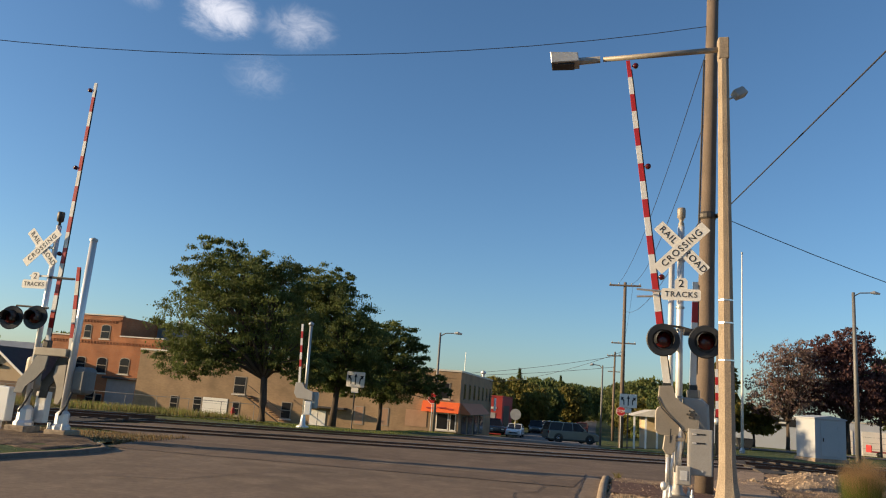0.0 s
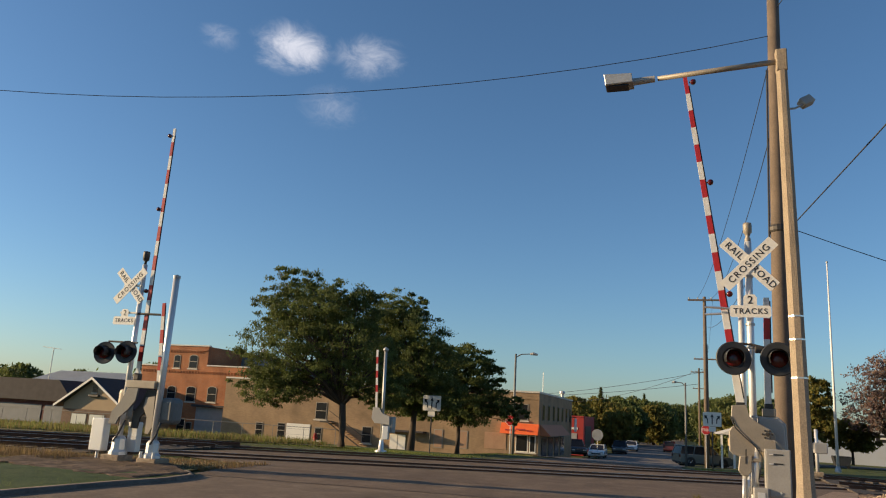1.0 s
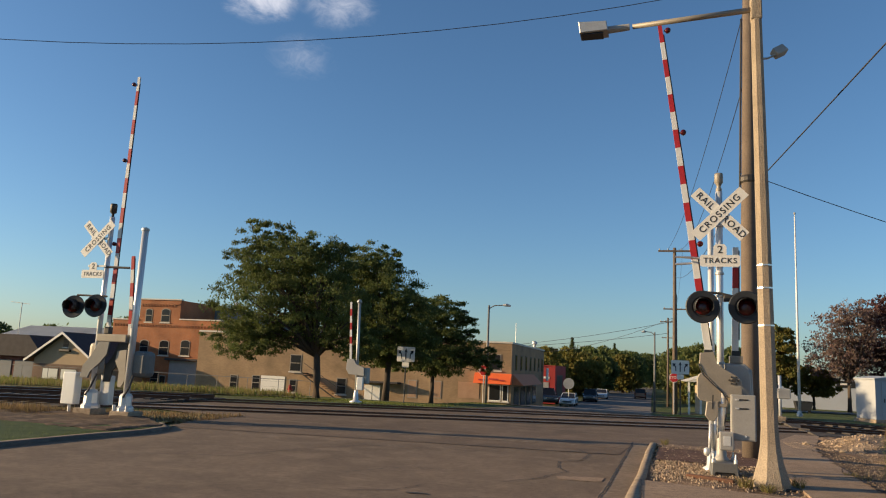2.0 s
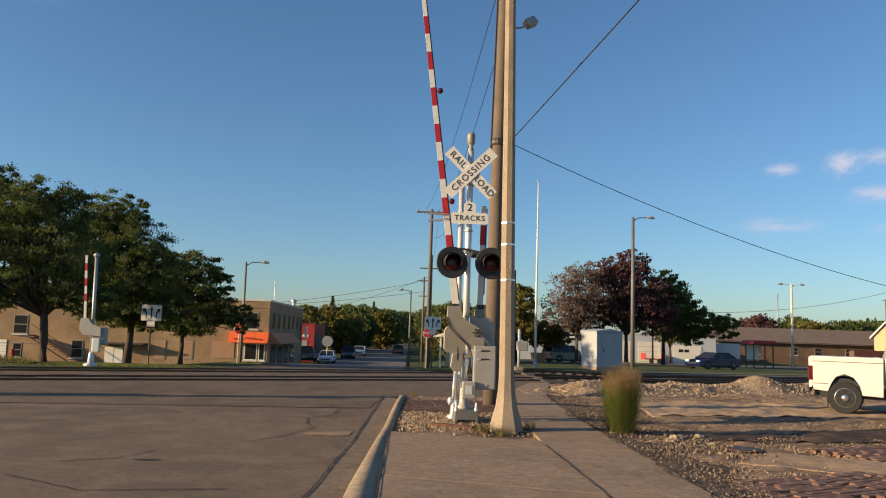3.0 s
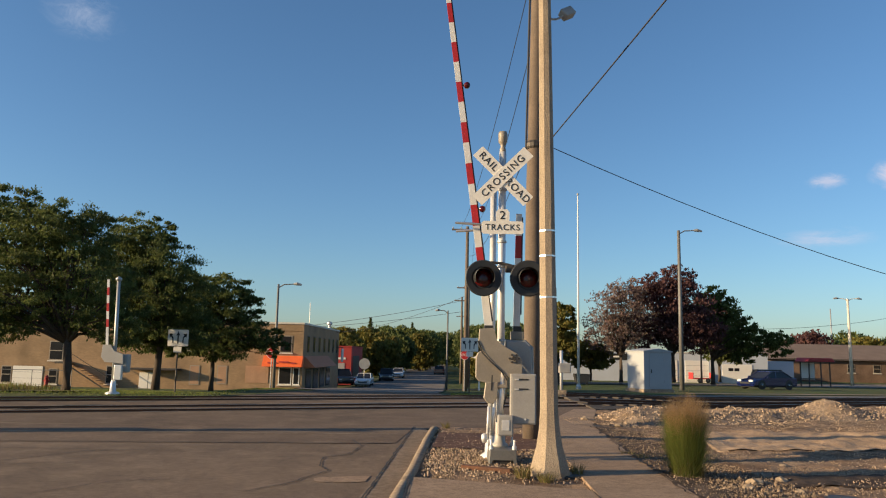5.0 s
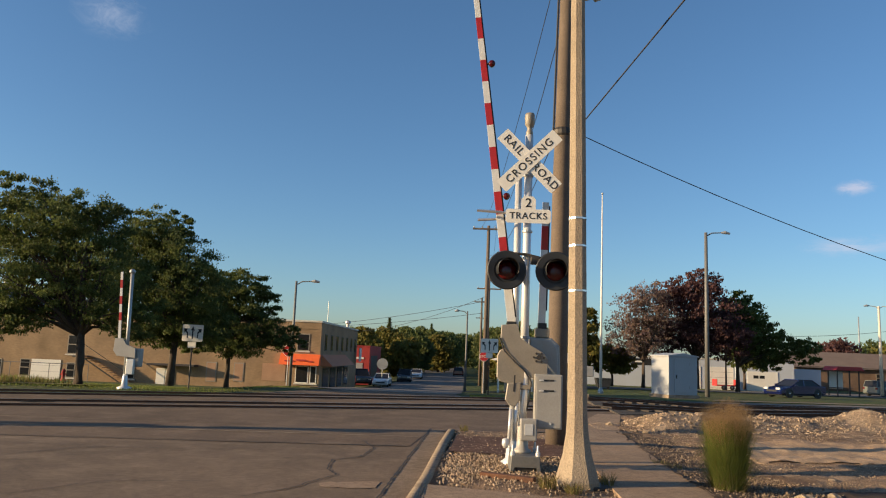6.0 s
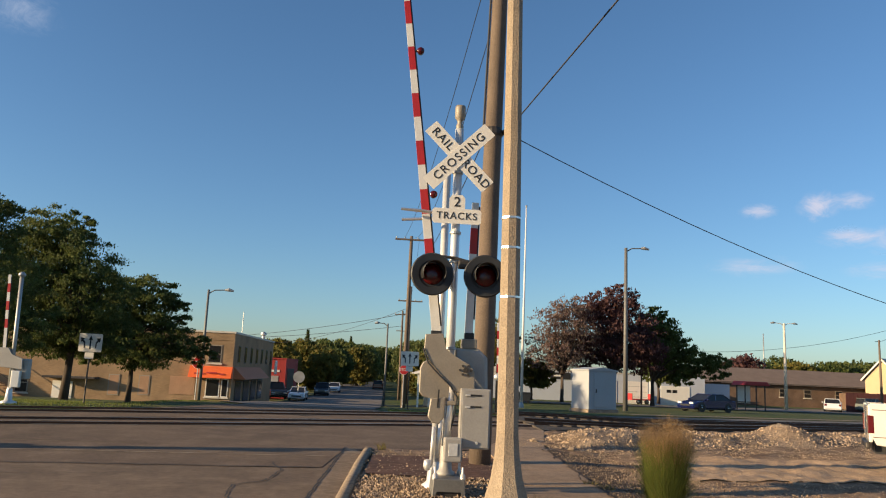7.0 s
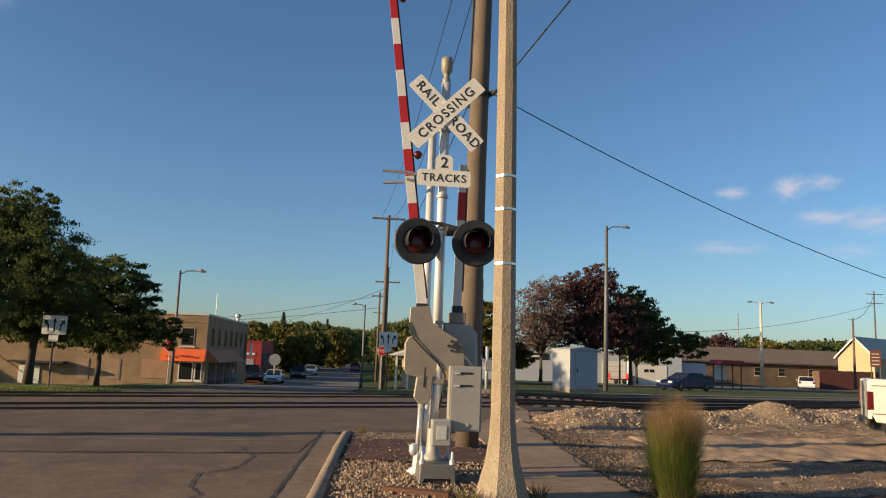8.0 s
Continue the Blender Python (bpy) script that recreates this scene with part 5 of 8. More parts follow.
def cross_pole(x, y, z, height, arms, label):
    s = thing("utility_pole", label, "utility pole", pose(x, y, z), group="utility poles")
    part("shaft", tube(bmesh.new(), (0, 0, -0.05), (0, 0, height), 0.17, 0.11, seg=10), POLEWOOD, s, smooth=True)
    for h, w in arms:
        arm = part("crossarm", box(bmesh.new(), -w / 2, w / 2, -0.16, -0.06, h - 0.06, h + 0.06, 0.01), POLEWOOD, s)
        for k in (-0.46, -0.2, 0.2, 0.46):
            part("insulator", lathe(bmesh.new(), [(0.02, h + 0.06), (0.045, h + 0.1), (0.045, h + 0.16), (0.015, h + 0.19)], centre=(k * w, -0.11, 0), seg=8), GALV, arm)
    return s


def build_poles():
    light_pole()
    wood_pole()
    cross_pole(0.45, 39.5, -0.75, 11.4, ((11.15, 2.2),), "wooden utility pole with a crossarm by the far street")
    cross_pole(1.2, 60, -1.4, 10.9, ((9.5, 2.3),), "wooden utility pole with a crossarm down the street")
    cross_pole(1.0, 82, -1.9, 10.8, ((10.3, 1.9),), "wooden utility pole with a crossarm far down the street")
    cross_pole(1.6, 108, -2.1, 10.6, ((9.8, 1.9),), "distant wooden utility pole along the street")
    small_pole("street_light", -12.2, 37.4, -1.0, 7.12, 0.11, DARKGALV, "grey street light with a long arm by the corner building", "street light", arm=1.55)
    small_pole("street_light", 13.95, 35.2, -0.17, 10.1, 0.15, DARKGALV, "tall grey street light beside the lane", "street light", arm=1.5)
    small_pole("street_light", -0.8, 50, -1.15, 6.45, 0.1, DARKGALV, "grey street light on the far street", "street light", arm=-1.05)
    small_pole("street_light", 39.0, 62, -0.5, 8.5, 0.17, TRIM, "pale street light with two lamp heads", "street light", arm=1.4, two=True)
    fp = thing("flagpole", "slim white flagpole without a flag", "flagpole", pose(6.74, 31.1, -0.1))
    part("shaft", tube(bmesh.new(), (0, 0, 0), (0, 0, 11.3), 0.085, 0.035, seg=10), ARMWHITE, fp, smooth=True)
    part("finial", lathe(bmesh.new(), [(0.02, 11.3), (0.06, 11.36), (0.06, 11.42), (0.001, 11.47)], seg=10), GALV, fp, smooth=True)
    part("collar", lathe(bmesh.new(), [(0.16, 0.0), (0.16, 0.12), (0.09, 0.3)], seg=10), GALV, fp)
    wire((1.0, 3.1, 10.89), (-30.04, -4.64, 10.9), 2.07, 0.009)
    wire((0.95, 3.1, 10.6), (0.0, 39.4, 10.55), 0.9, 0.01)
    wire((0.95, 3.1, 8.9), (0.7, 39.4, 10.55), 1.2, 0.01)
    wire((0.8, 3.1, 6.2), (0.5, 39.4, 8.6), 0.8, 0.01)
    wire((1.15, 2.9, 6.17), (4.2, -14.7, 7.98), 0.02, 0.013)
    wire((1.15, 3.0, 6.15), (24.25, 12.4, 3.11), 0.98, 0.0095)
    wire((1.0, 3.1, 11.5), (9, -14, 18.0), 0.3, 0.01)
    wire((1.0, 3.1, 11.8), (7.6, -14, 18.0), 0.3, 0.01)
    wire((1.0, 39.4, 10.6), (1.2, 59.9, 8.2), 0.6, 0.009)
    wire((1.2, 59.9, 8.2), (1.0, 81.9, 8.5), 0.7, 0.012)
    wire((0.3, 39.4, 5.7), (-11.9, 62, 3.6), 0.5, 0.014)
    wire((1.2, 60, 7.0), (-30, 70, 3.4), 0.8, 0.02)
    wire((1.0, 82, 7.0), (-40, 90, 4.0), 0.8, 0.025)


near_signal()
left_signal()
far_gates()
build_poles()


# ---- signs and cabinets ----
def arrow_sign(x, y, z, h, label):
    s = thing("lane_sign", label, "traffic sign", pose(x, y, z), group="lane signs")
    part("post", tube(bmesh.new(), (0, 0.03, -0.05), (0, 0.03, h + 0.35), 0.035, seg=8), DARKSTEEL, s)
    bm = slab(bmesh.new(), [(a, h + b) for a, b in rounded(0.93, 0.74, 0.05)], -0.006, 0.006)
    panel = part("panel", bm, WHITE, s, "white panel with three black lane arrows")
    up = [(-0.03, -0.26), (0.03, -0.26), (0.03, 0.12), (0.09, 0.1), (0.0, 0.3), (-0.09, 0.1), (-0.03, 0.12)]
    part("arrow", slab(bmesh.new(), [(a, h + b) for a, b in up], -0.011, -0.008), SIGNBLACK, panel)
    for sg in (-1, 1):
        turn = [(0.2, -0.22), (0.25, -0.22), (0.26, -0.02), (0.33, 0.06), (0.37, 0.0), (0.4, 0.2), (0.22, 0.18), (0.28, 0.12), (0.21, 0.02)]
        part("arrow", slab(bmesh.new(), [(sg * a, h + b) for a, b in (turn if sg > 0 else turn[::-1])], -0.011, -0.008), SIGNBLACK, panel)
    part("plate", slab(bmesh.new(), [(a, h - 0.52 + b) for a, b in rounded(0.36, 0.26, 0.03)], -0.006, 0.006), WHITE, s)
    return s


def stop_sign(x, y, z, h, label, r=0.38):
    s = thing("stop_sign", label, "stop sign", pose(x, y, z), group="stop signs")
    part("post", tube(bmesh.new(), (0, 0.03, -0.05), (0, 0.03, h + 0.3), 0.03, seg=8), GALV, s)
    octo = lambda q: [(q * math.cos(radians(22.5 + 45 * k)), h + q * math.sin(radians(22.5 + 45 * k))) for k in range(8)]
    part("rim", slab(bmesh.new(), octo(r), -0.004, 0.004), WHITE, s)
    panel = part("panel", slab(bmesh.new(), octo(r * 0.93), -0.01, -0.006), RED, s, "red octagon with white letters")
    lettering("STOP", r * 0.72, WHITE, panel, pose(0, -0.013, h))


def bungalow():
    s = thing("equipment_cabinet", "pale grey metal railway equipment cabinet with a door", "equipment cabinet", pose(9.95, 29.0, -0.02, 0, 0, 24))
    part("body", box(bmesh.new(), 0, 1.9, 0, 1.45, 0.08, 2.12, 0.015), CABGREY, s, "pale blue-grey steel walls")
    roof = slab(bmesh.new(), [(-0.06, 2.1), (1.96, 2.1), (1.96, 2.16), (0.95, 2.3), (-0.06, 2.16)], -0.07, 1.52, 0.01)
    part("roof", roof, CABGREY, s, "shallow gabled roof")
    door = part("door", box(bmesh.new(), 0.35, 1.35, -0.03, -0.004, 0.2, 2.0, 0.008), CABGREY, s)
    part("handle", box(bmesh.new(), 0.45, 0.5, -0.07, -0.03, 0.95, 1.15, 0.01), DARKSTEEL, door)
    for zz in (0.5, 1.7):
        part("hinge", tube(bmesh.new(), (1.36, -0.03, zz - 0.07), (1.36, -0.03, zz + 0.07), 0.018, seg=6), GALV, door)
    part("plinth", box(bmesh.new(), -0.08, 1.98, -0.08, 1.53, -0.1, 0.08, 0.01), KERB, s)


CABGREY = surface("pale_cabinet_grey", (0.37, 0.38, 0.388), 0.55, 0, 0.14, 2, 40, 0.02, (0.33, 0.33, 0.325))


# ---- plants ----
def leaf_cloud(bm, blobs, count, size, rng, flat=0.7):
    """Many small leaf sprays gathered in clumps inside rounded masses."""
    vol = [a[3] * a[4] * a[5] for a in blobs]
    clumps = []
    for b, v in zip(blobs, vol):
        n = max(8, int(46 * v ** 0.66))
        for _ in range(n):
            d = Vector((rng.gauss(0, 1), rng.gauss(0, 1), rng.gauss(0, 1))).normalized() * 1.12 * rng.random() ** 0.42
            clumps.append((Vector((b[0] + d.x * b[3], b[1] + d.y * b[4], b[2] + d.z * b[5])), rng.uniform(0.4, 1.0) * (v ** (1 / 3)) * 0.165))
    verts, faces = [], []
    for _ in range(count):
        c, r = clumps[rng.randrange(len(clumps))]
        o = Vector((rng.gauss(0, 1), rng.gauss(0, 1), rng.gauss(0, flat * 0.7))) * r * 0.8
        p = c + o
        q = Euler((rng.uniform(-1.5, 1.5), rng.uniform(-1.5, 1.5), rng.random() * 6.28)).to_matrix()
        s = size * rng.uniform(0.6, 1.35)
        k = len(verts)
        for a, b in ((-1.0, 0), (-0.1, -0.45), (1.0, 0.05), (0.05, 0.5)):
            verts.append(p + q @ Vector((a * s, b * s, 0.12 * s * abs(a))))
        faces.append((k, k + 1, k + 2, k + 3))
    return verts, faces, clumps


def mesh_part(name, verts, faces, material, parent, label=""):
    me = bpy.data.meshes.new(name)
    me.from_pydata([tuple(v) for v in verts], [], faces)
    me.materials.append(material)
    ob = new(name, me)
    ob.parent = parent
    if label:
        ob["label"] = label
    return ob


def tree(x, y, z, blobs, count, size, leaf, label, trunk=(0.22, 2.2), seed=1, category="tree", limbs=16, name="tree", lean=0.0):
    rng = random.Random(seed)
    t = thing(name, label, category, pose(x, y, z), group="trees")
    r, h = trunk
    v, f, clumps = leaf_cloud(None, blobs, count, size, rng)
    bm = bmesh.new()
    top = Vector((lean, 0, h))
    chain(bm, [(0, 0, -0.1), (0.02 + lean * 0.2, 0, h * 0.4), top], [r * 1.25, r, r * 0.85], 10)
    for _ in range(limbs):
        c = rng.choice(clumps)[0]
        mid = top.lerp(c, 0.45) + Vector((rng.uniform(-0.3, 0.3), rng.uniform(-0.3, 0.3), rng.uniform(0.1, 0.7)))
        chain(bm, [top - Vector((0, 0, 0.15)), top.lerp(mid, 0.5) + Vector((0, 0, 0.1)), mid, mid.lerp(c, 0.6), c], [r * 0.5, r * 0.4, r * 0.26, r * 0.14, r * 0.05], 6)
        for _ in range(2):
            c2 = rng.choice(clumps)[0]
            if (c2 - mid).length < 3:
                chain(bm, [mid, mid.lerp(c2, 0.5) + Vector((0, 0, 0.12)), c2], [r * 0.2, r * 0.11, r * 0.04], 5)
    part("trunk", bm, BARK, t, "dark branching trunk", smooth=True)
    mesh_part("crown", v, f, leaf, t, "uneven leafy crown")
    return t


def conifer(x, y, z, h, w, label, seed):
    rng = random.Random(seed)
    t = thing("spruce", label, "tree", pose(x, y, z), group="trees")
    part("trunk", tube(bmesh.new(), (0, 0, -0.1), (0, 0, h * 0.96), 0.25, 0.04, seg=8), BARK, t)
    v, f = [], []
    for _ in range(1500):
        u = rng.random() ** 0.8
        rr = w * (1 - u) * rng.uniform(0.4, 1.05)
        a = rng.random() * 6.283
        p = Vector((rr * math.cos(a), rr * math.sin(a), h * (0.08 + 0.92 * u) - 0.25 * rr))
        q = Euler((0, rng.uniform(0.1, 0.5), a)).to_matrix()
        s = rng.uniform(0.25, 0.5)
        k = len(v)
        for aa, bb in ((-1, 0), (0, -0.35), (1, 0), (0, 0.35)):
            v.append(p + q @ Vector((aa * s, bb * s, 0)))
        f.append((k, k + 1, k + 2, k + 3))
    mesh_part("crown", v, f, LEAFDARK, t)


def blades(name, cx, cy, cz, n, base_r, height, spread, material, rng, width=0.006, parent=None, droop=0.4, lo=0.0, tip=None, sx=1.0):
    v, f = [], []
    for _ in range(n):
        a, rr = rng.random() * 6.283, base_r * rng.random() ** 0.6
        p = Vector((cx + sx * rr * math.cos(a), cy + rr * math.sin(a), cz))
        b = rng.random() * 6.283
        out = Vector((math.cos(a) * 0.7 + math.cos(b) * 0.5, math.sin(a) * 0.7 + math.sin(b) * 0.5, 0)) * spread * rng.random()
        h = height * rng.uniform(0.65, 1.05)
        side = Vector((math.cos(b), math.sin(b), 0)) * width * rng.uniform(0.7, 1.4)
        k = len(v)
        pts = [p + Vector((0, 0, lo * h)) + out * lo * lo, p + out * 0.35 + Vector((0, 0, h * 0.55)), p + out * (1 + droop * 0.3) + Vector((0, 0, h))]
        v += [pts[0] - side, pts[0] + side, pts[1] - side * 0.8, pts[1] + side * 0.8, pts[2]]
        f += [(k, k + 1, k + 3, k + 2), (k + 2, k + 3, k + 4)]
    return v, f


def ornamental_grass():
    rng = random.Random(21)
    t = thing("ornamental_grass", "tall green ornamental grass clump with reddish plumes", "grass clump", pose(2.62, -1.1, 0.05))
    def fan(n, r0, heights, reach, width, v, f, segs=4):
        """Blades that rise from a tight base and arch outwards."""
        for _ in range(n):
            a, rr = rng.random() * 6.283, r0 * rng.random() ** 0.5
            p = Vector((rr * math.cos(a), rr * math.sin(a), 0))
            b = a + rng.gauss(0, 0.7)
            d = Vector((math.cos(b), math.sin(b), 0))
            h, out = rng.uniform(*heights), reach * rng.random() ** 0.7
            side = Vector((-d.y, d.x, 0)) * width * rng.uniform(0.6, 1.3)
            k = len(v)
            for q in range(segs + 1):
                u = q / segs
                c = p + d * out * u ** 1.9 + Vector((0, 0, h * (u - 0.12 * out * u * u)))
                w = side * (1 - 0.85 * u)
                v += [c - w, c + w]
            for q in range(segs):
                f.append((k + 2 * q, k + 2 * q + 1, k + 2 * q + 3, k + 2 * q + 2))
    v, f = [], []
    fan(4600, 0.19, (0.45, 0.98), 0.3, 0.0034, v, f)
    fan(700, 0.2, (0.3, 0.6), 0.5, 0.003, v, f)
    mesh_part("foliage", v, f, BLADE, t, "dense arching green blades")
    v, f = [], []
    for _ in range(620):
        a, rr = rng.random() * 6.283, rng.random() ** 0.55
        top = Vector((0.36 * rr * math.cos(a), 0.36 * rr * math.sin(a), rng.uniform(0.95, 1.24) - 0.16 * rr * rr))
        low = Vector((0.2 * rr * math.cos(a), 0.2 * rr * math.sin(a), 0.45))
        k = len(v)
        s = Vector((-math.sin(a), math.cos(a), 0)) * 0.0011
        v += [low - s, low + s, top]
        f.append((k, k + 1, k + 2))
        for _ in range(70):
            u = rng.random() ** 0.7
            p = low.lerp(top, 0.35 + 0.65 * u) + Vector((rng.gauss(0, 0.022), rng.gauss(0, 0.022), rng.gauss(0, 0.02)))
            d = Vector((rng.gauss(0, 0.6), rng.gauss(0, 0.6), 1)).normalized() * rng.uniform(0.015, 0.045)
            s = Vector((rng.gauss(0, 1), rng.gauss(0, 1), 0)).normalized() * rng.uniform(0.0007, 0.0014)
            k = len(v)
            v += [p - s, p + s, p + d]
            f.append((k, k + 1, k + 2))
    mesh_part("plumes", v, f, PLUME, t, "misty tan seed plumes")
    v, f = [], []
    fan(420, 0.24, (0.14, 0.4), 0.5, 0.0034, v, f)
    mesh_part("drooping_blades", v, f, DRYBLADE, t)


def tufts():
    rng = random.Random(33)
    spots = [(0.2, -1.72, 0.1, 0.2, 90), (0.48, -1.98, 0.1, 0.14, 90), (0.95, -1.2, 0.1, 0.12, 50), (-0.85, 4.9, 0.1, 0.16, 40), (2.25, 0.9, 0.08, 0.12, 60), (2.4, 0.6, 0.05, 0.16, 60), (1.0, -1.45, 0.1, 0.22, 40)]
    for x, y, z, h, n in spots:
        v, f = blades("b", 0, 0, 0, n, 0.1, h, 0.2, DRYBLADE, rng, 0.005)
        t = mesh_part("grass_tuft", v, f, DRYBLADE, None)
        t.location = (x, y, z)
        tagged(t, "small dry grass tuft growing from the gravel", "grass tuft", group="grass tufts")
    # verges: uncountable blades
    def verge(n, pick, h, mat, label, width=0.02):
        v, f = [], []
        for _ in range(n):
            x, y = pick()
            a, b = blades("b", x, y, gz(x, y) - 0.02, 1, 0.05, h * rng.uniform(0.6, 1.3), 0.3 * h, mat, rng, width)
            k = len(v)
            v += a
            f += [tuple(i + k for i in q) for q in b]
        ob = mesh_part("verge_grass", v, f, mat, None)
        tagged(ob, label, "grass", kind="stuff")
    def left_near():
        x = -12.5 - 16 * rng.random()
        return x, 5.2 + 0.45 * (x + 13.2) * 0.95 - rng.random() * 3.2
    verge(16000, left_near, 0.13, WEED, "dry weeds along the near side of the track", 0.009)
    def corner():
        return -11.95 - 9 * rng.random() ** 1.3, 0.8 - 6.5 * rng.random()
    verge(14000, corner, 0.1, BLADE, "short green grass at the near corner of the tracks", 0.006)
    def weeds():
        x = -13.2 - 13 * rng.random() ** 1.2
        return x, 0.95 + 0.03 * (x + 13) + rng.uniform(-0.75, 0.6) + 0.3 * noise.noise((x * 1.7, 0, 6))
    verge(7500, weeds, 0.13, WEED, "low reddish dry weeds round the signal footings", 0.006)
    def tall_weeds():
        x = -15.9 - 11 * rng.random()
        return x, 1.9 + 0.1 * (x + 16) + rng.uniform(-0.7, 0.8) + 0.4 * noise.noise((x * 1.3, 0, 2))
    verge(8000, tall_weeds, 0.28, WEED, "tall brown dry weeds beside the rails", 0.006)
    def left_far():
        x = -18.0 - 40 * rng.random()
        return x, 17.0 + 0.44 * (x + 15) + 0.6 + rng.random() * 5
    verge(22000, left_far, 0.3, DRYBLADE, "tall dry grass in front of the old buildings", 0.012)
    verge(9000, left_far, 0.34, BLADE, "tall green weeds among the dry grass", 0.012)
    def left_lawn():
        return -9.4 - 13 * rng.random(), 15.2 + 16 * rng.random()
    verge(16000, left_lawn, 0.06, BLADE, "short green lawn under the trees", 0.012)
    def right_lawn():
        return -0.6 + 14 * rng.random() ** 1.4, 19.7 + 2.0 * rng.random()
    verge(6000, right_lawn, 0.06, BLADE, "short green grass by the far corner", 0.012)


def build_plants():
    ornamental_grass()
    tufts()
    A = [(-3.1, 0, 7.6, 1.24, 1.3, 1.03), (-3.5, 0.2, 6.3, 1.84, 1.84, 1.3), (-1.4, 0, 6.3, 2.27, 2.16, 1.4), (-2.85, -0.3, 4.5, 2.43, 2.38, 1.4), (-4, 0, 2.75, 1.84, 1.73, 1.03), (-0.3, 0.2, 4.3, 2.54, 2.38, 1.73), (-0.2, 0, 6.4, 1.73, 1.73, 1.08), (-2.2, -0.4, 2.7, 1.84, 1.73, 0.76), (1.75, 0, 2.8, 1.51, 1.51, 0.92)]
    tree(-16.25, 18.3, 0, A, 96000, 0.058, LEAF, "large spreading green locust tree by the tracks", (0.17, 2.0), 3, limbs=60, lean=-0.1)
    B = [(-3.1, 0, 4.7, 1.9, 1.7, 1.6), (0.1, 0, 2.35, 2.6, 2.0, 0.6), (-1.5, 0, 7.3, 1.6, 1.71, 1.2), (-0.55, 0, 7.6, 1.03, 1.14, 0.85), (-0.4, 0, 6, 2.28, 2.17, 1.37), (-2.2, 0.2, 5.6, 2.17, 2.17, 1.94), (0.6, 0, 4.4, 2.17, 2.05, 1.48), (-1.2, -0.2, 3.2, 2.17, 2.05, 1.25), (1.3, 0, 2.9, 1.6, 1.6, 0.97)]
    tree(-15.05, 24.6, -0.2, B, 96000, 0.062, LEAF, "broad green locust tree behind the gate", (0.17, 2.4), 8, limbs=46, lean=0.1)
    C = [(-1.2, 0, 5.3, 1.5, 1.4, 1.1), (-1.6, 0, 2.35, 2.0, 1.6, 0.55), (0.15, 0, 5.2, 1.54, 1.54, 1.16), (1.4, 0, 4.9, 1.2, 1.1, 1.1), (0.4, 0, 3.5, 2.09, 1.98, 1.26), (2.15, 0, 3.2, 1.43, 1.43, 0.83), (3.4, 0, 2.5, 0.77, 0.88, 0.83), (-1.4, 0, 3.9, 1.65, 1.65, 1.43), (0.55, 0, 2.3, 2.2, 1.87, 0.66)]
    tree(-13.95, 29.8, -0.5, C, 64000, 0.07, LEAF, "green locust tree in front of the brick wall", (0.13, 2.4), 12, limbs=34)
    # trees by the white building
    tree(20.6, 59, -0.4, [(0, 0, 6.4, 3.8, 2.8, 3.0), (-1.6, 0, 8.6, 2.1, 1.8, 1.6), (0.6, 0, 9.3, 1.7, 1.6, 1.6), (2.2, 0, 4.8, 2.6, 2.4, 2.0), (-2.6, 0, 4.8, 2.2, 2.0, 1.8)], 26000, 0.14, LEAFPLUM, "purple-leaved tree beside the white building", (0.2, 2.6), 5, limbs=34)
    tree(15.2, 57, -0.45, [(0, 0, 5.8, 3.1, 2.4, 2.8), (0.4, 0, 7.8, 2.0, 1.7, 1.7), (-0.8, 0, 4.2, 2.4, 2.0, 1.7)], 11000, 0.11, LEAFGREY, "thin mauve-leaved tree with bare twigs", (0.16, 2.4), 6, limbs=60)
    tree(25.2, 61.5, -0.6, [(0.2, 0, 6.2, 2.5, 2.4, 2.4), (2.2, 0, 5.3, 2.0, 1.8, 1.8), (0.2, 0, 8.2, 1.5, 1.4, 1.2), (4.6, 0, 4.3, 1.6, 1.4, 1.4), (6.6, 0, 3.9, 1.3, 1.3, 1.2), (3.0, 0, 3.0, 1.2, 1.2, 1.0)], 22000, 0.15, LEAF, "green tree beside the purple one", (0.2, 2.4), 7, limbs=16)
    tree(9.6, 58, -0.8, [(0, 0, 5.4, 1.7, 1.8, 2.0), (0.5, 0, 3.6, 1.8, 1.8, 1.4)], 7000, 0.2, LEAFGOLD, "yellowing tree behind the signal", (0.16, 2.0), 9)
    tree(13.0, 60, -0.5, [(0, 0, 2.4, 1.9, 1.6, 1.3)], 5000, 0.2, LEAFGOLD, "low yellow-green tree by the white wall", (0.12, 1.2), 10)
    tree(27.5, 66, -0.5, [(0, 0, 3.8, 1.9, 1.9, 1.7), (1.5, 0, 3.0, 1.4, 1.4, 1.2)], 6000, 0.2, LEAFDARK, "small green tree behind the white building", (0.15, 1.6), 11)
    rng = random.Random(77)
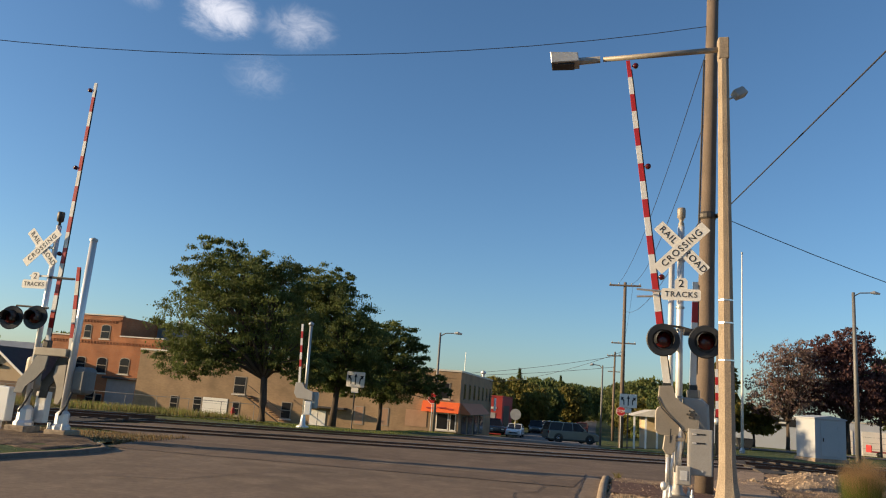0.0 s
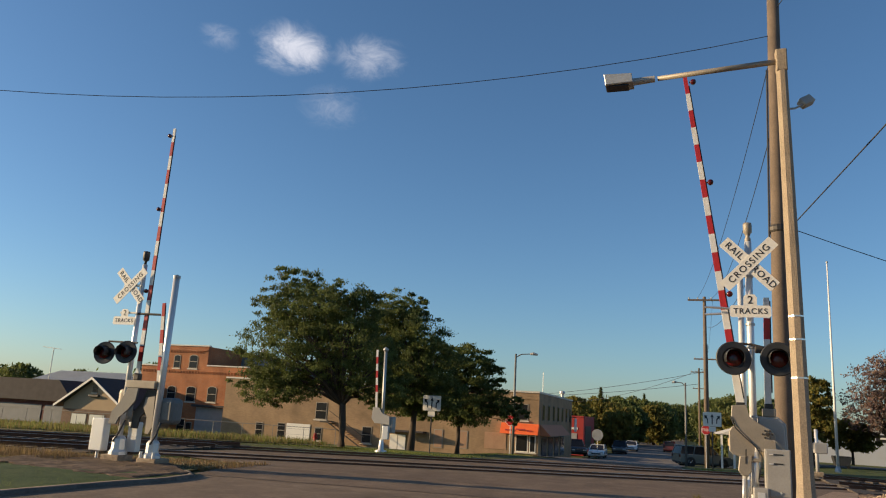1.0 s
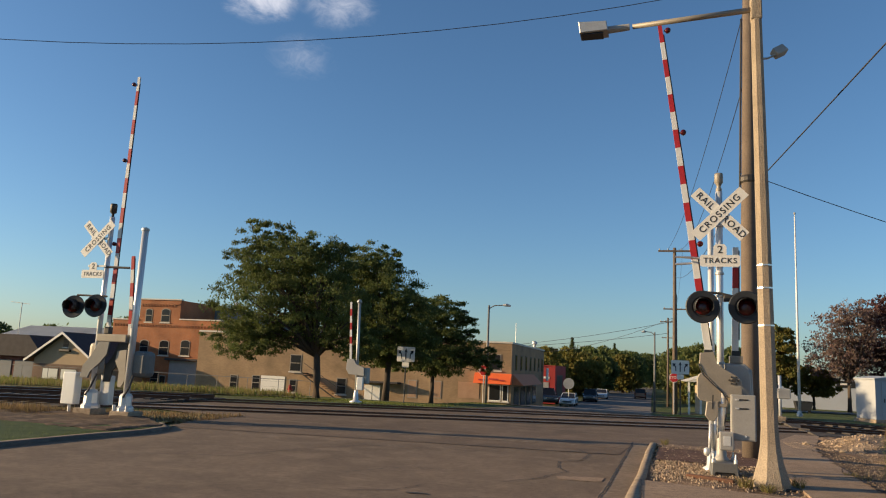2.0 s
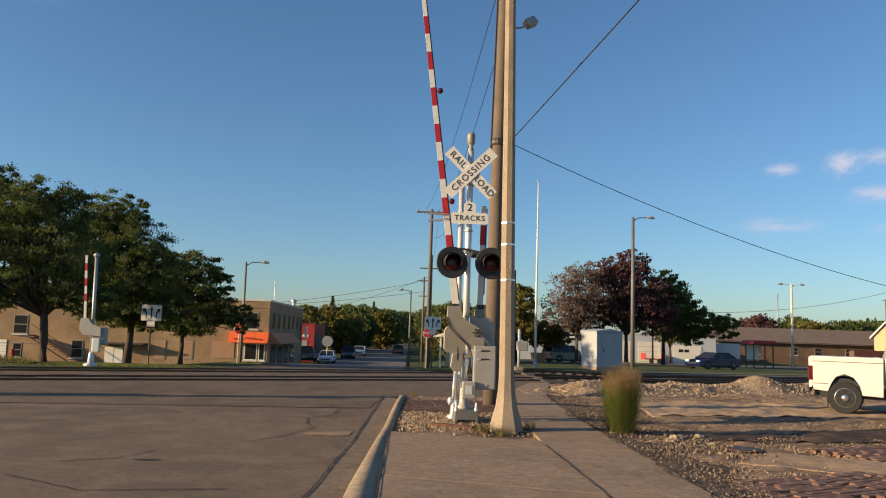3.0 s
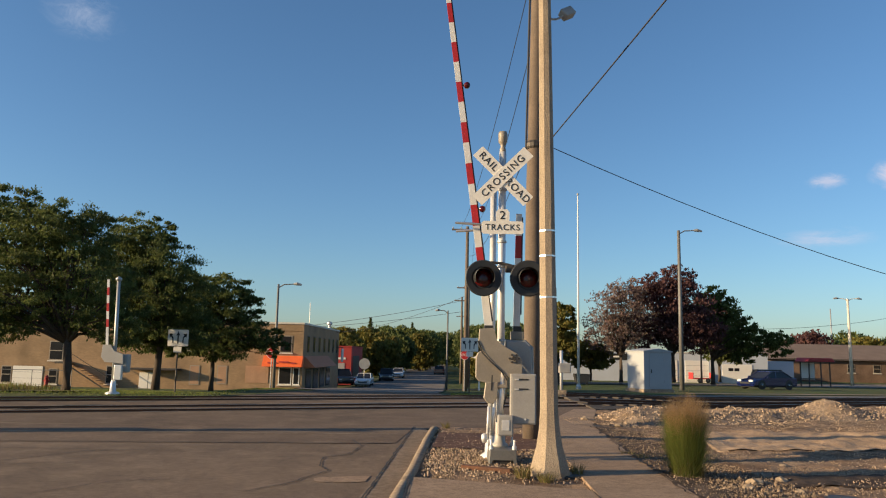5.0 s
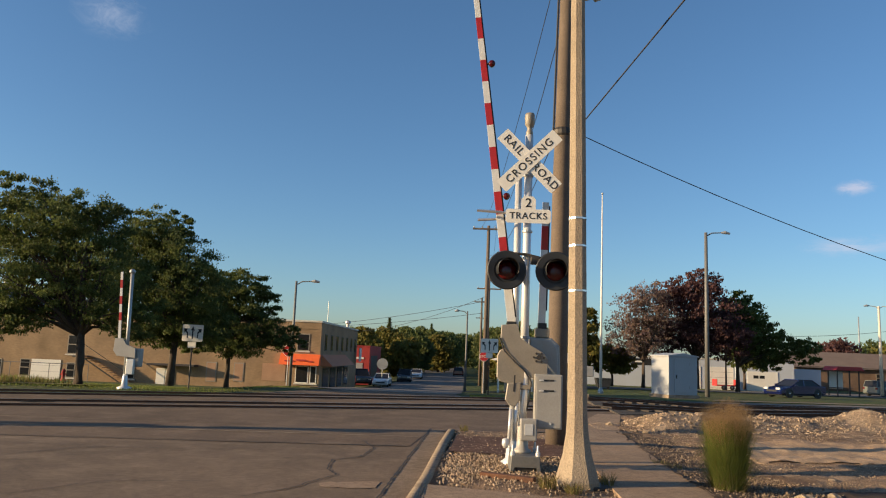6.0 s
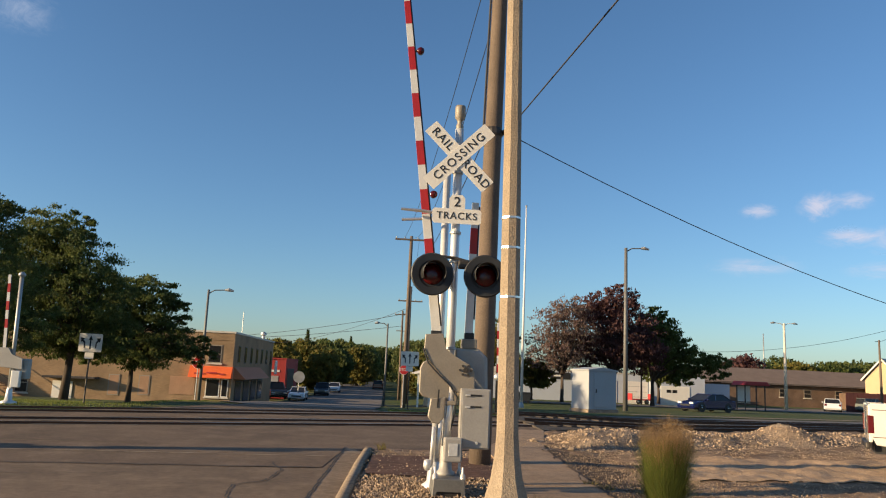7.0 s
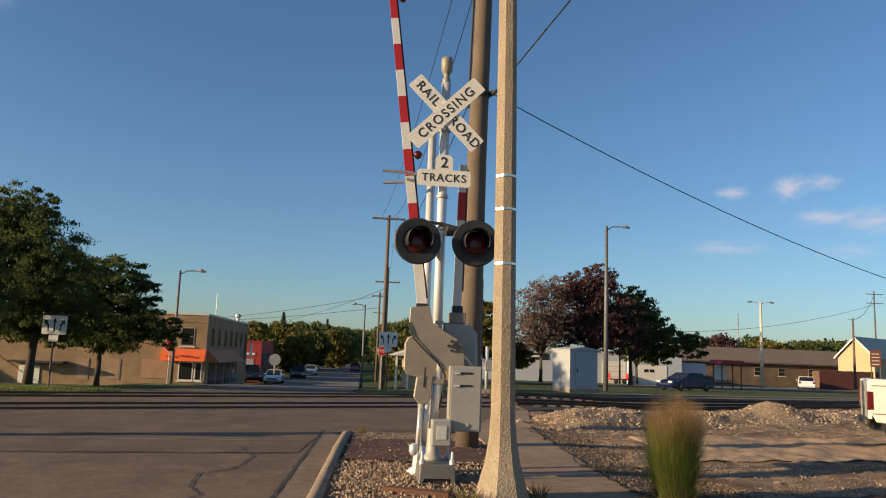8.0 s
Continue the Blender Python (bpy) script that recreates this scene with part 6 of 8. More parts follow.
    # woods at the end of the street and behind the roofs
    far = [(-24, 150, 8.4, LEAFDARK), (-21, 118, 7.2, LEAFGOLD), (-17.5, 108, 7.6, LEAFGOLD), (-14.5, 120, 8.2, LEAFGOLD), (-12.6, 140, 9.0, LEAFDARK), (-9, 165, 9.5, LEAFDARK), (-6.5, 150, 8.2, LEAFGOLD), (-4.5, 215, 10.5, LEAFDARK), (-7.5, 205, 10.5, LEAF), (-12, 190, 11, LEAFDARK),
           (-1, 230, 11, LEAFDARK), (3.5, 220, 11, LEAFDARK), (4.0, 95, 6.2, LEAFGOLD), (5.2, 130, 9.3, LEAFDARK), (7, 112, 9.4, LEAFDARK), (9, 150, 10.5, LEAFDARK), (12.5, 125, 9.5, LEAFDARK), (16, 140, 10, LEAFDARK), (-16, 165, 10, LEAFDARK), (-27, 128, 7.5, LEAFDARK), (7.5, 82, 7.0, LEAFDARK), (-19, 122, 7.8, LEAFGOLD), (-11, 112, 6.4, LEAFGOLD), (-15.5, 98, 5.6, LEAFGOLD), (-10.5, 135, 7.5, LEAFDARK), (-6.8, 180, 9.5, LEAFDARK), (6, 165, 10.5, LEAFDARK), (-22, 135, 8.4, LEAF)]
    for i, (x, y, h, m) in enumerate(far):
        w = h * rng.uniform(0.36, 0.46)
        bl = [(rng.uniform(-0.6, 0.6), 0, h * 0.58, w, w, h * 0.36), (rng.uniform(-1, 1), 0, h * 0.78, w * 0.6, w * 0.6, h * 0.2), (rng.uniform(-1.5, 1.5), 0, h * 0.3, w * 1.05, w * 0.9, h * 0.26)]
        tree(x, y, -2.1, bl, 6500, 0.36, m, "tree in turning leaf along the far street" if m is LEAFGOLD else "dark green tree along the far street", (0.25, h * 0.28), 100 + i, limbs=6)
    conifer(-15.2, 128, -2.1, 10.2, 3.2, "dark pointed spruce beyond the red building", 1)
    conifer(-9.6, 178, -2.1, 11.4, 3.4, "dark pointed spruce down the street", 2)
    right = [(72, 120, 7.0, LEAFDARK), (83, 118, 6.4, LEAFDARK), (90, 122, 6.6, LEAF), (98, 120, 6.2, LEAF), (78, 135, 8.2, LEAF), (66, 128, 7.0, LEAFDARK), (88, 126, 7.6, LEAFDARK), (102, 128, 7.4, LEAFDARK), (108, 122, 6.6, LEAF), (118, 130, 7.5, LEAF), (62, 118, 7.4, LEAFPLUM), (70, 116, 6.6, LEAFGOLD), (76.5, 116, 7.0, LEAF), (86, 117, 7.2, LEAF), (94, 117, 6.8, LEAFDARK), (104, 118, 7.2, LEAFGOLD), (113, 118, 7.0, LEAF)]
    for i, (x, y, h, m) in enumerate(right):
        bl = [(0, 0, h * 0.55, 4.2, 4, h * 0.42), (rng.uniform(-3, 3), 0, h * 0.5, 3.4, 3, h * 0.34), (rng.uniform(-1, 1), 0, h * 0.78, 2.6, 2.6, h * 0.2)]
        tree(x, y, -0.6, bl, 3600, 0.36, m, "distant rounded tree behind the low roofs", (0.22, h * 0.25), 200 + i, limbs=4)
    left = [(-96, 75, 7.4, LEAFDARK), (-89, 80, 7.0, LEAF), (-104, 78, 7.2, LEAFDARK), (-82, 78, 6.6, LEAFDARK), (-70, 74, 8.6, LEAFDARK), (-112, 80, 7, LEAFDARK)]
    for i, (x, y, h, m) in enumerate(left):
        bl = [(0, 0, h * 0.6, 3.6, 3, h * 0.36), (rng.uniform(-2, 2), 0, h * 0.75, 2.2, 2, h * 0.22)]
        tree(x, y, -2.0, bl, 3200, 0.3, m, "dark tree behind the old houses", (0.2, h * 0.3), 300 + i, limbs=8)


# ---- buildings ----
WINFRAME = surface("weathered_window_frame", (0.3, 0.25, 0.19), 0.7, 0, 0.15, 4, 40, 0.05)


def window(parent, x0, x1, z0, z1, y, frame=WINFRAME, glass=GLASS, arch=False, bars=1, sill=True):
    """A recess-framed window set in a wall that faces -y."""
    out = [(x0, z0), (x1, z0), (x1, z1), (x0, z1)]
    if arch:
        c, r = (x0 + x1) / 2, (x1 - x0) / 2
        out = [(x0, z0), (x1, z0)] + [(c + r * math.cos(radians(a)), z1 - r * 0.45 + r * 0.45 * math.sin(radians(a))) for a in range(0, 181, 20)]
    w = part("window", slab(bmesh.new(), out, y - 0.03, y + 0.02), frame, parent)
    t = 0.07
    sx, sz = (x1 - x0 - 2 * t) / (x1 - x0), (z1 - z0 - 2 * t) / (z1 - z0)
    cx, cz = (x0 + x1) / 2, (z0 + z1) / 2
    part("pane", slab(bmesh.new(), [(cx + (a - cx) * sx, cz + (b - cz) * sz) for a, b in out], y - 0.036, y - 0.031), glass, w)
    if bars:
        part("bar", box(bmesh.new(), x0 + t, x1 - t, y - 0.05, y - 0.037, cz - 0.03, cz + 0.03), frame, w)
    if sill:
        part("sill", box(bmesh.new(), x0 - 0.08, x1 + 0.08, y - 0.1, y + 0.02, z0 - 0.1, z0 - 0.003), TRIM, w)
    return w


def tan_building():
    b = thing("corner_building", "long two-storey tan brick building with orange shop awning", "building")
    y = 45.0
    part("wall", box(bmesh.new(), -40.35, -11.8, y, 64.0, -2.6, 3.72), TANBRICK, b, "tan brick walls")
    part("parapet", box(bmesh.new(), -40.4, -11.74, y - 0.06, 64.06, 3.72, 3.86, 0.01), TRIM, b, "stone coping along the roofline")
    part("cornice", box(bmesh.new(), -40.37, -11.77, y - 0.035, y - 0.002, 3.2, 3.3), TANBRICK, b)
    part("roof", box(bmesh.new(), -40.1, -12.1, y + 0.3, 63.7, 3.725, 3.74), ROOFDARK, b)
    for x0, x1, z0, z1 in ((-36.89, -36.13, -1.24, 0.07), (-34.72, -33.92, -1.16, 0.14), (-31.11, -30.43, -1.16, -0.01), (-26.73, -25.83, -1.06, 0.3)):
        window(b, x0, x1, z0, z1, y)
    window(b, -31.19, -30.11, 0.62, 2.08, y)
    for x in (-21.2, -13.6):
        window(b, x, x + 0.95, 1.55, 2.85, y)
    for x0, x1, z0, z1 in ((-20.37, -19.59, -1.01, 0.46), (-18.27, -17.5, -0.92, 0.48)):
        window(b, x0, x1, z0, z1, y, WINFRAME, PLYWOOD, bars=0, sill=False)
    part("boarded_window", box(bmesh.new(), -16.11, -14.35, y - 0.03, y - 0.002, -0.76, 0.52), PLYWOOD, b, "boarded-up shop window")
    g = part("garage_door", box(bmesh.new(), -33.83, -31.56, y - 0.04, y - 0.002, -1.7, 0.14), WHITE, b, "white garage door")
    for k in range(1, 4):
        part("groove", box(bmesh.new(), -33.8, -31.6, y - 0.043, y - 0.041, -1.7 + k * 0.46, -1.68 + k * 0.46), GREYBOX, g)
    d = part("door", box(bmesh.new(), -24.16, -22.78, y - 0.05, y - 0.002, -1.45, -0.16, 0.01), WHITE, b, "white double door")
    part("door_gap", box(bmesh.new(), -23.49, -23.45, y - 0.054, y - 0.051, -1.45, -0.2), DARKSTEEL, d)
    part("door_canopy", box(bmesh.new(), -24.6, -21.0, y - 0.9, y, 0.05, 0.2, 0.02), ROOFDARK, b, "dark canopy over the doors")
    sh = window(b, -13.6, -12.6, -0.85, 0.46, y, WHITE, GLASS, bars=0)
    window(b, -12.5, -12.0, -0.85, 0.46, y, WHITE, GLASS, bars=0)
    # outside stair
    st = part("stair", box(bmesh.new(), -30.2, -29.4, y - 1.0, y - 0.01, 0.4, 0.55), DARKSTEEL, b, "rusty outside stair")
    for k in range(11):
        part("step", box(bmesh.new(), -29.4 + k * 0.3, -29.08 + k * 0.3, y - 1.0, y - 0.05, 0.42 - k * 0.18, 0.47 - k * 0.18), PLYWOOD, st)
    rl = bmesh.new()
    tube(rl, (-29.4, y - 1.0, 1.4), (-26.1, y - 1.0, -0.55), 0.025, seg=6)
    tube(rl, (-29.4, y - 1.0, 0.4), (-26.1, y - 1.0, -1.55), 0.05, seg=6)
    part("handrail", rl, DARKSTEEL, st)
    # awning front and side
    aw = slab(bmesh.new(), [(-14.7, 0.5), (-11.72, 0.5), (-11.72, 1.32), (-14.7, 1.32)], y - 0.85, y - 0.01)
    for v in aw.verts:
        if v.co.z > 1 and v.co.y < y - 0.5:
            v.co.y, v.co.z = y - 0.35, 1.32
    front = part("awning", aw, ORANGE, b, "orange canvas shop awning")
    for k, (a, c) in enumerate(((-14.3, -13.6), (-13.45, -12.7), (-12.55, -12.2))):
        m = pose((a + c) / 2, y - 0.72, 0.78 + 0.08 * (k % 2), -31, 0, 0)
        part("lettering_bar", box(bmesh.new(), -(c - a) / 2, (c - a) / 2, -0.012, -0.002, -0.06, 0.06, 0.0, m), REDWALL, front)
    sa = bmesh.new()
    vs = [sa.verts.new(p) for p in ((-11.79, y + 0.6, 1.32), (-11.79, y + 12.0, 1.32), (-10.9, y + 12.0, 0.45), (-10.9, y + 0.6, 0.45), (-11.79, y + 0.6, 0.45), (-11.79, y + 12.0, 0.45))]
    for q in ((0, 1, 2, 3), (0, 3, 4), (1, 5, 2), (4, 3, 2, 5)):
        sa.faces.new([vs[i] for i in q])
    part("awning", sa, AWNGREY, b, "dull orange side awning")
    # windows of the side wall, which faces +x
    for k in range(7):
        y0 = y + 1.6 + k * 2.6
        w = part("window", box(bmesh.new(), -11.8, -11.76, y0, y0 + 0.8, 1.6, 2.9), DARKSTEEL, b)
        part("pane", box(bmesh.new(), -11.758, -11.752, y0 + 0.07, y0 + 0.73, 1.67, 2.83), GLASS, w)
    for k in range(4):
        y0 = y + 1.4 + k * 3.3
        w = part("window", box(bmesh.new(), -11.8, -11.76, y0, y0 + 2.3, -1.4, 0.3), DARKSTEEL, b)
        part("pane", box(bmesh.new(), -11.758, -11.752, y0 + 0.08, y0 + 2.22, -1.32, 0.22), GLASS, w)
    part("hanging_sign", box(bmesh.new(), -11.3, -11.2, 62.2, 63.4, 0.7, 2.0, 0.03), WHITE, b, "white hanging sign box")
    part("sign_bracket", tube(bmesh.new(), (-11.8, 62.8, 2.1), (-11.2, 62.8, 2.1), 0.03, seg=6), DARKSTEEL, b)
    part("roof_vent", lathe(bmesh.new(), [(0.15, 3.8), (0.15, 4.3), (0.3, 4.4), (0.25, 4.6), (0.001, 4.7)], centre=(-12.6, 62.5, 0), seg=10), GALV, b)
    part("antenna", tube(bmesh.new(), (-13.8, 58, 3.7), (-13.8, 58, 6.2), 0.03, seg=6), GALV, b, "thin roof antenna")
    part("roof_lamp", tube(bmesh.new(), (-22.5, 47, 3.7), (-22.5, 47, 4.6), 0.06, seg=6), GALV, b)


AWNGREY = surface("dull_orange_awning", (0.5, 0.2, 0.1), 0.8, 0, 0.15, 2, 30, 0.05)


def brick_building():
    b = thing("brick_warehouse", "orange-red brick warehouse with stepped parapet and arched windows", "building")
    y = 49.0
    part("wall", slab(bmesh.new(), [(-53.0, -2.6), (-40.9, -2.6), (-40.9, 4.9), (-45.4, 4.9), (-45.4, 6.8), (-50.0, 6.8), (-50.0, 4.75), (-53.0, 4.75)], y, y + 16), REDBRICK, b, "orange-red brick front")
    for x0, x1, z in ((-50.1, -45.3, 6.8), (-45.39, -40.8, 4.9), (-53.1, -50.01, 4.75)):
        part("coping", box(bmesh.new(), x0, x1, y - 0.08, y + 0.3, z, z + 0.12, 0.01), TRIM, b)
    for x0, x1, z in ((-49.9, -45.5, 6.35), (-52.9, -41.0, 4.35)):
        part("dentil_course", box(bmesh.new(), x0, x1, y - 0.07, y - 0.002, z, z + 0.14), REDBRICK, b)
        n = int((x1 - x0) / 0.34)
        for k in range(n):
            part("dentil", box(bmesh.new(), x0 + k * 0.34, x0 + k * 0.34 + 0.16, y - 0.06, y - 0.002, z - 0.2, z - 0.004), REDBRICK, b)
    for x0, x1, z0, z1 in ((-49.3, -48.5, 4.6, 5.92), (-47.5, -46.5, 4.62, 5.98), (-49.6, -48.6, 1.5, 2.87), (-47.4, -46.3, 1.42, 2.91), (-45.0, -43.95, 1.48, 3.0), (-52.4, -51.4, 1.4, 2.8)):
        window(b, x0, x1, z0, z1, y, arch=True)
    for x0, x1, z0, z1 in ((-48.03, -47.1, -1.55, -0.16), (-47.0, -46.3, -1.97, -0.5), (-52.0, -51.1, -1.32, -0.02)):
        window(b, x0, x1, z0, z1, y)
    part("garage_door", box(bmesh.new(), -46.0, -43.0, y - 0.05, y - 0.002, -2.1, 0.95), DOORGREY, b, "tall grey loading door")
    part("door_hood", box(bmesh.new(), -46.3, -42.7, y - 0.5, y, 0.98, 1.2, 0.02), ROOFDARK, b)
    # taller metal-clad part behind
    m = thing("metal_shed", "blue-grey metal-clad shed rising behind the brick front", "building")
    part("wall", slab(bmesh.new(), [(-45.4, 0), (-36.0, 0), (-36.0, 5.0), (-45.4, 6.6)], y + 6, y + 16), BLUEMETAL, m, "blue-grey metal wall")
    part("roof", slab(bmesh.new(), [(-45.6, 6.62), (-35.6, 4.95), (-35.6, 5.1), (-45.6, 6.78)], y + 5.7, y + 16.3), ROOFDARK, m)
    part("roof_vent", lathe(bmesh.new(), [(0.3, 6.3), (0.3, 6.8), (0.5, 6.95), (0.2, 7.3), (0.001, 7.35)], centre=(-43.4, y + 7, 0), seg=12), GALV, m)
    # link wing toward the tan building
    w = thing("brick_wing", "lower tan brick wing between warehouse and corner building", "building")
    part("wall", box(bmesh.new(), -40.88, -40.37, y, 62, -2.4, 3.6), TANBRICK, w)
    part("coping", box(bmesh.new(), -40.88, -40.42, y - 0.06, 62, 3.604, 3.72), TRIM, w)


PALEROOF = surface("cream_metal_roof", (0.5, 0.46, 0.4), 0.75, 0, 0.12, 0.8, 20, 0.05)
DARKRED = surface("dark_red_boards", (0.11, 0.035, 0.028), 0.8, 0, 0.2, 1, 30, 0.1)
BLUEMETAL = surface("blue_grey_cladding", (0.17, 0.22, 0.27), 0.5, 0.3, 0.12, 1, 20, 0.05)
TANWALL = surface("tan_siding", (0.38, 0.28, 0.17), 0.85, 0, 0.12, 1, 25, 0.1)
METALROOF = surface("pale_metal_roof", (0.56, 0.58, 0.6), 0.55, 0.05, 0.1, 0.6, 15, 0.03)
DULLDOOR = surface("dull_grey_door", (0.15, 0.16, 0.17), 0.7, 0, 0.15, 1.5, 30, 0.05)
BLIND = surface("pale_blind", (0.55, 0.56, 0.5), 0.7, 0, 0.08, 2, 20, 0)
YELLOWWALL = surface("cream_siding", (0.52, 0.4, 0.235), 0.85, 0, 0.1, 1, 25, 0.1)
SHELTERRED = surface("red_shelter_paint", (0.42, 0.03, 0.03), 0.5, 0, 0.1, 3, 30, 0.02)


def gable_house():
    h = thing("house", "small tan gabled house with pale blinds in two windows", "house")
    y = 42.0
    part("wall", slab(bmesh.new(), [(-55.3, -2.3), (-48.9, -2.3), (-48.9, 0.7), (-52.1, 3.0), (-55.3, 0.7)], y, y + 9), TANWALL, h, "tan front wall")
    part("brick_skirt", box(bmesh.new(), -55.32, -48.88, y - 0.06, y - 0.002, -2.3, 0.2), BROWNWALL, h)
    for sg, xe in ((-1, -56.0), (1, -48.2)):
        out = [(-52.1, 3.12), (xe, 0.5), (xe, 0.35), (-52.1, 2.95)]
        part("roof", slab(bmesh.new(), out, y - 0.5, y + 9.3), ROOFDARK, h, "dark shingle roof")
        part("fascia", slab(bmesh.new(), [(-52.1, 3.13), (xe, 0.51), (xe, 0.3), (-52.1, 2.9)], y - 0.56, y - 0.51), WHITE, h, "white gable trim")
    for x0 in (-54.2, -52.2):
        window(h, x0, x0 + 1.75, -1.2, -0.15, y - 0.06, DARKSTEEL, BLIND, bars=0)
    window(h, -52.3, -51.75, 1.75, 2.45, y, DARKSTEEL, GLASS)
    part("vent_hood", box(bmesh.new(), -52.5, -51.4, y - 0.25, y, 1.35, 1.55, 0.04), DARKSTEEL, h)
    g = thing("low_shed", "long dark-roofed low building beside the house", "building")
    part("wall", box(bmesh.new(), -75, -57.0, 45, 54, -2.3, 0.9), DARKRED, g, "dark board wall")
    part("roof", slab(bmesh.new(), [(-76, 0.7), (-56.6, 0.7), (-58.6, 2.75), (-76, 2.75)], 44.4, 54), ROOFDARK, g, "dark sloping roof")
    for x0, x1 in ((-72, -69), (-66.5, -60.8), (-60.4, -57.6)):
        part("garage_door", box(bmesh.new(), x0, x1, 44.95, 44.998, -2.2, 0.3), DULLDOOR, g, "dull blue-grey garage door")
    m = thing("metal_roof_barn", "pale metal-roofed building behind the houses", "building")
    part("wall", box(bmesh.new(), -86, -62, 66, 80, -2.3, 2.6), WHITEWALL, m)
    rf = bmesh.new()
    vs = [rf.verts.new(p) for p in ((-86.5, 65.5, 2.4), (-61.5, 65.5, 2.4), (-61.5, 73, 4.6), (-86.5, 73, 4.6), (-86.5, 80.5, 2.4), (-61.5, 80.5, 2.4))]
    rf.faces.new((vs[0], vs[1], vs[2], vs[3]))
    rf.faces.new((vs[3], vs[2], vs[5], vs[4]))
    bmesh.ops.solidify(rf, geom=rf.faces[:], thickness=0.12)
    part("roof", rf, METALROOF, m, "pale ribbed metal roof")
    ant = thing("roof_antenna", "thin television aerial above the roofs", "aerial", pose(-75.5, 60, 0))
    part("mast", tube(bmesh.new(), (0, 0, 0), (0, 0, 6.9), 0.05, seg=6), GALV, ant)
    part("boom", tube(bmesh.new(), (-1.7, 0, 7.0), (1.2, 0, 6.75), 0.035, seg=6), GALV, ant)


def red_building():
    b = thing("red_shop", "small red painted shop with white sign bars", "building")
    x1, x0, y = -12.5, -19.0, 80.0
    part("wall", box(bmesh.new(), x0, x1, y, y + 12, -2.3, 2.25), REDWALL, b, "red front wall")
    part("parapet", box(bmesh.new(), x0 - 0.05, x1 + 0.05, y - 0.05, y + 12.05, 2.25, 2.4), REDWALL, b)
    part("sign_bar", box(bmesh.new(), -15.2, -13.2, y - 0.05, y - 0.002, 0.75, 1.0), WHITE, b, "white sign bars")
    part("front_window", box(bmesh.new(), -15.6, -13.3, y - 0.04, y - 0.002, -1.8, 0.3), DOORGREY, b)
    part("side_panel", box(bmesh.new(), x1, x1 + 0.04, y + 1.5, y + 8, -1.6, 1.2), DARKSTEEL, b)
    s = thing("round_sign", "round pale sign on a post by the parked cars", "sign", pose(-10.0, 72, -2.1))
    part("post", tube(bmesh.new(), (0, 0, -0.05), (0, 0, 2.4), 0.04, seg=6), GALV, s)
    part("panel", lathe(bmesh.new(), [(0.62, -0.01), (0.62, 0.01), (0.001, 0.012)], centre=(0, -0.05, 2.5), axis="y", seg=20), GALV, s)


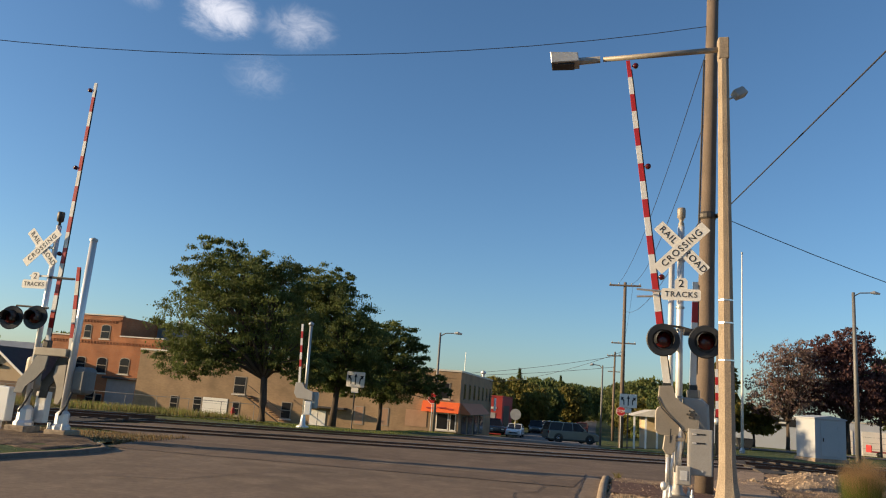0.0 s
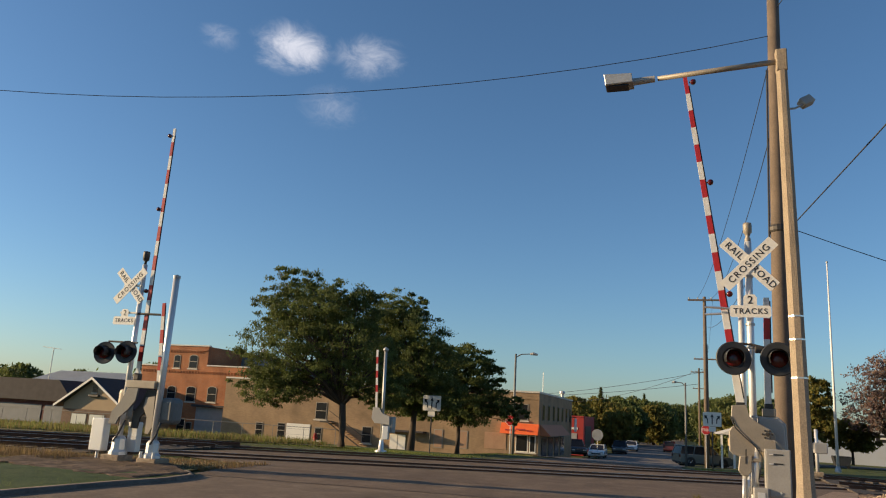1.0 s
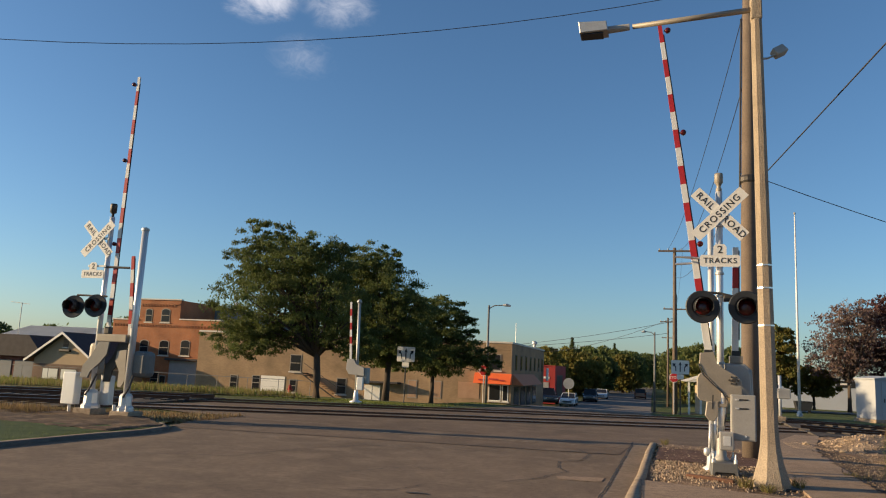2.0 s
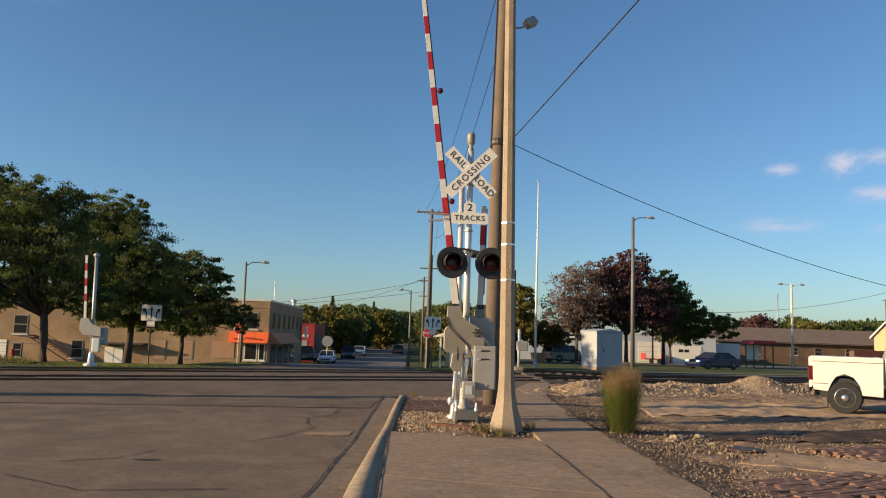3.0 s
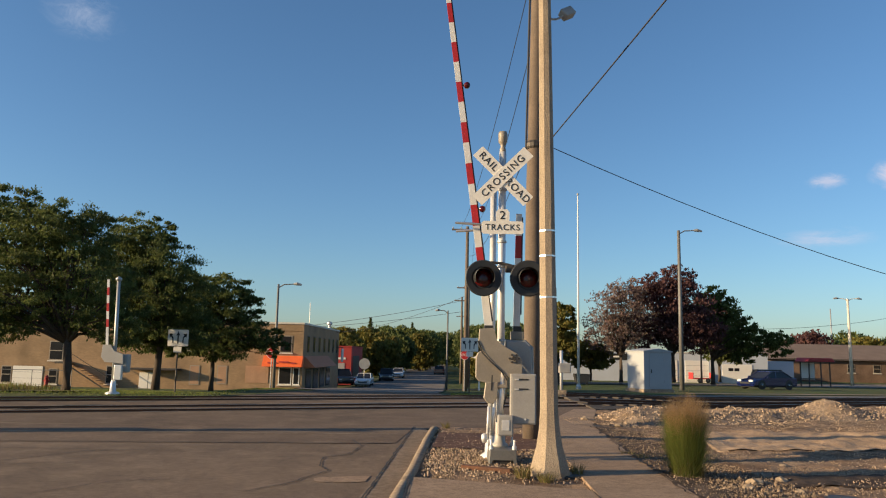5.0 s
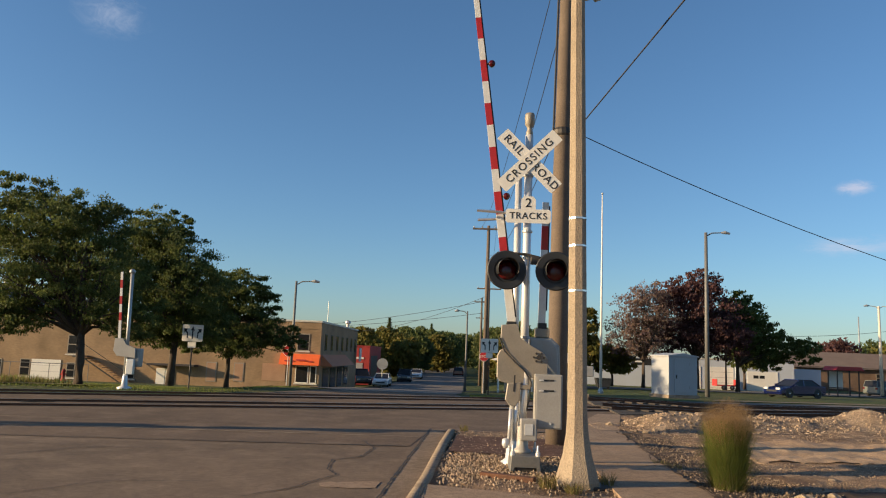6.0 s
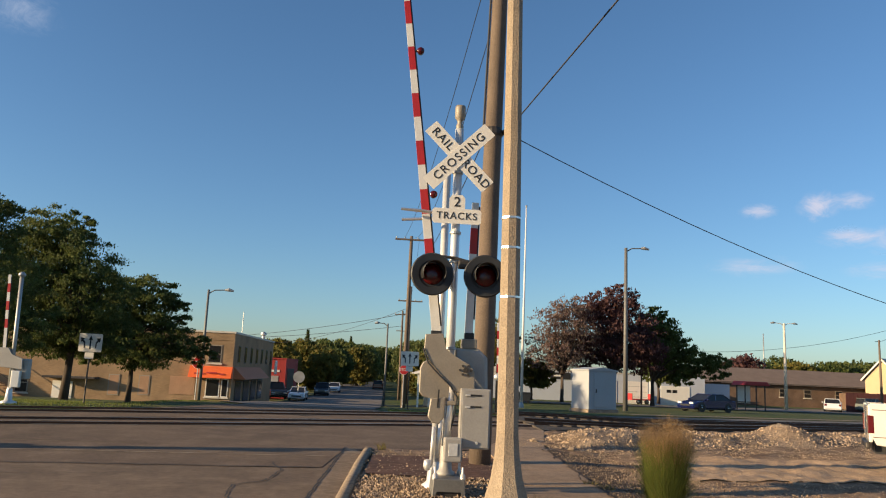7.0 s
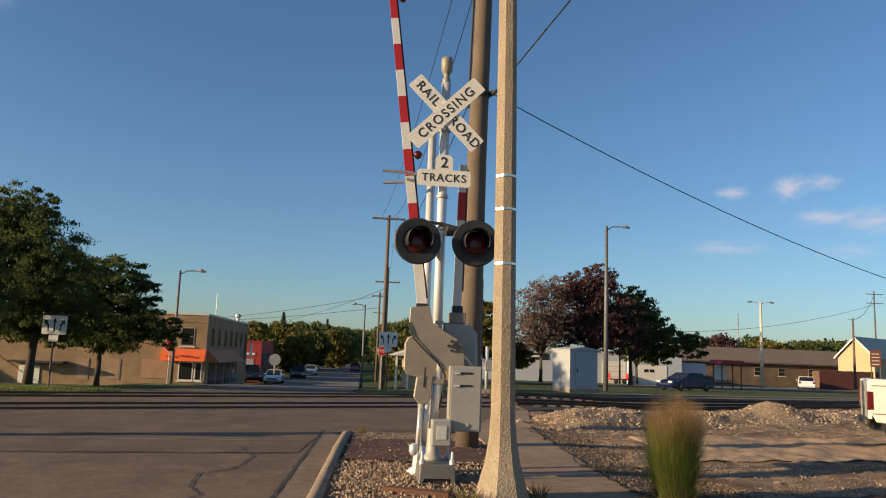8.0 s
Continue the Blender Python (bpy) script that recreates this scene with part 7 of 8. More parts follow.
def right_buildings():
    b = thing("white_block_building", "long low white block building with garage doors", "building", Matrix.Translation((0.14, 0, -0.28)) @ Matrix.Diagonal((1.14, 1, 1.14, 1)))
    y = 75.0
    part("wall", box(bmesh.new(), 8.5, 26.0, y, y + 14, -1.6, 2.3), WHITEWALL, b, "white painted block wall")
    part("wall", box(bmesh.new(), 26.004, 31.6, y - 0.5, y + 14, -1.6, 2.35), WHITEWALL, b)
    part("wall", box(bmesh.new(), 31.604, 34.6, y + 0.5, y + 12, -1.6, 1.7), WHITEWALL, b)
    part("coping", box(bmesh.new(), 8.4, 26.0, y - 0.06, y + 14, 2.304, 2.42), TRIM, b)
    part("coping", box(bmesh.new(), 26.004, 31.7, y - 0.58, y + 14, 2.354, 2.5), ROOFDARK, b)
    part("sign_board", box(bmesh.new(), 15.77, 17.84, y - 0.05, y - 0.002, 1.5, 2.15), BLACK, b, "dark sign board with a pale bar")
    part("sign_bar", box(bmesh.new(), 16.1, 17.0, y - 0.056, y - 0.051, 1.75, 1.92), WHITE, b)
    for x0, x1 in ((23.4, 25.8), (20.2, 22.6)):
        d = part("garage_door", box(bmesh.new(), x0, x1, y - 0.05, y - 0.002, -1.0, 1.6), WHITE, b)
        for k in range(1, 5):
            part("groove", box(bmesh.new(), x0 + 0.05, x1 - 0.05, y - 0.054, y - 0.051, -1.0 + k * 0.52, -0.97 + k * 0.52), GREYBOX, d)
    g = part("garage_door", box(bmesh.new(), 27.0, 30.0, y - 0.55, y - 0.502, -1.0, 1.3), WHITE, b)
    for k in range(2):
        part("pane", box(bmesh.new(), 27.6 + k * 0.6, 28.1 + k * 0.6, y - 0.556, y - 0.551, 0.62, 0.92), GLASS, g)
    part("roof_rail", box(bmesh.new(), 27.0, 31.6, y, y + 0.1, 2.6, 2.68), DARKSTEEL, b)
    c = thing("brown_brick_building", "long low brown brick building with a broad roof", "building")
    part("wall", box(bmesh.new(), 43.0, 84, 90, 104, -1.6, 1.9), BROWNWALL, c, "brown brick wall")
    part("roof", slab(bmesh.new(), [(42.5, 1.9), (84.5, 1.9), (84.5, 2.1), (42.5, 2.1)], 89.6, 104), ROOFDARK, c)
    rf = bmesh.new()
    vs = [rf.verts.new(p) for p in ((42.3, 89.4, 1.95), (85, 89.4, 1.95), (85, 97, 4.2), (42.3, 97, 4.2), (85, 104.6, 1.95), (42.3, 104.6, 1.95))]
    rf.faces.new((vs[0], vs[1], vs[2], vs[3]))
    rf.faces.new((vs[3], vs[2], vs[4], vs[5]))
    rf.faces.new((vs[0], vs[3], vs[5]))
    rf.faces.new((vs[1], vs[4], vs[2]))
    part("roof", rf, BROWNROOF, c, "brown shingle roof")
    for x in (48, 53.5, 57.0, 61.5, 66.5, 71):
        window(c, x, x + 1.05, 0.3, 1.45, 90.0)
    part("wing", box(bmesh.new(), 62, 72, 84, 89.9, -1.6, 1.2), BROWNWALL, c)
    d = thing("cream_house", "small cream gabled house with a pale metal roof", "house", pose(61.7, 80, 0, 0, 0, -58))
    part("wall", slab(bmesh.new(), [(-2.2, -1.5), (2.2, -1.5), (2.2, 3.2), (0, 5.5), (-2.2, 3.2)], 0, 14), YELLOWWALL, d, "cream boarded walls")
    for a in (-1, 1):
        part("roof", slab(bmesh.new(), [(a * 2.55, 2.95), (0, 5.62), (0, 5.8), (a * 2.6, 3.12)][::a], -0.35, 14.3), PALEROOF, d, "pale metal roof slope")
        part("bargeboard", slab(bmesh.new(), [(a * 2.56, 2.86), (0, 5.55), (0, 5.7), (a * 2.58, 3.02)][::a], -0.4, -0.36), WHITE, d)
    n = thing("notice_board", "dark red notice board with pale bars on posts", "sign", pose(62.2, 77, -0.9, 0, 0, -30))
    part("panel", box(bmesh.new(), -0.6, 0.6, -0.03, 0.03, 2.9, 5.0), DARKRED, n)
    for k in range(4):
        part("sign_bar", box(bmesh.new(), -0.4, 0.4, -0.04, -0.032, 3.2 + k * 0.42, 3.28 + k * 0.42), TRIM, n)
    for a in (-0.5, 0.5):
        part("post", tube(bmesh.new(), (a, 0.08, -0.1), (a, 0.08, 5.0), 0.05, seg=6), DARKSTEEL, n)
    f = thing("board_fence", "dark red board fence in front of the cream house", "fence", pose(55.6, 78.3, 0))
    for k in range(16):
        part("board", box(bmesh.new(), k * 0.5, k * 0.5 + 0.48, 0, 0.05, -1.5, 1.35 + 0.02 * (k % 3)), DARKRED, f)
    # bus shelter
    s = thing("bus_shelter", "red-roofed bus shelter with clear sides", "bus shelter", pose(38.1, 66.5, -0.55, 0, 0, 10))
    for x in (-1.2, 1.2):
        for yy in (0, 1.4):
            part("post", box(bmesh.new(), x - 0.05, x + 0.05, yy - 0.05, yy + 0.05, -0.4, 2.3), BLACK, s)
    part("roof", slab(bmesh.new(), [(-1.6, 2.25), (1.6, 2.25), (1.3, 2.65), (-1.3, 2.65)], -0.4, 1.8, 0.04), SHELTERRED, s, "red hipped roof")
    part("bench", box(bmesh.new(), -1.2, 1.2, 0.9, 1.3, 0.45, 0.52, 0.01), DARKSTEEL, s)
    for x in (-1.15,):
        part("pane", box(bmesh.new(), x, x + 1.6, 1.4, 1.42, 0.35, 2.15), WHITE, s, "pale advertising panel")
    tr = thing("flat_trailer", "small red flat trailer parked before the white building", "trailer", pose(28.2, 73.6, gz(28.2, 73.6), 0, 0, 8))
    part("bed", box(bmesh.new(), -1.3, 1.3, -0.6, 0.6, 0.42, 0.55, 0.02), SHELTERRED, tr, "red painted bed")
    for x in (-1.25, 1.25):
        part("end_rail", box(bmesh.new(), x - 0.04, x + 0.04, -0.55, 0.55, 0.55, 1.15, 0.01), SHELTERRED, tr)
    for x in (-0.5, 0.5):
        wheel(tr, x, -0.55, 0.26, 0.16, -1)
    # porch of the shop behind the signs
    p = thing("corner_shop", "white-posted porch of a low corner shop", "building")
    part("wall", box(bmesh.new(), 3.0, 8.0, 52, 62, -1.9, 1.6), YELLOWWALL, p)
    part("roof", slab(bmesh.new(), [(1.6, 1.4), (8.2, 1.4), (8.2, 2.3), (3.4, 2.0)], 49.6, 62), TRIM, p)
    for k in range(4):
        part("post", box(bmesh.new(), 1.8 + k * 0.9, 1.95 + k * 0.9, 49.8, 49.95, -1.9, 1.4), WHITE, p)
    # dark skip
    k = thing("waste_skip", "black waste skip on the lane", "waste container", pose(9.6, 46, -0.4))
    part("body", slab(bmesh.new(), [(-0.45, 0.15), (0.45, 0.15), (0.6, 0.75), (-0.6, 0.75)], -0.4, 0.4, 0.02), BLACK, k)
    part("lid", box(bmesh.new(), -0.58, 0.58, -0.42, 0.42, 0.76, 0.82, 0.01), BLACK, k)
    for sx in (-0.35, 0.35):
        part("caster", lathe(bmesh.new(), [(0.09, -0.03), (0.09, 0.03)], centre=(sx, -0.3, 0.09), axis="y", seg=10), RUBBER, k)
    for x, y, h, w in ((13.4, 38, 1.1, 0.6),):
        t = thing("trash_bin", "dark upright bin beside the lamp post", "bin", pose(x, y, gz(x, y)))
        part("body", box(bmesh.new(), -w / 2, w / 2, -w / 2, w / 2, 0, h, 0.04), BLACK, t)
        part("lid", box(bmesh.new(), -w / 2 - 0.02, w / 2 + 0.02, -w / 2 - 0.02, w / 2 + 0.02, h + 0.002, h + 0.06, 0.02), BLACK, t)
    cross_pole(88, 112, -0.6, 16, ((15.4, 3.2), (13.8, 3.2)), "wooden utility pole with two crossarms behind the roofs")
    cross_pole(43, 100, -0.6, 7.4, ((7.0, 3.2), (6.2, 3.2)), "distant utility pole behind the white building")
    small_pole("radio_mast", 66, 118, -0.6, 11.5, 0.14, GALV, "thin distant mast above the roofs", "mast")
    wire((43, 100, 6.3), (88, 112, 13.0), 1.5, 0.03)
    wire((54, 70, 7.2), (88, 112, 14.6), 1.2, 0.03)
    small_pole("utility_pole", 53.8, 69, -0.5, 7.8, 0.16, POLEWOOD, "plain wooden pole by the cream house", "utility pole")
    small_pole("utility_pole", 4.2, 23.0, -0.05, 5.0, 0.14, POLEWOOD, "short wooden pole beyond the tracks", "utility pole")
    small_pole("wooden_post", 23.6, 60, -0.5, 3.4, 0.1, POLEWOOD, "brown wooden post by the white building", "post")


BROWNROOF = surface("brown_shingles", (0.19, 0.135, 0.1), 0.95, 0, 0.2, 0.8, 12, 0.2)


def fence():
    """Low chain-link rail fence before the old buildings."""
    f = thing("wire_fence", "low grey wire fence in front of the old buildings", "fence")
    rng = random.Random(5)
    xs = list(np.arange(-62, -25, 2.6))
    for x in xs:
        y = 38 + 0.02 * x
        part("post", tube(bmesh.new(), (x, y, gz(x, y) - 0.05), (x, y, gz(x, y) + 1.12), 0.022, seg=6), DARKGALV, f)
    for dz in (1.1,):
        part("rail", tube(bmesh.new(), (xs[0], 38 + 0.02 * xs[0], gz(-50, 37) + dz), (xs[-1], 38 + 0.02 * xs[-1], gz(-30, 37.4) + dz), 0.022, seg=6), DARKGALV, f)
    hy = thing("fire_hydrant", "small red fire hydrant in the verge", "hydrant", pose(-27.5, 38, gz(-27, 38)))
    part("barrel", lathe(bmesh.new(), [(0.16, 0), (0.16, 0.08), (0.11, 0.1), (0.11, 0.55), (0.14, 0.58), (0.1, 0.72), (0.001, 0.8)], seg=12), REDWALL, hy, smooth=True)
    part("cap", tube(bmesh.new(), (-0.2, 0, 0.42), (0.2, 0, 0.42), 0.06, seg=8), REDWALL, hy)


# ---- vehicles ----
def wheel(parent, x, y, r, w=0.2, side=-1, rim=CHROME):
    t = part("wheel", lathe(bmesh.new(), [(r * 0.62, -w / 2), (r * 0.93, -w / 2), (r, -w / 2 + 0.03), (r, w / 2 - 0.03), (r * 0.93, w / 2), (r * 0.62, w / 2)], centre=(x, y, r), axis="y", seg=26), RUBBER, parent, "black tyre", smooth=False)
    f = bmesh.new()
    lathe(f, [(r * 0.62, 0), (r * 0.6, side * 0.02), (r * 0.5, side * -0.02), (r * 0.22, side * 0.0), (r * 0.18, side * 0.05), (0.001, side * 0.055)], centre=(x, y + side * w * 0.45, r), axis="y", seg=22)
    part("rim", f, rim, t, "metal wheel rim", smooth=True)
    for k in range(6):
        a = k * math.pi / 3
        p = Vector((x + r * 0.42 * math.cos(a), y + side * (w * 0.45 + 0.004), r + r * 0.42 * math.sin(a)))
        part("rim_hole", tube(bmesh.new(), p, p + Vector((0, side * 0.012, 0)), r * 0.085, seg=8), BLACK, t)


def car(name, label, category, m, paint, L, W, H, style="sedan", front_light=None):
    c = thing(name, label, category, m, group="vehicles")
    belt = H * (0.64 if style != "suv" else 0.6)
    r = 0.33 if style != "suv" else 0.36
    zb = 0.2
    if style == "sedan":
        low = [(-L / 2, 0.42), (-L / 2 + 0.02, 0.72), (-L / 2 + 0.1, belt + 0.02), (-L * 0.3, belt + 0.04), (L * 0.2, belt), (L * 0.42, belt - 0.16), (L / 2 - 0.04, belt - 0.3), (L / 2, 0.45), (L / 2 - 0.06, zb + 0.05), (-L / 2 + 0.1, zb + 0.05)]
        cab = [(-L * 0.4, belt), (-L * 0.22, H - 0.03), (-L * 0.08, H), (L * 0.05, H - 0.02), (L * 0.24, belt)]
    elif style == "suv":
        low = [(-L / 2, 0.4), (-L / 2 + 0.02, belt), (L * 0.22, belt), (L * 0.44, belt - 0.1), (L / 2 - 0.02, belt - 0.25), (L / 2, 0.42), (L / 2 - 0.06, zb + 0.06), (-L / 2 + 0.1, zb + 0.06)]
        cab = [(-L * 0.49, belt), (-L * 0.45, H - 0.08), (-L * 0.4, H), (L * 0.03, H), (L * 0.1, H - 0.05), (L * 0.25, belt)]
    else:
        low = [(-L / 2, 0.4), (-L / 2 + 0.03, belt), (L * 0.24, belt), (L * 0.43, belt - 0.16), (L / 2 - 0.03, belt - 0.3), (L / 2, 0.4), (L / 2 - 0.06, zb + 0.05), (-L / 2 + 0.1, zb + 0.05)]
        cab = [(-L * 0.48, belt), (-L * 0.4, H - 0.05), (-L * 0.3, H), (L * 0.02, H - 0.01), (L * 0.27, belt)]
    bm = slab(bmesh.new(), low, -W / 2, W / 2, 0.07)
    part("body", bm, paint, c, "glossy painted body", smooth=False)
    bm = slab(bmesh.new(), cab, -W / 2 + 0.08, W / 2 - 0.08)
    for v in bm.verts:
        f = (v.co.z - belt) / (H - belt)
        v.co.y *= 1 - 0.16 * max(0, f)
    part("glasshouse", bm, GLASS, c, "dark windows")
    top = [p for p in cab if p[1] > H - 0.1]
    rt = bmesh.new()
    box(rt, top[0][0] - 0.05, top[-1][0] + 0.05, -W / 2 + 0.16, W / 2 - 0.16, H - 0.05, H + 0.012, 0.02)
    part("roof", rt, paint, c)
    for sgn in (-1, 1):
        for (xa, za), (xb, zb2) in ((cab[0], top[0]), (cab[-1], top[-1]), ((-L * 0.02, belt), (-L * 0.03, H - 0.02)), ((-L * 0.24, belt), (-L * 0.2, H - 0.03)) if style == "suv" else (cab[0], top[0])):
            pb = bmesh.new()
            tube(pb, (xa, sgn * (W / 2 - 0.075), za), (xb, sgn * (W / 2 - 0.08) * 0.86, zb2), 0.035, seg=6)
            part("pillar", pb, paint, c)
        part("headlight", box(bmesh.new(), L / 2 - 0.16, L / 2 - 0.01, sgn * (W / 2 - 0.3) - 0.2, sgn * (W / 2 - 0.3) + 0.2, 0.58, 0.74, 0.03), ARMWHITE, c)
        part("tail_light", box(bmesh.new(), -L / 2 - 0.01, -L / 2 + 0.12, sgn * (W / 2 - 0.16) - 0.13, sgn * (W / 2 - 0.16) + 0.13, belt - 0.28, belt - 0.05, 0.03), TAILLIGHT, c)
        part("mirror", box(bmesh.new(), L * 0.17, L * 0.21, sgn * (W / 2 + 0.08) - 0.07, sgn * (W / 2 + 0.08) + 0.07, belt, belt + 0.13, 0.03), paint, c)
        for x in (-L * 0.3, L * 0.31):
            arch = lathe(bmesh.new(), [(r + 0.06, -0.01), (r + 0.06, 0.01), (0.001, 0.011)], centre=(x, sgn * (W / 2 - 0.003), r + 0.02), axis="y", seg=20)
            part("wheel_arch", arch, BLACK, c)
            wheel(c, x, sgn * (W / 2 - 0.09), r, side=sgn)
    part("grille", box(bmesh.new(), L / 2 - 0.02, L / 2 + 0.004, -0.5, 0.5, 0.42, 0.56, 0.005), BLACK, c)
    part("underside", box(bmesh.new(), -L / 2 + 0.3, L / 2 - 0.3, -W / 2 + 0.15, W / 2 - 0.15, 0.16, 0.3), BLACK, c)
    return c


def pickup():
    p = thing("pickup_truck", "cream white pickup truck parked on the dirt track", "pickup truck", pose(9.5, 5.3, 0.05, 0, 0, -31), group="vehicles")
    W = 1.9
    y0, y1 = -W / 2, W / 2
    cream = CREAM
    side = [(0.0, 1.36), (0.02, 0.75), (0.12, 0.55), (0.42, 0.52), (0.47, 0.72), (0.58, 0.9), (0.78, 0.98), (0.98, 0.9), (1.12, 0.7), (1.16, 0.46), (1.6, 0.44), (1.62, 1.36)]
    for a, b in ((y0, y0 + 0.09), (y1 - 0.09, y1)):
        part("bed_side", slab(bmesh.new(), side, a, b, 0.015), cream, p, "cream bed side with wheel arch")
    part("tailgate", box(bmesh.new(), -0.01, 0.06, y0 + 0.094, y1 - 0.094, 0.6, 1.34, 0.015), cream, p)
    part("bed_floor", box(bmesh.new(), 0.062, 1.6, y0 + 0.094, y1 - 0.094, 0.66, 0.72), DARKSTEEL, p)
    part("bed_cover", box(bmesh.new(), 0.03, 1.6, y0 + 0.1, y1 - 0.1, 1.3, 1.38, 0.02), cream, p, "cream cover over the bed")
    for yy in (y0, y1 - 0.06):
        part("tail_light", box(bmesh.new(), -0.03, 0.09, yy - 0.005, yy + 0.065, 0.78, 1.14, 0.015), TAILLIGHT, p, "dark red tail light")
    part("bumper", box(bmesh.new(), -0.08, 0.02, y0 + 0.12, y1 - 0.12, 0.46, 0.6, 0.03), DARKSTEEL, p, "dark step bumper")
    part("stripe", box(bmesh.new(), 0.06, 1.6, y0 - 0.004, y0 - 0.001, 1.245, 1.26), RUST, p, "thin tan pinstripe")
    part("stripe", box(bmesh.new(), 0.06, 0.42, y0 - 0.004, y0 - 0.001, 0.7, 0.715), RUST, p)
    part("mud_flap", box(bmesh.new(), 0.38, 0.41, y0 + 0.02, y0 + 0.3, 0.12, 0.6, 0.005), BLACK, p)
    cab = [(1.66, 0.44), (3.9, 0.42), (5.4, 0.5), (5.45, 0.95), (4.0, 1.12), (3.3, 1.84), (1.82, 1.86), (1.66, 1.36)]
    part("cab", slab(bmesh.new(), cab, y0, y1, 0.05), cream, p, "cream cab")
    for yy, s in ((y0, -1), (y1, 1)):
        part("side_window", slab(bmesh.new(), [(1.98, 1.26), (3.72, 1.22), (3.25, 1.72), (2.06, 1.74)], yy + s * 0.003 - 0.002, yy + s * 0.003 + 0.002), GLASS, p)
        part("door_handle", box(bmesh.new(), 1.92, 2.09, yy + s * 0.02 - 0.015, yy + s * 0.02 + 0.015, 1.05, 1.1, 0.008), BLACK, p)
        for x in (0.78, 4.55):
            part("wheel_well", lathe(bmesh.new(), [(0.42, -0.1), (0.42, 0.1)], centre=(x, yy - s * 0.2, 0.44), axis="y", seg=18), BLACK, p)
            wheel(p, x, yy - s * 0.14, 0.385, 0.25, s)
    for yy, s in ((y0, -1), (y1, 1)):
        for x in (2.85, 3.75):
            part("door_seam", box(bmesh.new(), x, x + 0.012, yy + s * 0.003 - 0.002, yy + s * 0.003 + 0.002, 0.55, 1.2), DARKSTEEL, p)
        part("sill_trim", box(bmesh.new(), 1.78, 3.9, yy + s * 0.006 - 0.006, yy + s * 0.006 + 0.006, 0.46, 0.52, 0.003), BLACK, p)
    part("chassis", box(bmesh.new(), 0.1, 5.2, -0.6, 0.6, 0.36, 0.6), BLACK, p)


CREAM = car_paint("cream_paint", (0.78, 0.75, 0.67))


def build_vehicles():
    blue = car_paint("deep_blue_paint", (0.006, 0.011, 0.075))
    grey = car_paint("grey_green_paint", (0.16, 0.175, 0.16))
    white = car_paint("white_paint", (0.7, 0.7, 0.7))
    dark = car_paint("dark_paint", (0.03, 0.03, 0.035))
    redp = car_paint("dark_red_paint", (0.12, 0.015, 0.015))
    car("blue_car", "deep blue sedan parked beside the lane", "car", pose(24.9, 48.4, gz(24.9, 48.4), 0, 0, 23 + 180), blue, 4.7, 1.8, 1.38, "sedan")
    car("white_car", "white hatchback parked at the kerb down the street", "car", pose(-10.1, 73.5, -2.1, 0, 0, -90), white, 4.1, 1.75, 1.42, "hatch")
    car("dark_car", "dark sport utility car parked down the street", "car", pose(-8.9, 90, -2.1, 0, 0, -88), dark, 4.5, 1.85, 1.65, "suv")
    car("dark_car", "dark van parked beside the red shop", "car", pose(-13.0, 76, -2.1, 0, 0, -70), dark, 4.6, 1.9, 1.8, "suv")
    car("white_car", "white car parked behind a dark one", "car", pose(-8.2, 104, -2.1, 0, 0, -90), white, 4.2, 1.75, 1.45, "hatch")
    car("white_car", "white pickup-sized car parked before the brown building", "car", pose(53.0, 77, -0.95, 0, 0, 60), white, 4.8, 1.85, 1.5, "sedan")
    car("silver_car", "silver car parked down the street", "car", pose(4.3, 105, -1.6, 0, 0, 90), white, 4.4, 1.8, 1.5, "hatch")
    suv = car("moving_suv", "grey sport utility car driving along the side street", "car", pose(-3.2, 52.6, -1.3, 0, 0, 23), grey, 4.6, 1.85, 1.68, "suv")
    red = car("driving_car", "dark red car driving away down the street", "car", pose(-2.6, 108, -2.1, 0, 0, 90), redp, 4.4, 1.85, 1.6, "suv")
    pickup()
    return suv, red


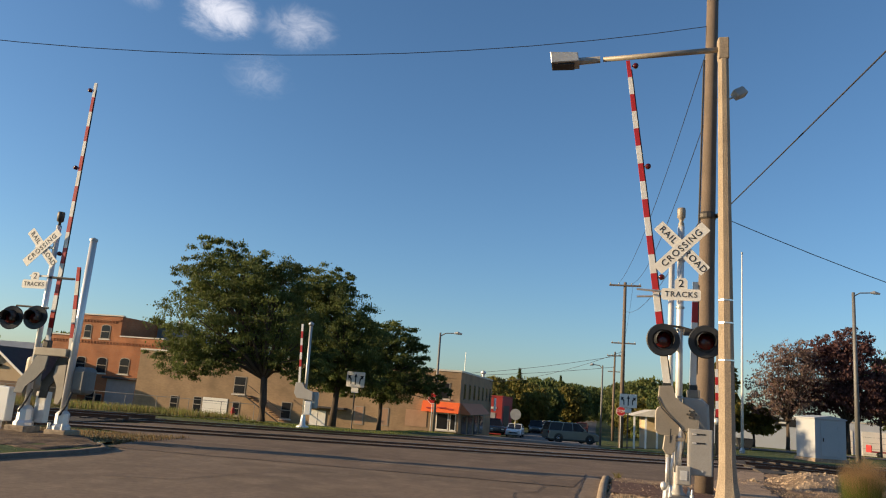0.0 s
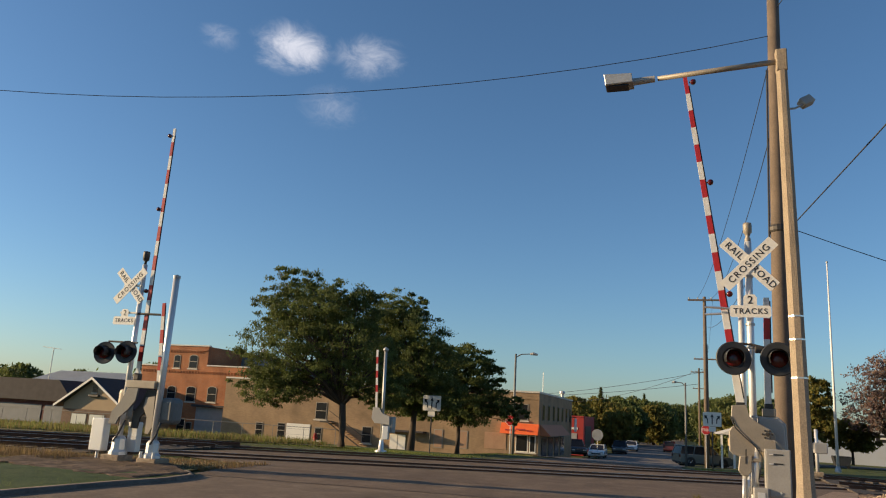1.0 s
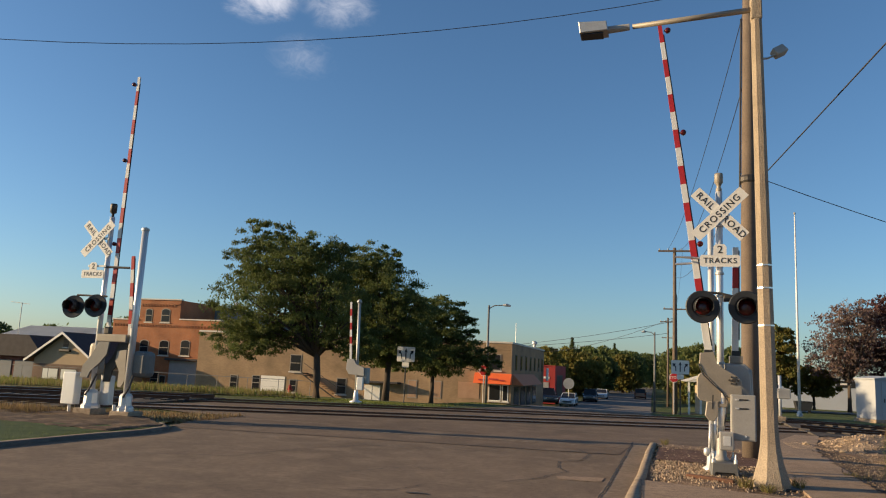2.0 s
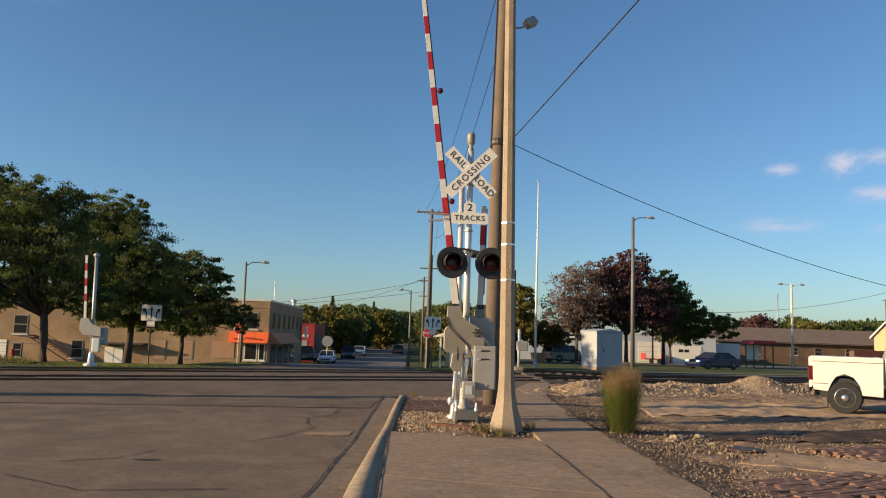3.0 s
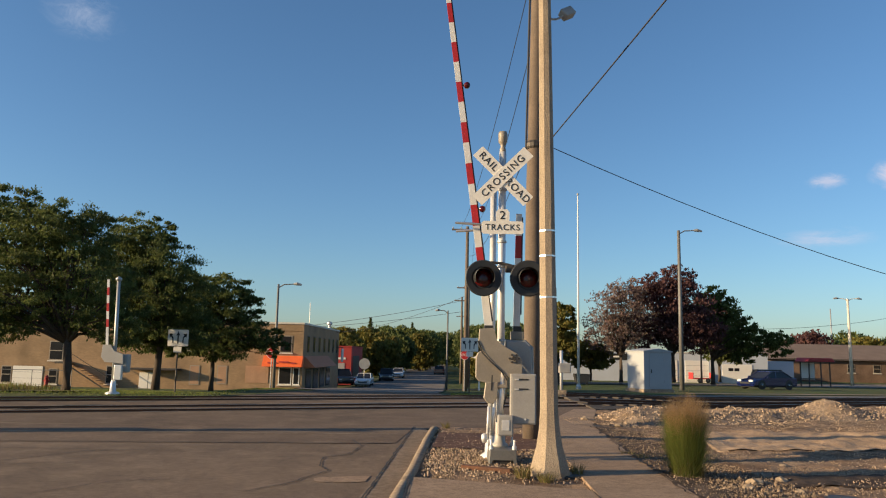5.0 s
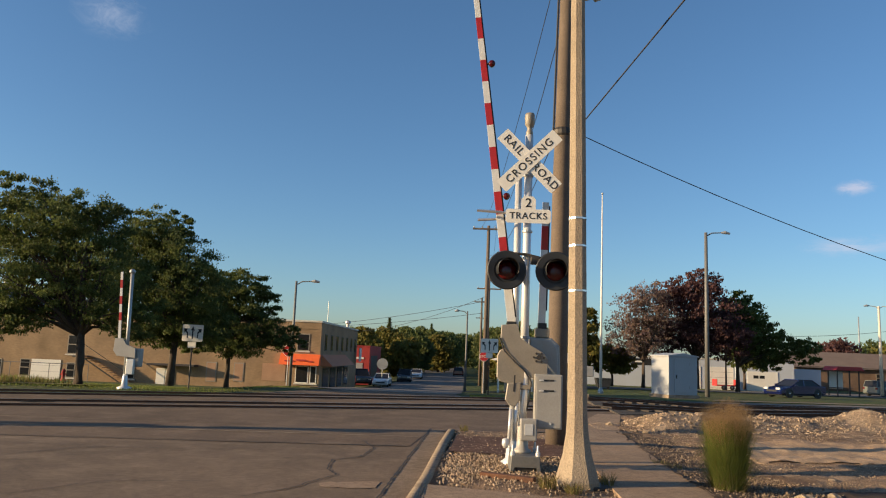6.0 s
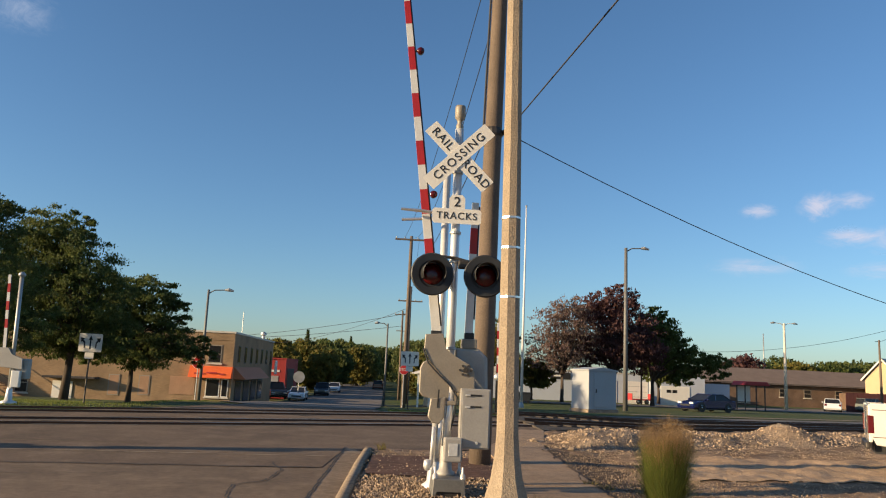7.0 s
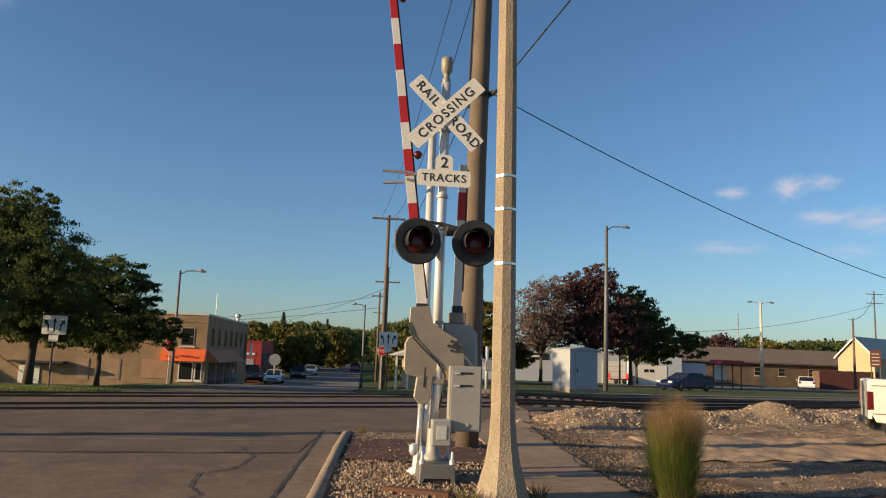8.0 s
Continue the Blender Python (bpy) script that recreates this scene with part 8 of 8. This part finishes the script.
# ---- clouds far behind ----
def cloud(direction, w, h, name_seed, soft=0.5, glow=0.85, tint=(0.78, 0.7, 0.68, 1)):
    """A thin far sheet of broken cloud, glowing in place of sunlight on it."""
    d = Vector(direction).normalized()
    c = d * 3000
    m, n, l, p = node_material("cloud_wisp")
    tc = n.new("ShaderNodeTexCoord")
    nz = n.new("ShaderNodeTexNoise")
    nz.inputs["Scale"].default_value, nz.inputs["Detail"].default_value, nz.inputs["Roughness"].default_value = 3.4, 9, 0.68
    nz.inputs["Distortion"].default_value = 0.6
    mp = n.new("ShaderNodeMapping")
    mp.inputs["Location"].default_value = (name_seed * 3.1, name_seed * 1.7, 0)
    l.new(tc.outputs["Generated"], mp.inputs["Vector"])
    l.new(mp.outputs["Vector"], nz.inputs["Vector"])
    gr, mp2 = n.new("ShaderNodeTexGradient"), n.new("ShaderNodeMapping")
    gr.gradient_type = "SPHERICAL"
    mp2.inputs["Location"].default_value, mp2.inputs["Scale"].default_value = (-1, -1, 0), (2, 2, 0)
    l.new(tc.outputs["Generated"], mp2.inputs["Vector"])
    l.new(mp2.outputs["Vector"], gr.inputs["Vector"])
    k, k2 = n.new("ShaderNodeMath"), n.new("ShaderNodeMapRange")
    k.operation = "MULTIPLY"
    l.new(nz.outputs["Fac"], k.inputs[0])
    l.new(gr.outputs["Fac"], k.inputs[1])
    k2.inputs[1].default_value, k2.inputs[2].default_value, k2.inputs[3].default_value, k2.inputs[4].default_value = 0.16, 0.56, 0.0, soft
    k2.interpolation_type = "SMOOTHSTEP"
    l.new(k.outputs[0], k2.inputs[0])
    # emission colour stands in for sunlight falling on the cloud
    tr, mx, df = n.new("ShaderNodeBsdfTransparent"), n.new("ShaderNodeMixShader"), n.new("ShaderNodeEmission")
    df.inputs["Color"].default_value, df.inputs["Strength"].default_value = tint, glow
    l.new(k2.outputs[0], mx.inputs[0])
    l.new(tr.outputs[0], mx.inputs[1])
    l.new(df.outputs[0], mx.inputs[2])
    l.new(mx.outputs[0], n["Material Output"].inputs["Surface"])
    n.remove(p)
    bm = bmesh.new()
    vs = [bm.verts.new((a * w / 2, b * h / 2, 0)) for a, b in ((-1, -1), (1, -1), (1, 1), (-1, 1))]
    bm.faces.new(vs)
    ob = tagged(part("cloud", bm, m), "small pale wispy cloud in the blue sky", "cloud", kind="structure")
    ob.matrix_world = look(c, (0, 0, 0))
    ob.visible_shadow = False


def build_clouds():
    cloud((-0.615, 1, 0.585), 500, 330, 1, 0.7)
    cloud((-0.47, 1, 0.55), 460, 310, 2, 0.4)
    cloud((-0.53, 1, 0.47), 430, 280, 3, 0.22)
    cloud((-0.76, 1, 0.62), 260, 170, 4, 0.2)
    cloud((0.52, 1, 0.247), 237, 105, 5, 0.60, 0.62, (0.7, 0.62, 0.66, 1))
    cloud((0.611, 1, 0.261), 237, 195, 6, 0.80, 0.62, (0.7, 0.62, 0.66, 1))
    cloud((0.665, 1, 0.272), 237, 120, 7, 0.55, 0.62, (0.7, 0.62, 0.66, 1))
    cloud((0.514, 1, 0.167), 537, 135, 8, 0.50, 0.62, (0.7, 0.62, 0.66, 1))
    cloud((0.662, 1, 0.218), 400, 135, 9, 0.75, 0.62, (0.7, 0.62, 0.66, 1))
    cloud((0.745, 1, 0.218), 450, 195, 10, 0.70, 0.62, (0.7, 0.62, 0.66, 1))
    cloud((0.7, 1, 0.172), 412, 120, 11, 0.40, 0.62, (0.7, 0.62, 0.66, 1))


arrow_sign(-12.98, 21.5, -0.27, 2.47, "white lane-use sign on a post under the trees")
arrow_sign(0.4, 28.7, -0.3, 2.56, "white lane-use sign at the far corner")
stop_sign(-12.3, 36.9, -0.98, 2.52, "red stop sign beside the corner street light")
stop_sign(0.38, 38.7, -0.73, 2.4, "red stop sign beyond the railway", 0.33)
bungalow()
build_plants()
tan_building()
brick_building()
gable_house()
red_building()
right_buildings()
fence()
SUV, FARCAR = build_vehicles()
build_clouds()


# ---- brick pavers laid bare in the lot ----
def brick_pavers():
    base = tagged(new("brick_paving"), "old red brick paving laid bare in the gravel lot", "brick paving", kind="structure")
    bm = box(bmesh.new(), -0.098, 0.098, -0.046, 0.046, -0.06, 0.0)
    bmesh.ops.bevel(bm, geom=[e for e in bm.edges if e.verts[0].co.z == 0 and e.verts[1].co.z == 0], offset=0.006, segments=1, affect="EDGES")
    me = bpy.data.meshes.new("brick")
    bm.to_mesh(me)
    bm.free()
    me.materials.append(PAVER)
    rng = random.Random(14)
    turn = radians(24)
    c, q = math.cos(turn), math.sin(turn)
    for ox, oy, nu, nv in ((2.75, -6.6, 14, 13), (5.75, -3.6, 9, 13)):
        for i in range(nu):
            for j in range(nv):
                u, w = (i + 0.5 * (j % 2)) * 0.206, j * 0.1
                x, y = ox + u * c - w * q, oy + u * q + w * c
                if rng.random() < 0.08 or x < 2.62:
                    continue
                shared("brick", me, base, pose(x, y, 0.092 + rng.uniform(-0.008, 0.006), rng.uniform(-1.5, 1.5), rng.uniform(-1.5, 1.5), 24 + rng.uniform(-1.5, 1.5)))


PAVER = surface("worn_red_brick", (0.17, 0.085, 0.06), 0.92, 0, 0.35, 9, 60, 0.25, (0.16, 0.105, 0.07), per_object=0.3)
brick_pavers()


def motions():
    rows = []
    for t, x in ((0, -3.3), (0.5, -1.5), (1.0, 0.5), (1.75, 5.2), (2.5, 10.6), (3.0, 14.9), (3.5, 20.0), (4.5, 29.0), (5.5, 39.5), (6.5, 51.8), (7.0, 59.0), (8.0, 73.5)):
        y = 54 + 0.42 * x
        rows.append((t, pose(x, y, gz(x, y) + 0.015, 0, 0, 22.8)))
    walk(SUV, rows)
    walk(FARCAR, [(t, pose(x, y, -2.09, 0, 0, 90)) for t, x, y in ((0, -3.0, 106), (2.5, -2.5, 117), (4.5, -2.1, 124), (6.5, -1.95, 129), (8.0, -1.85, 132))])


motions()
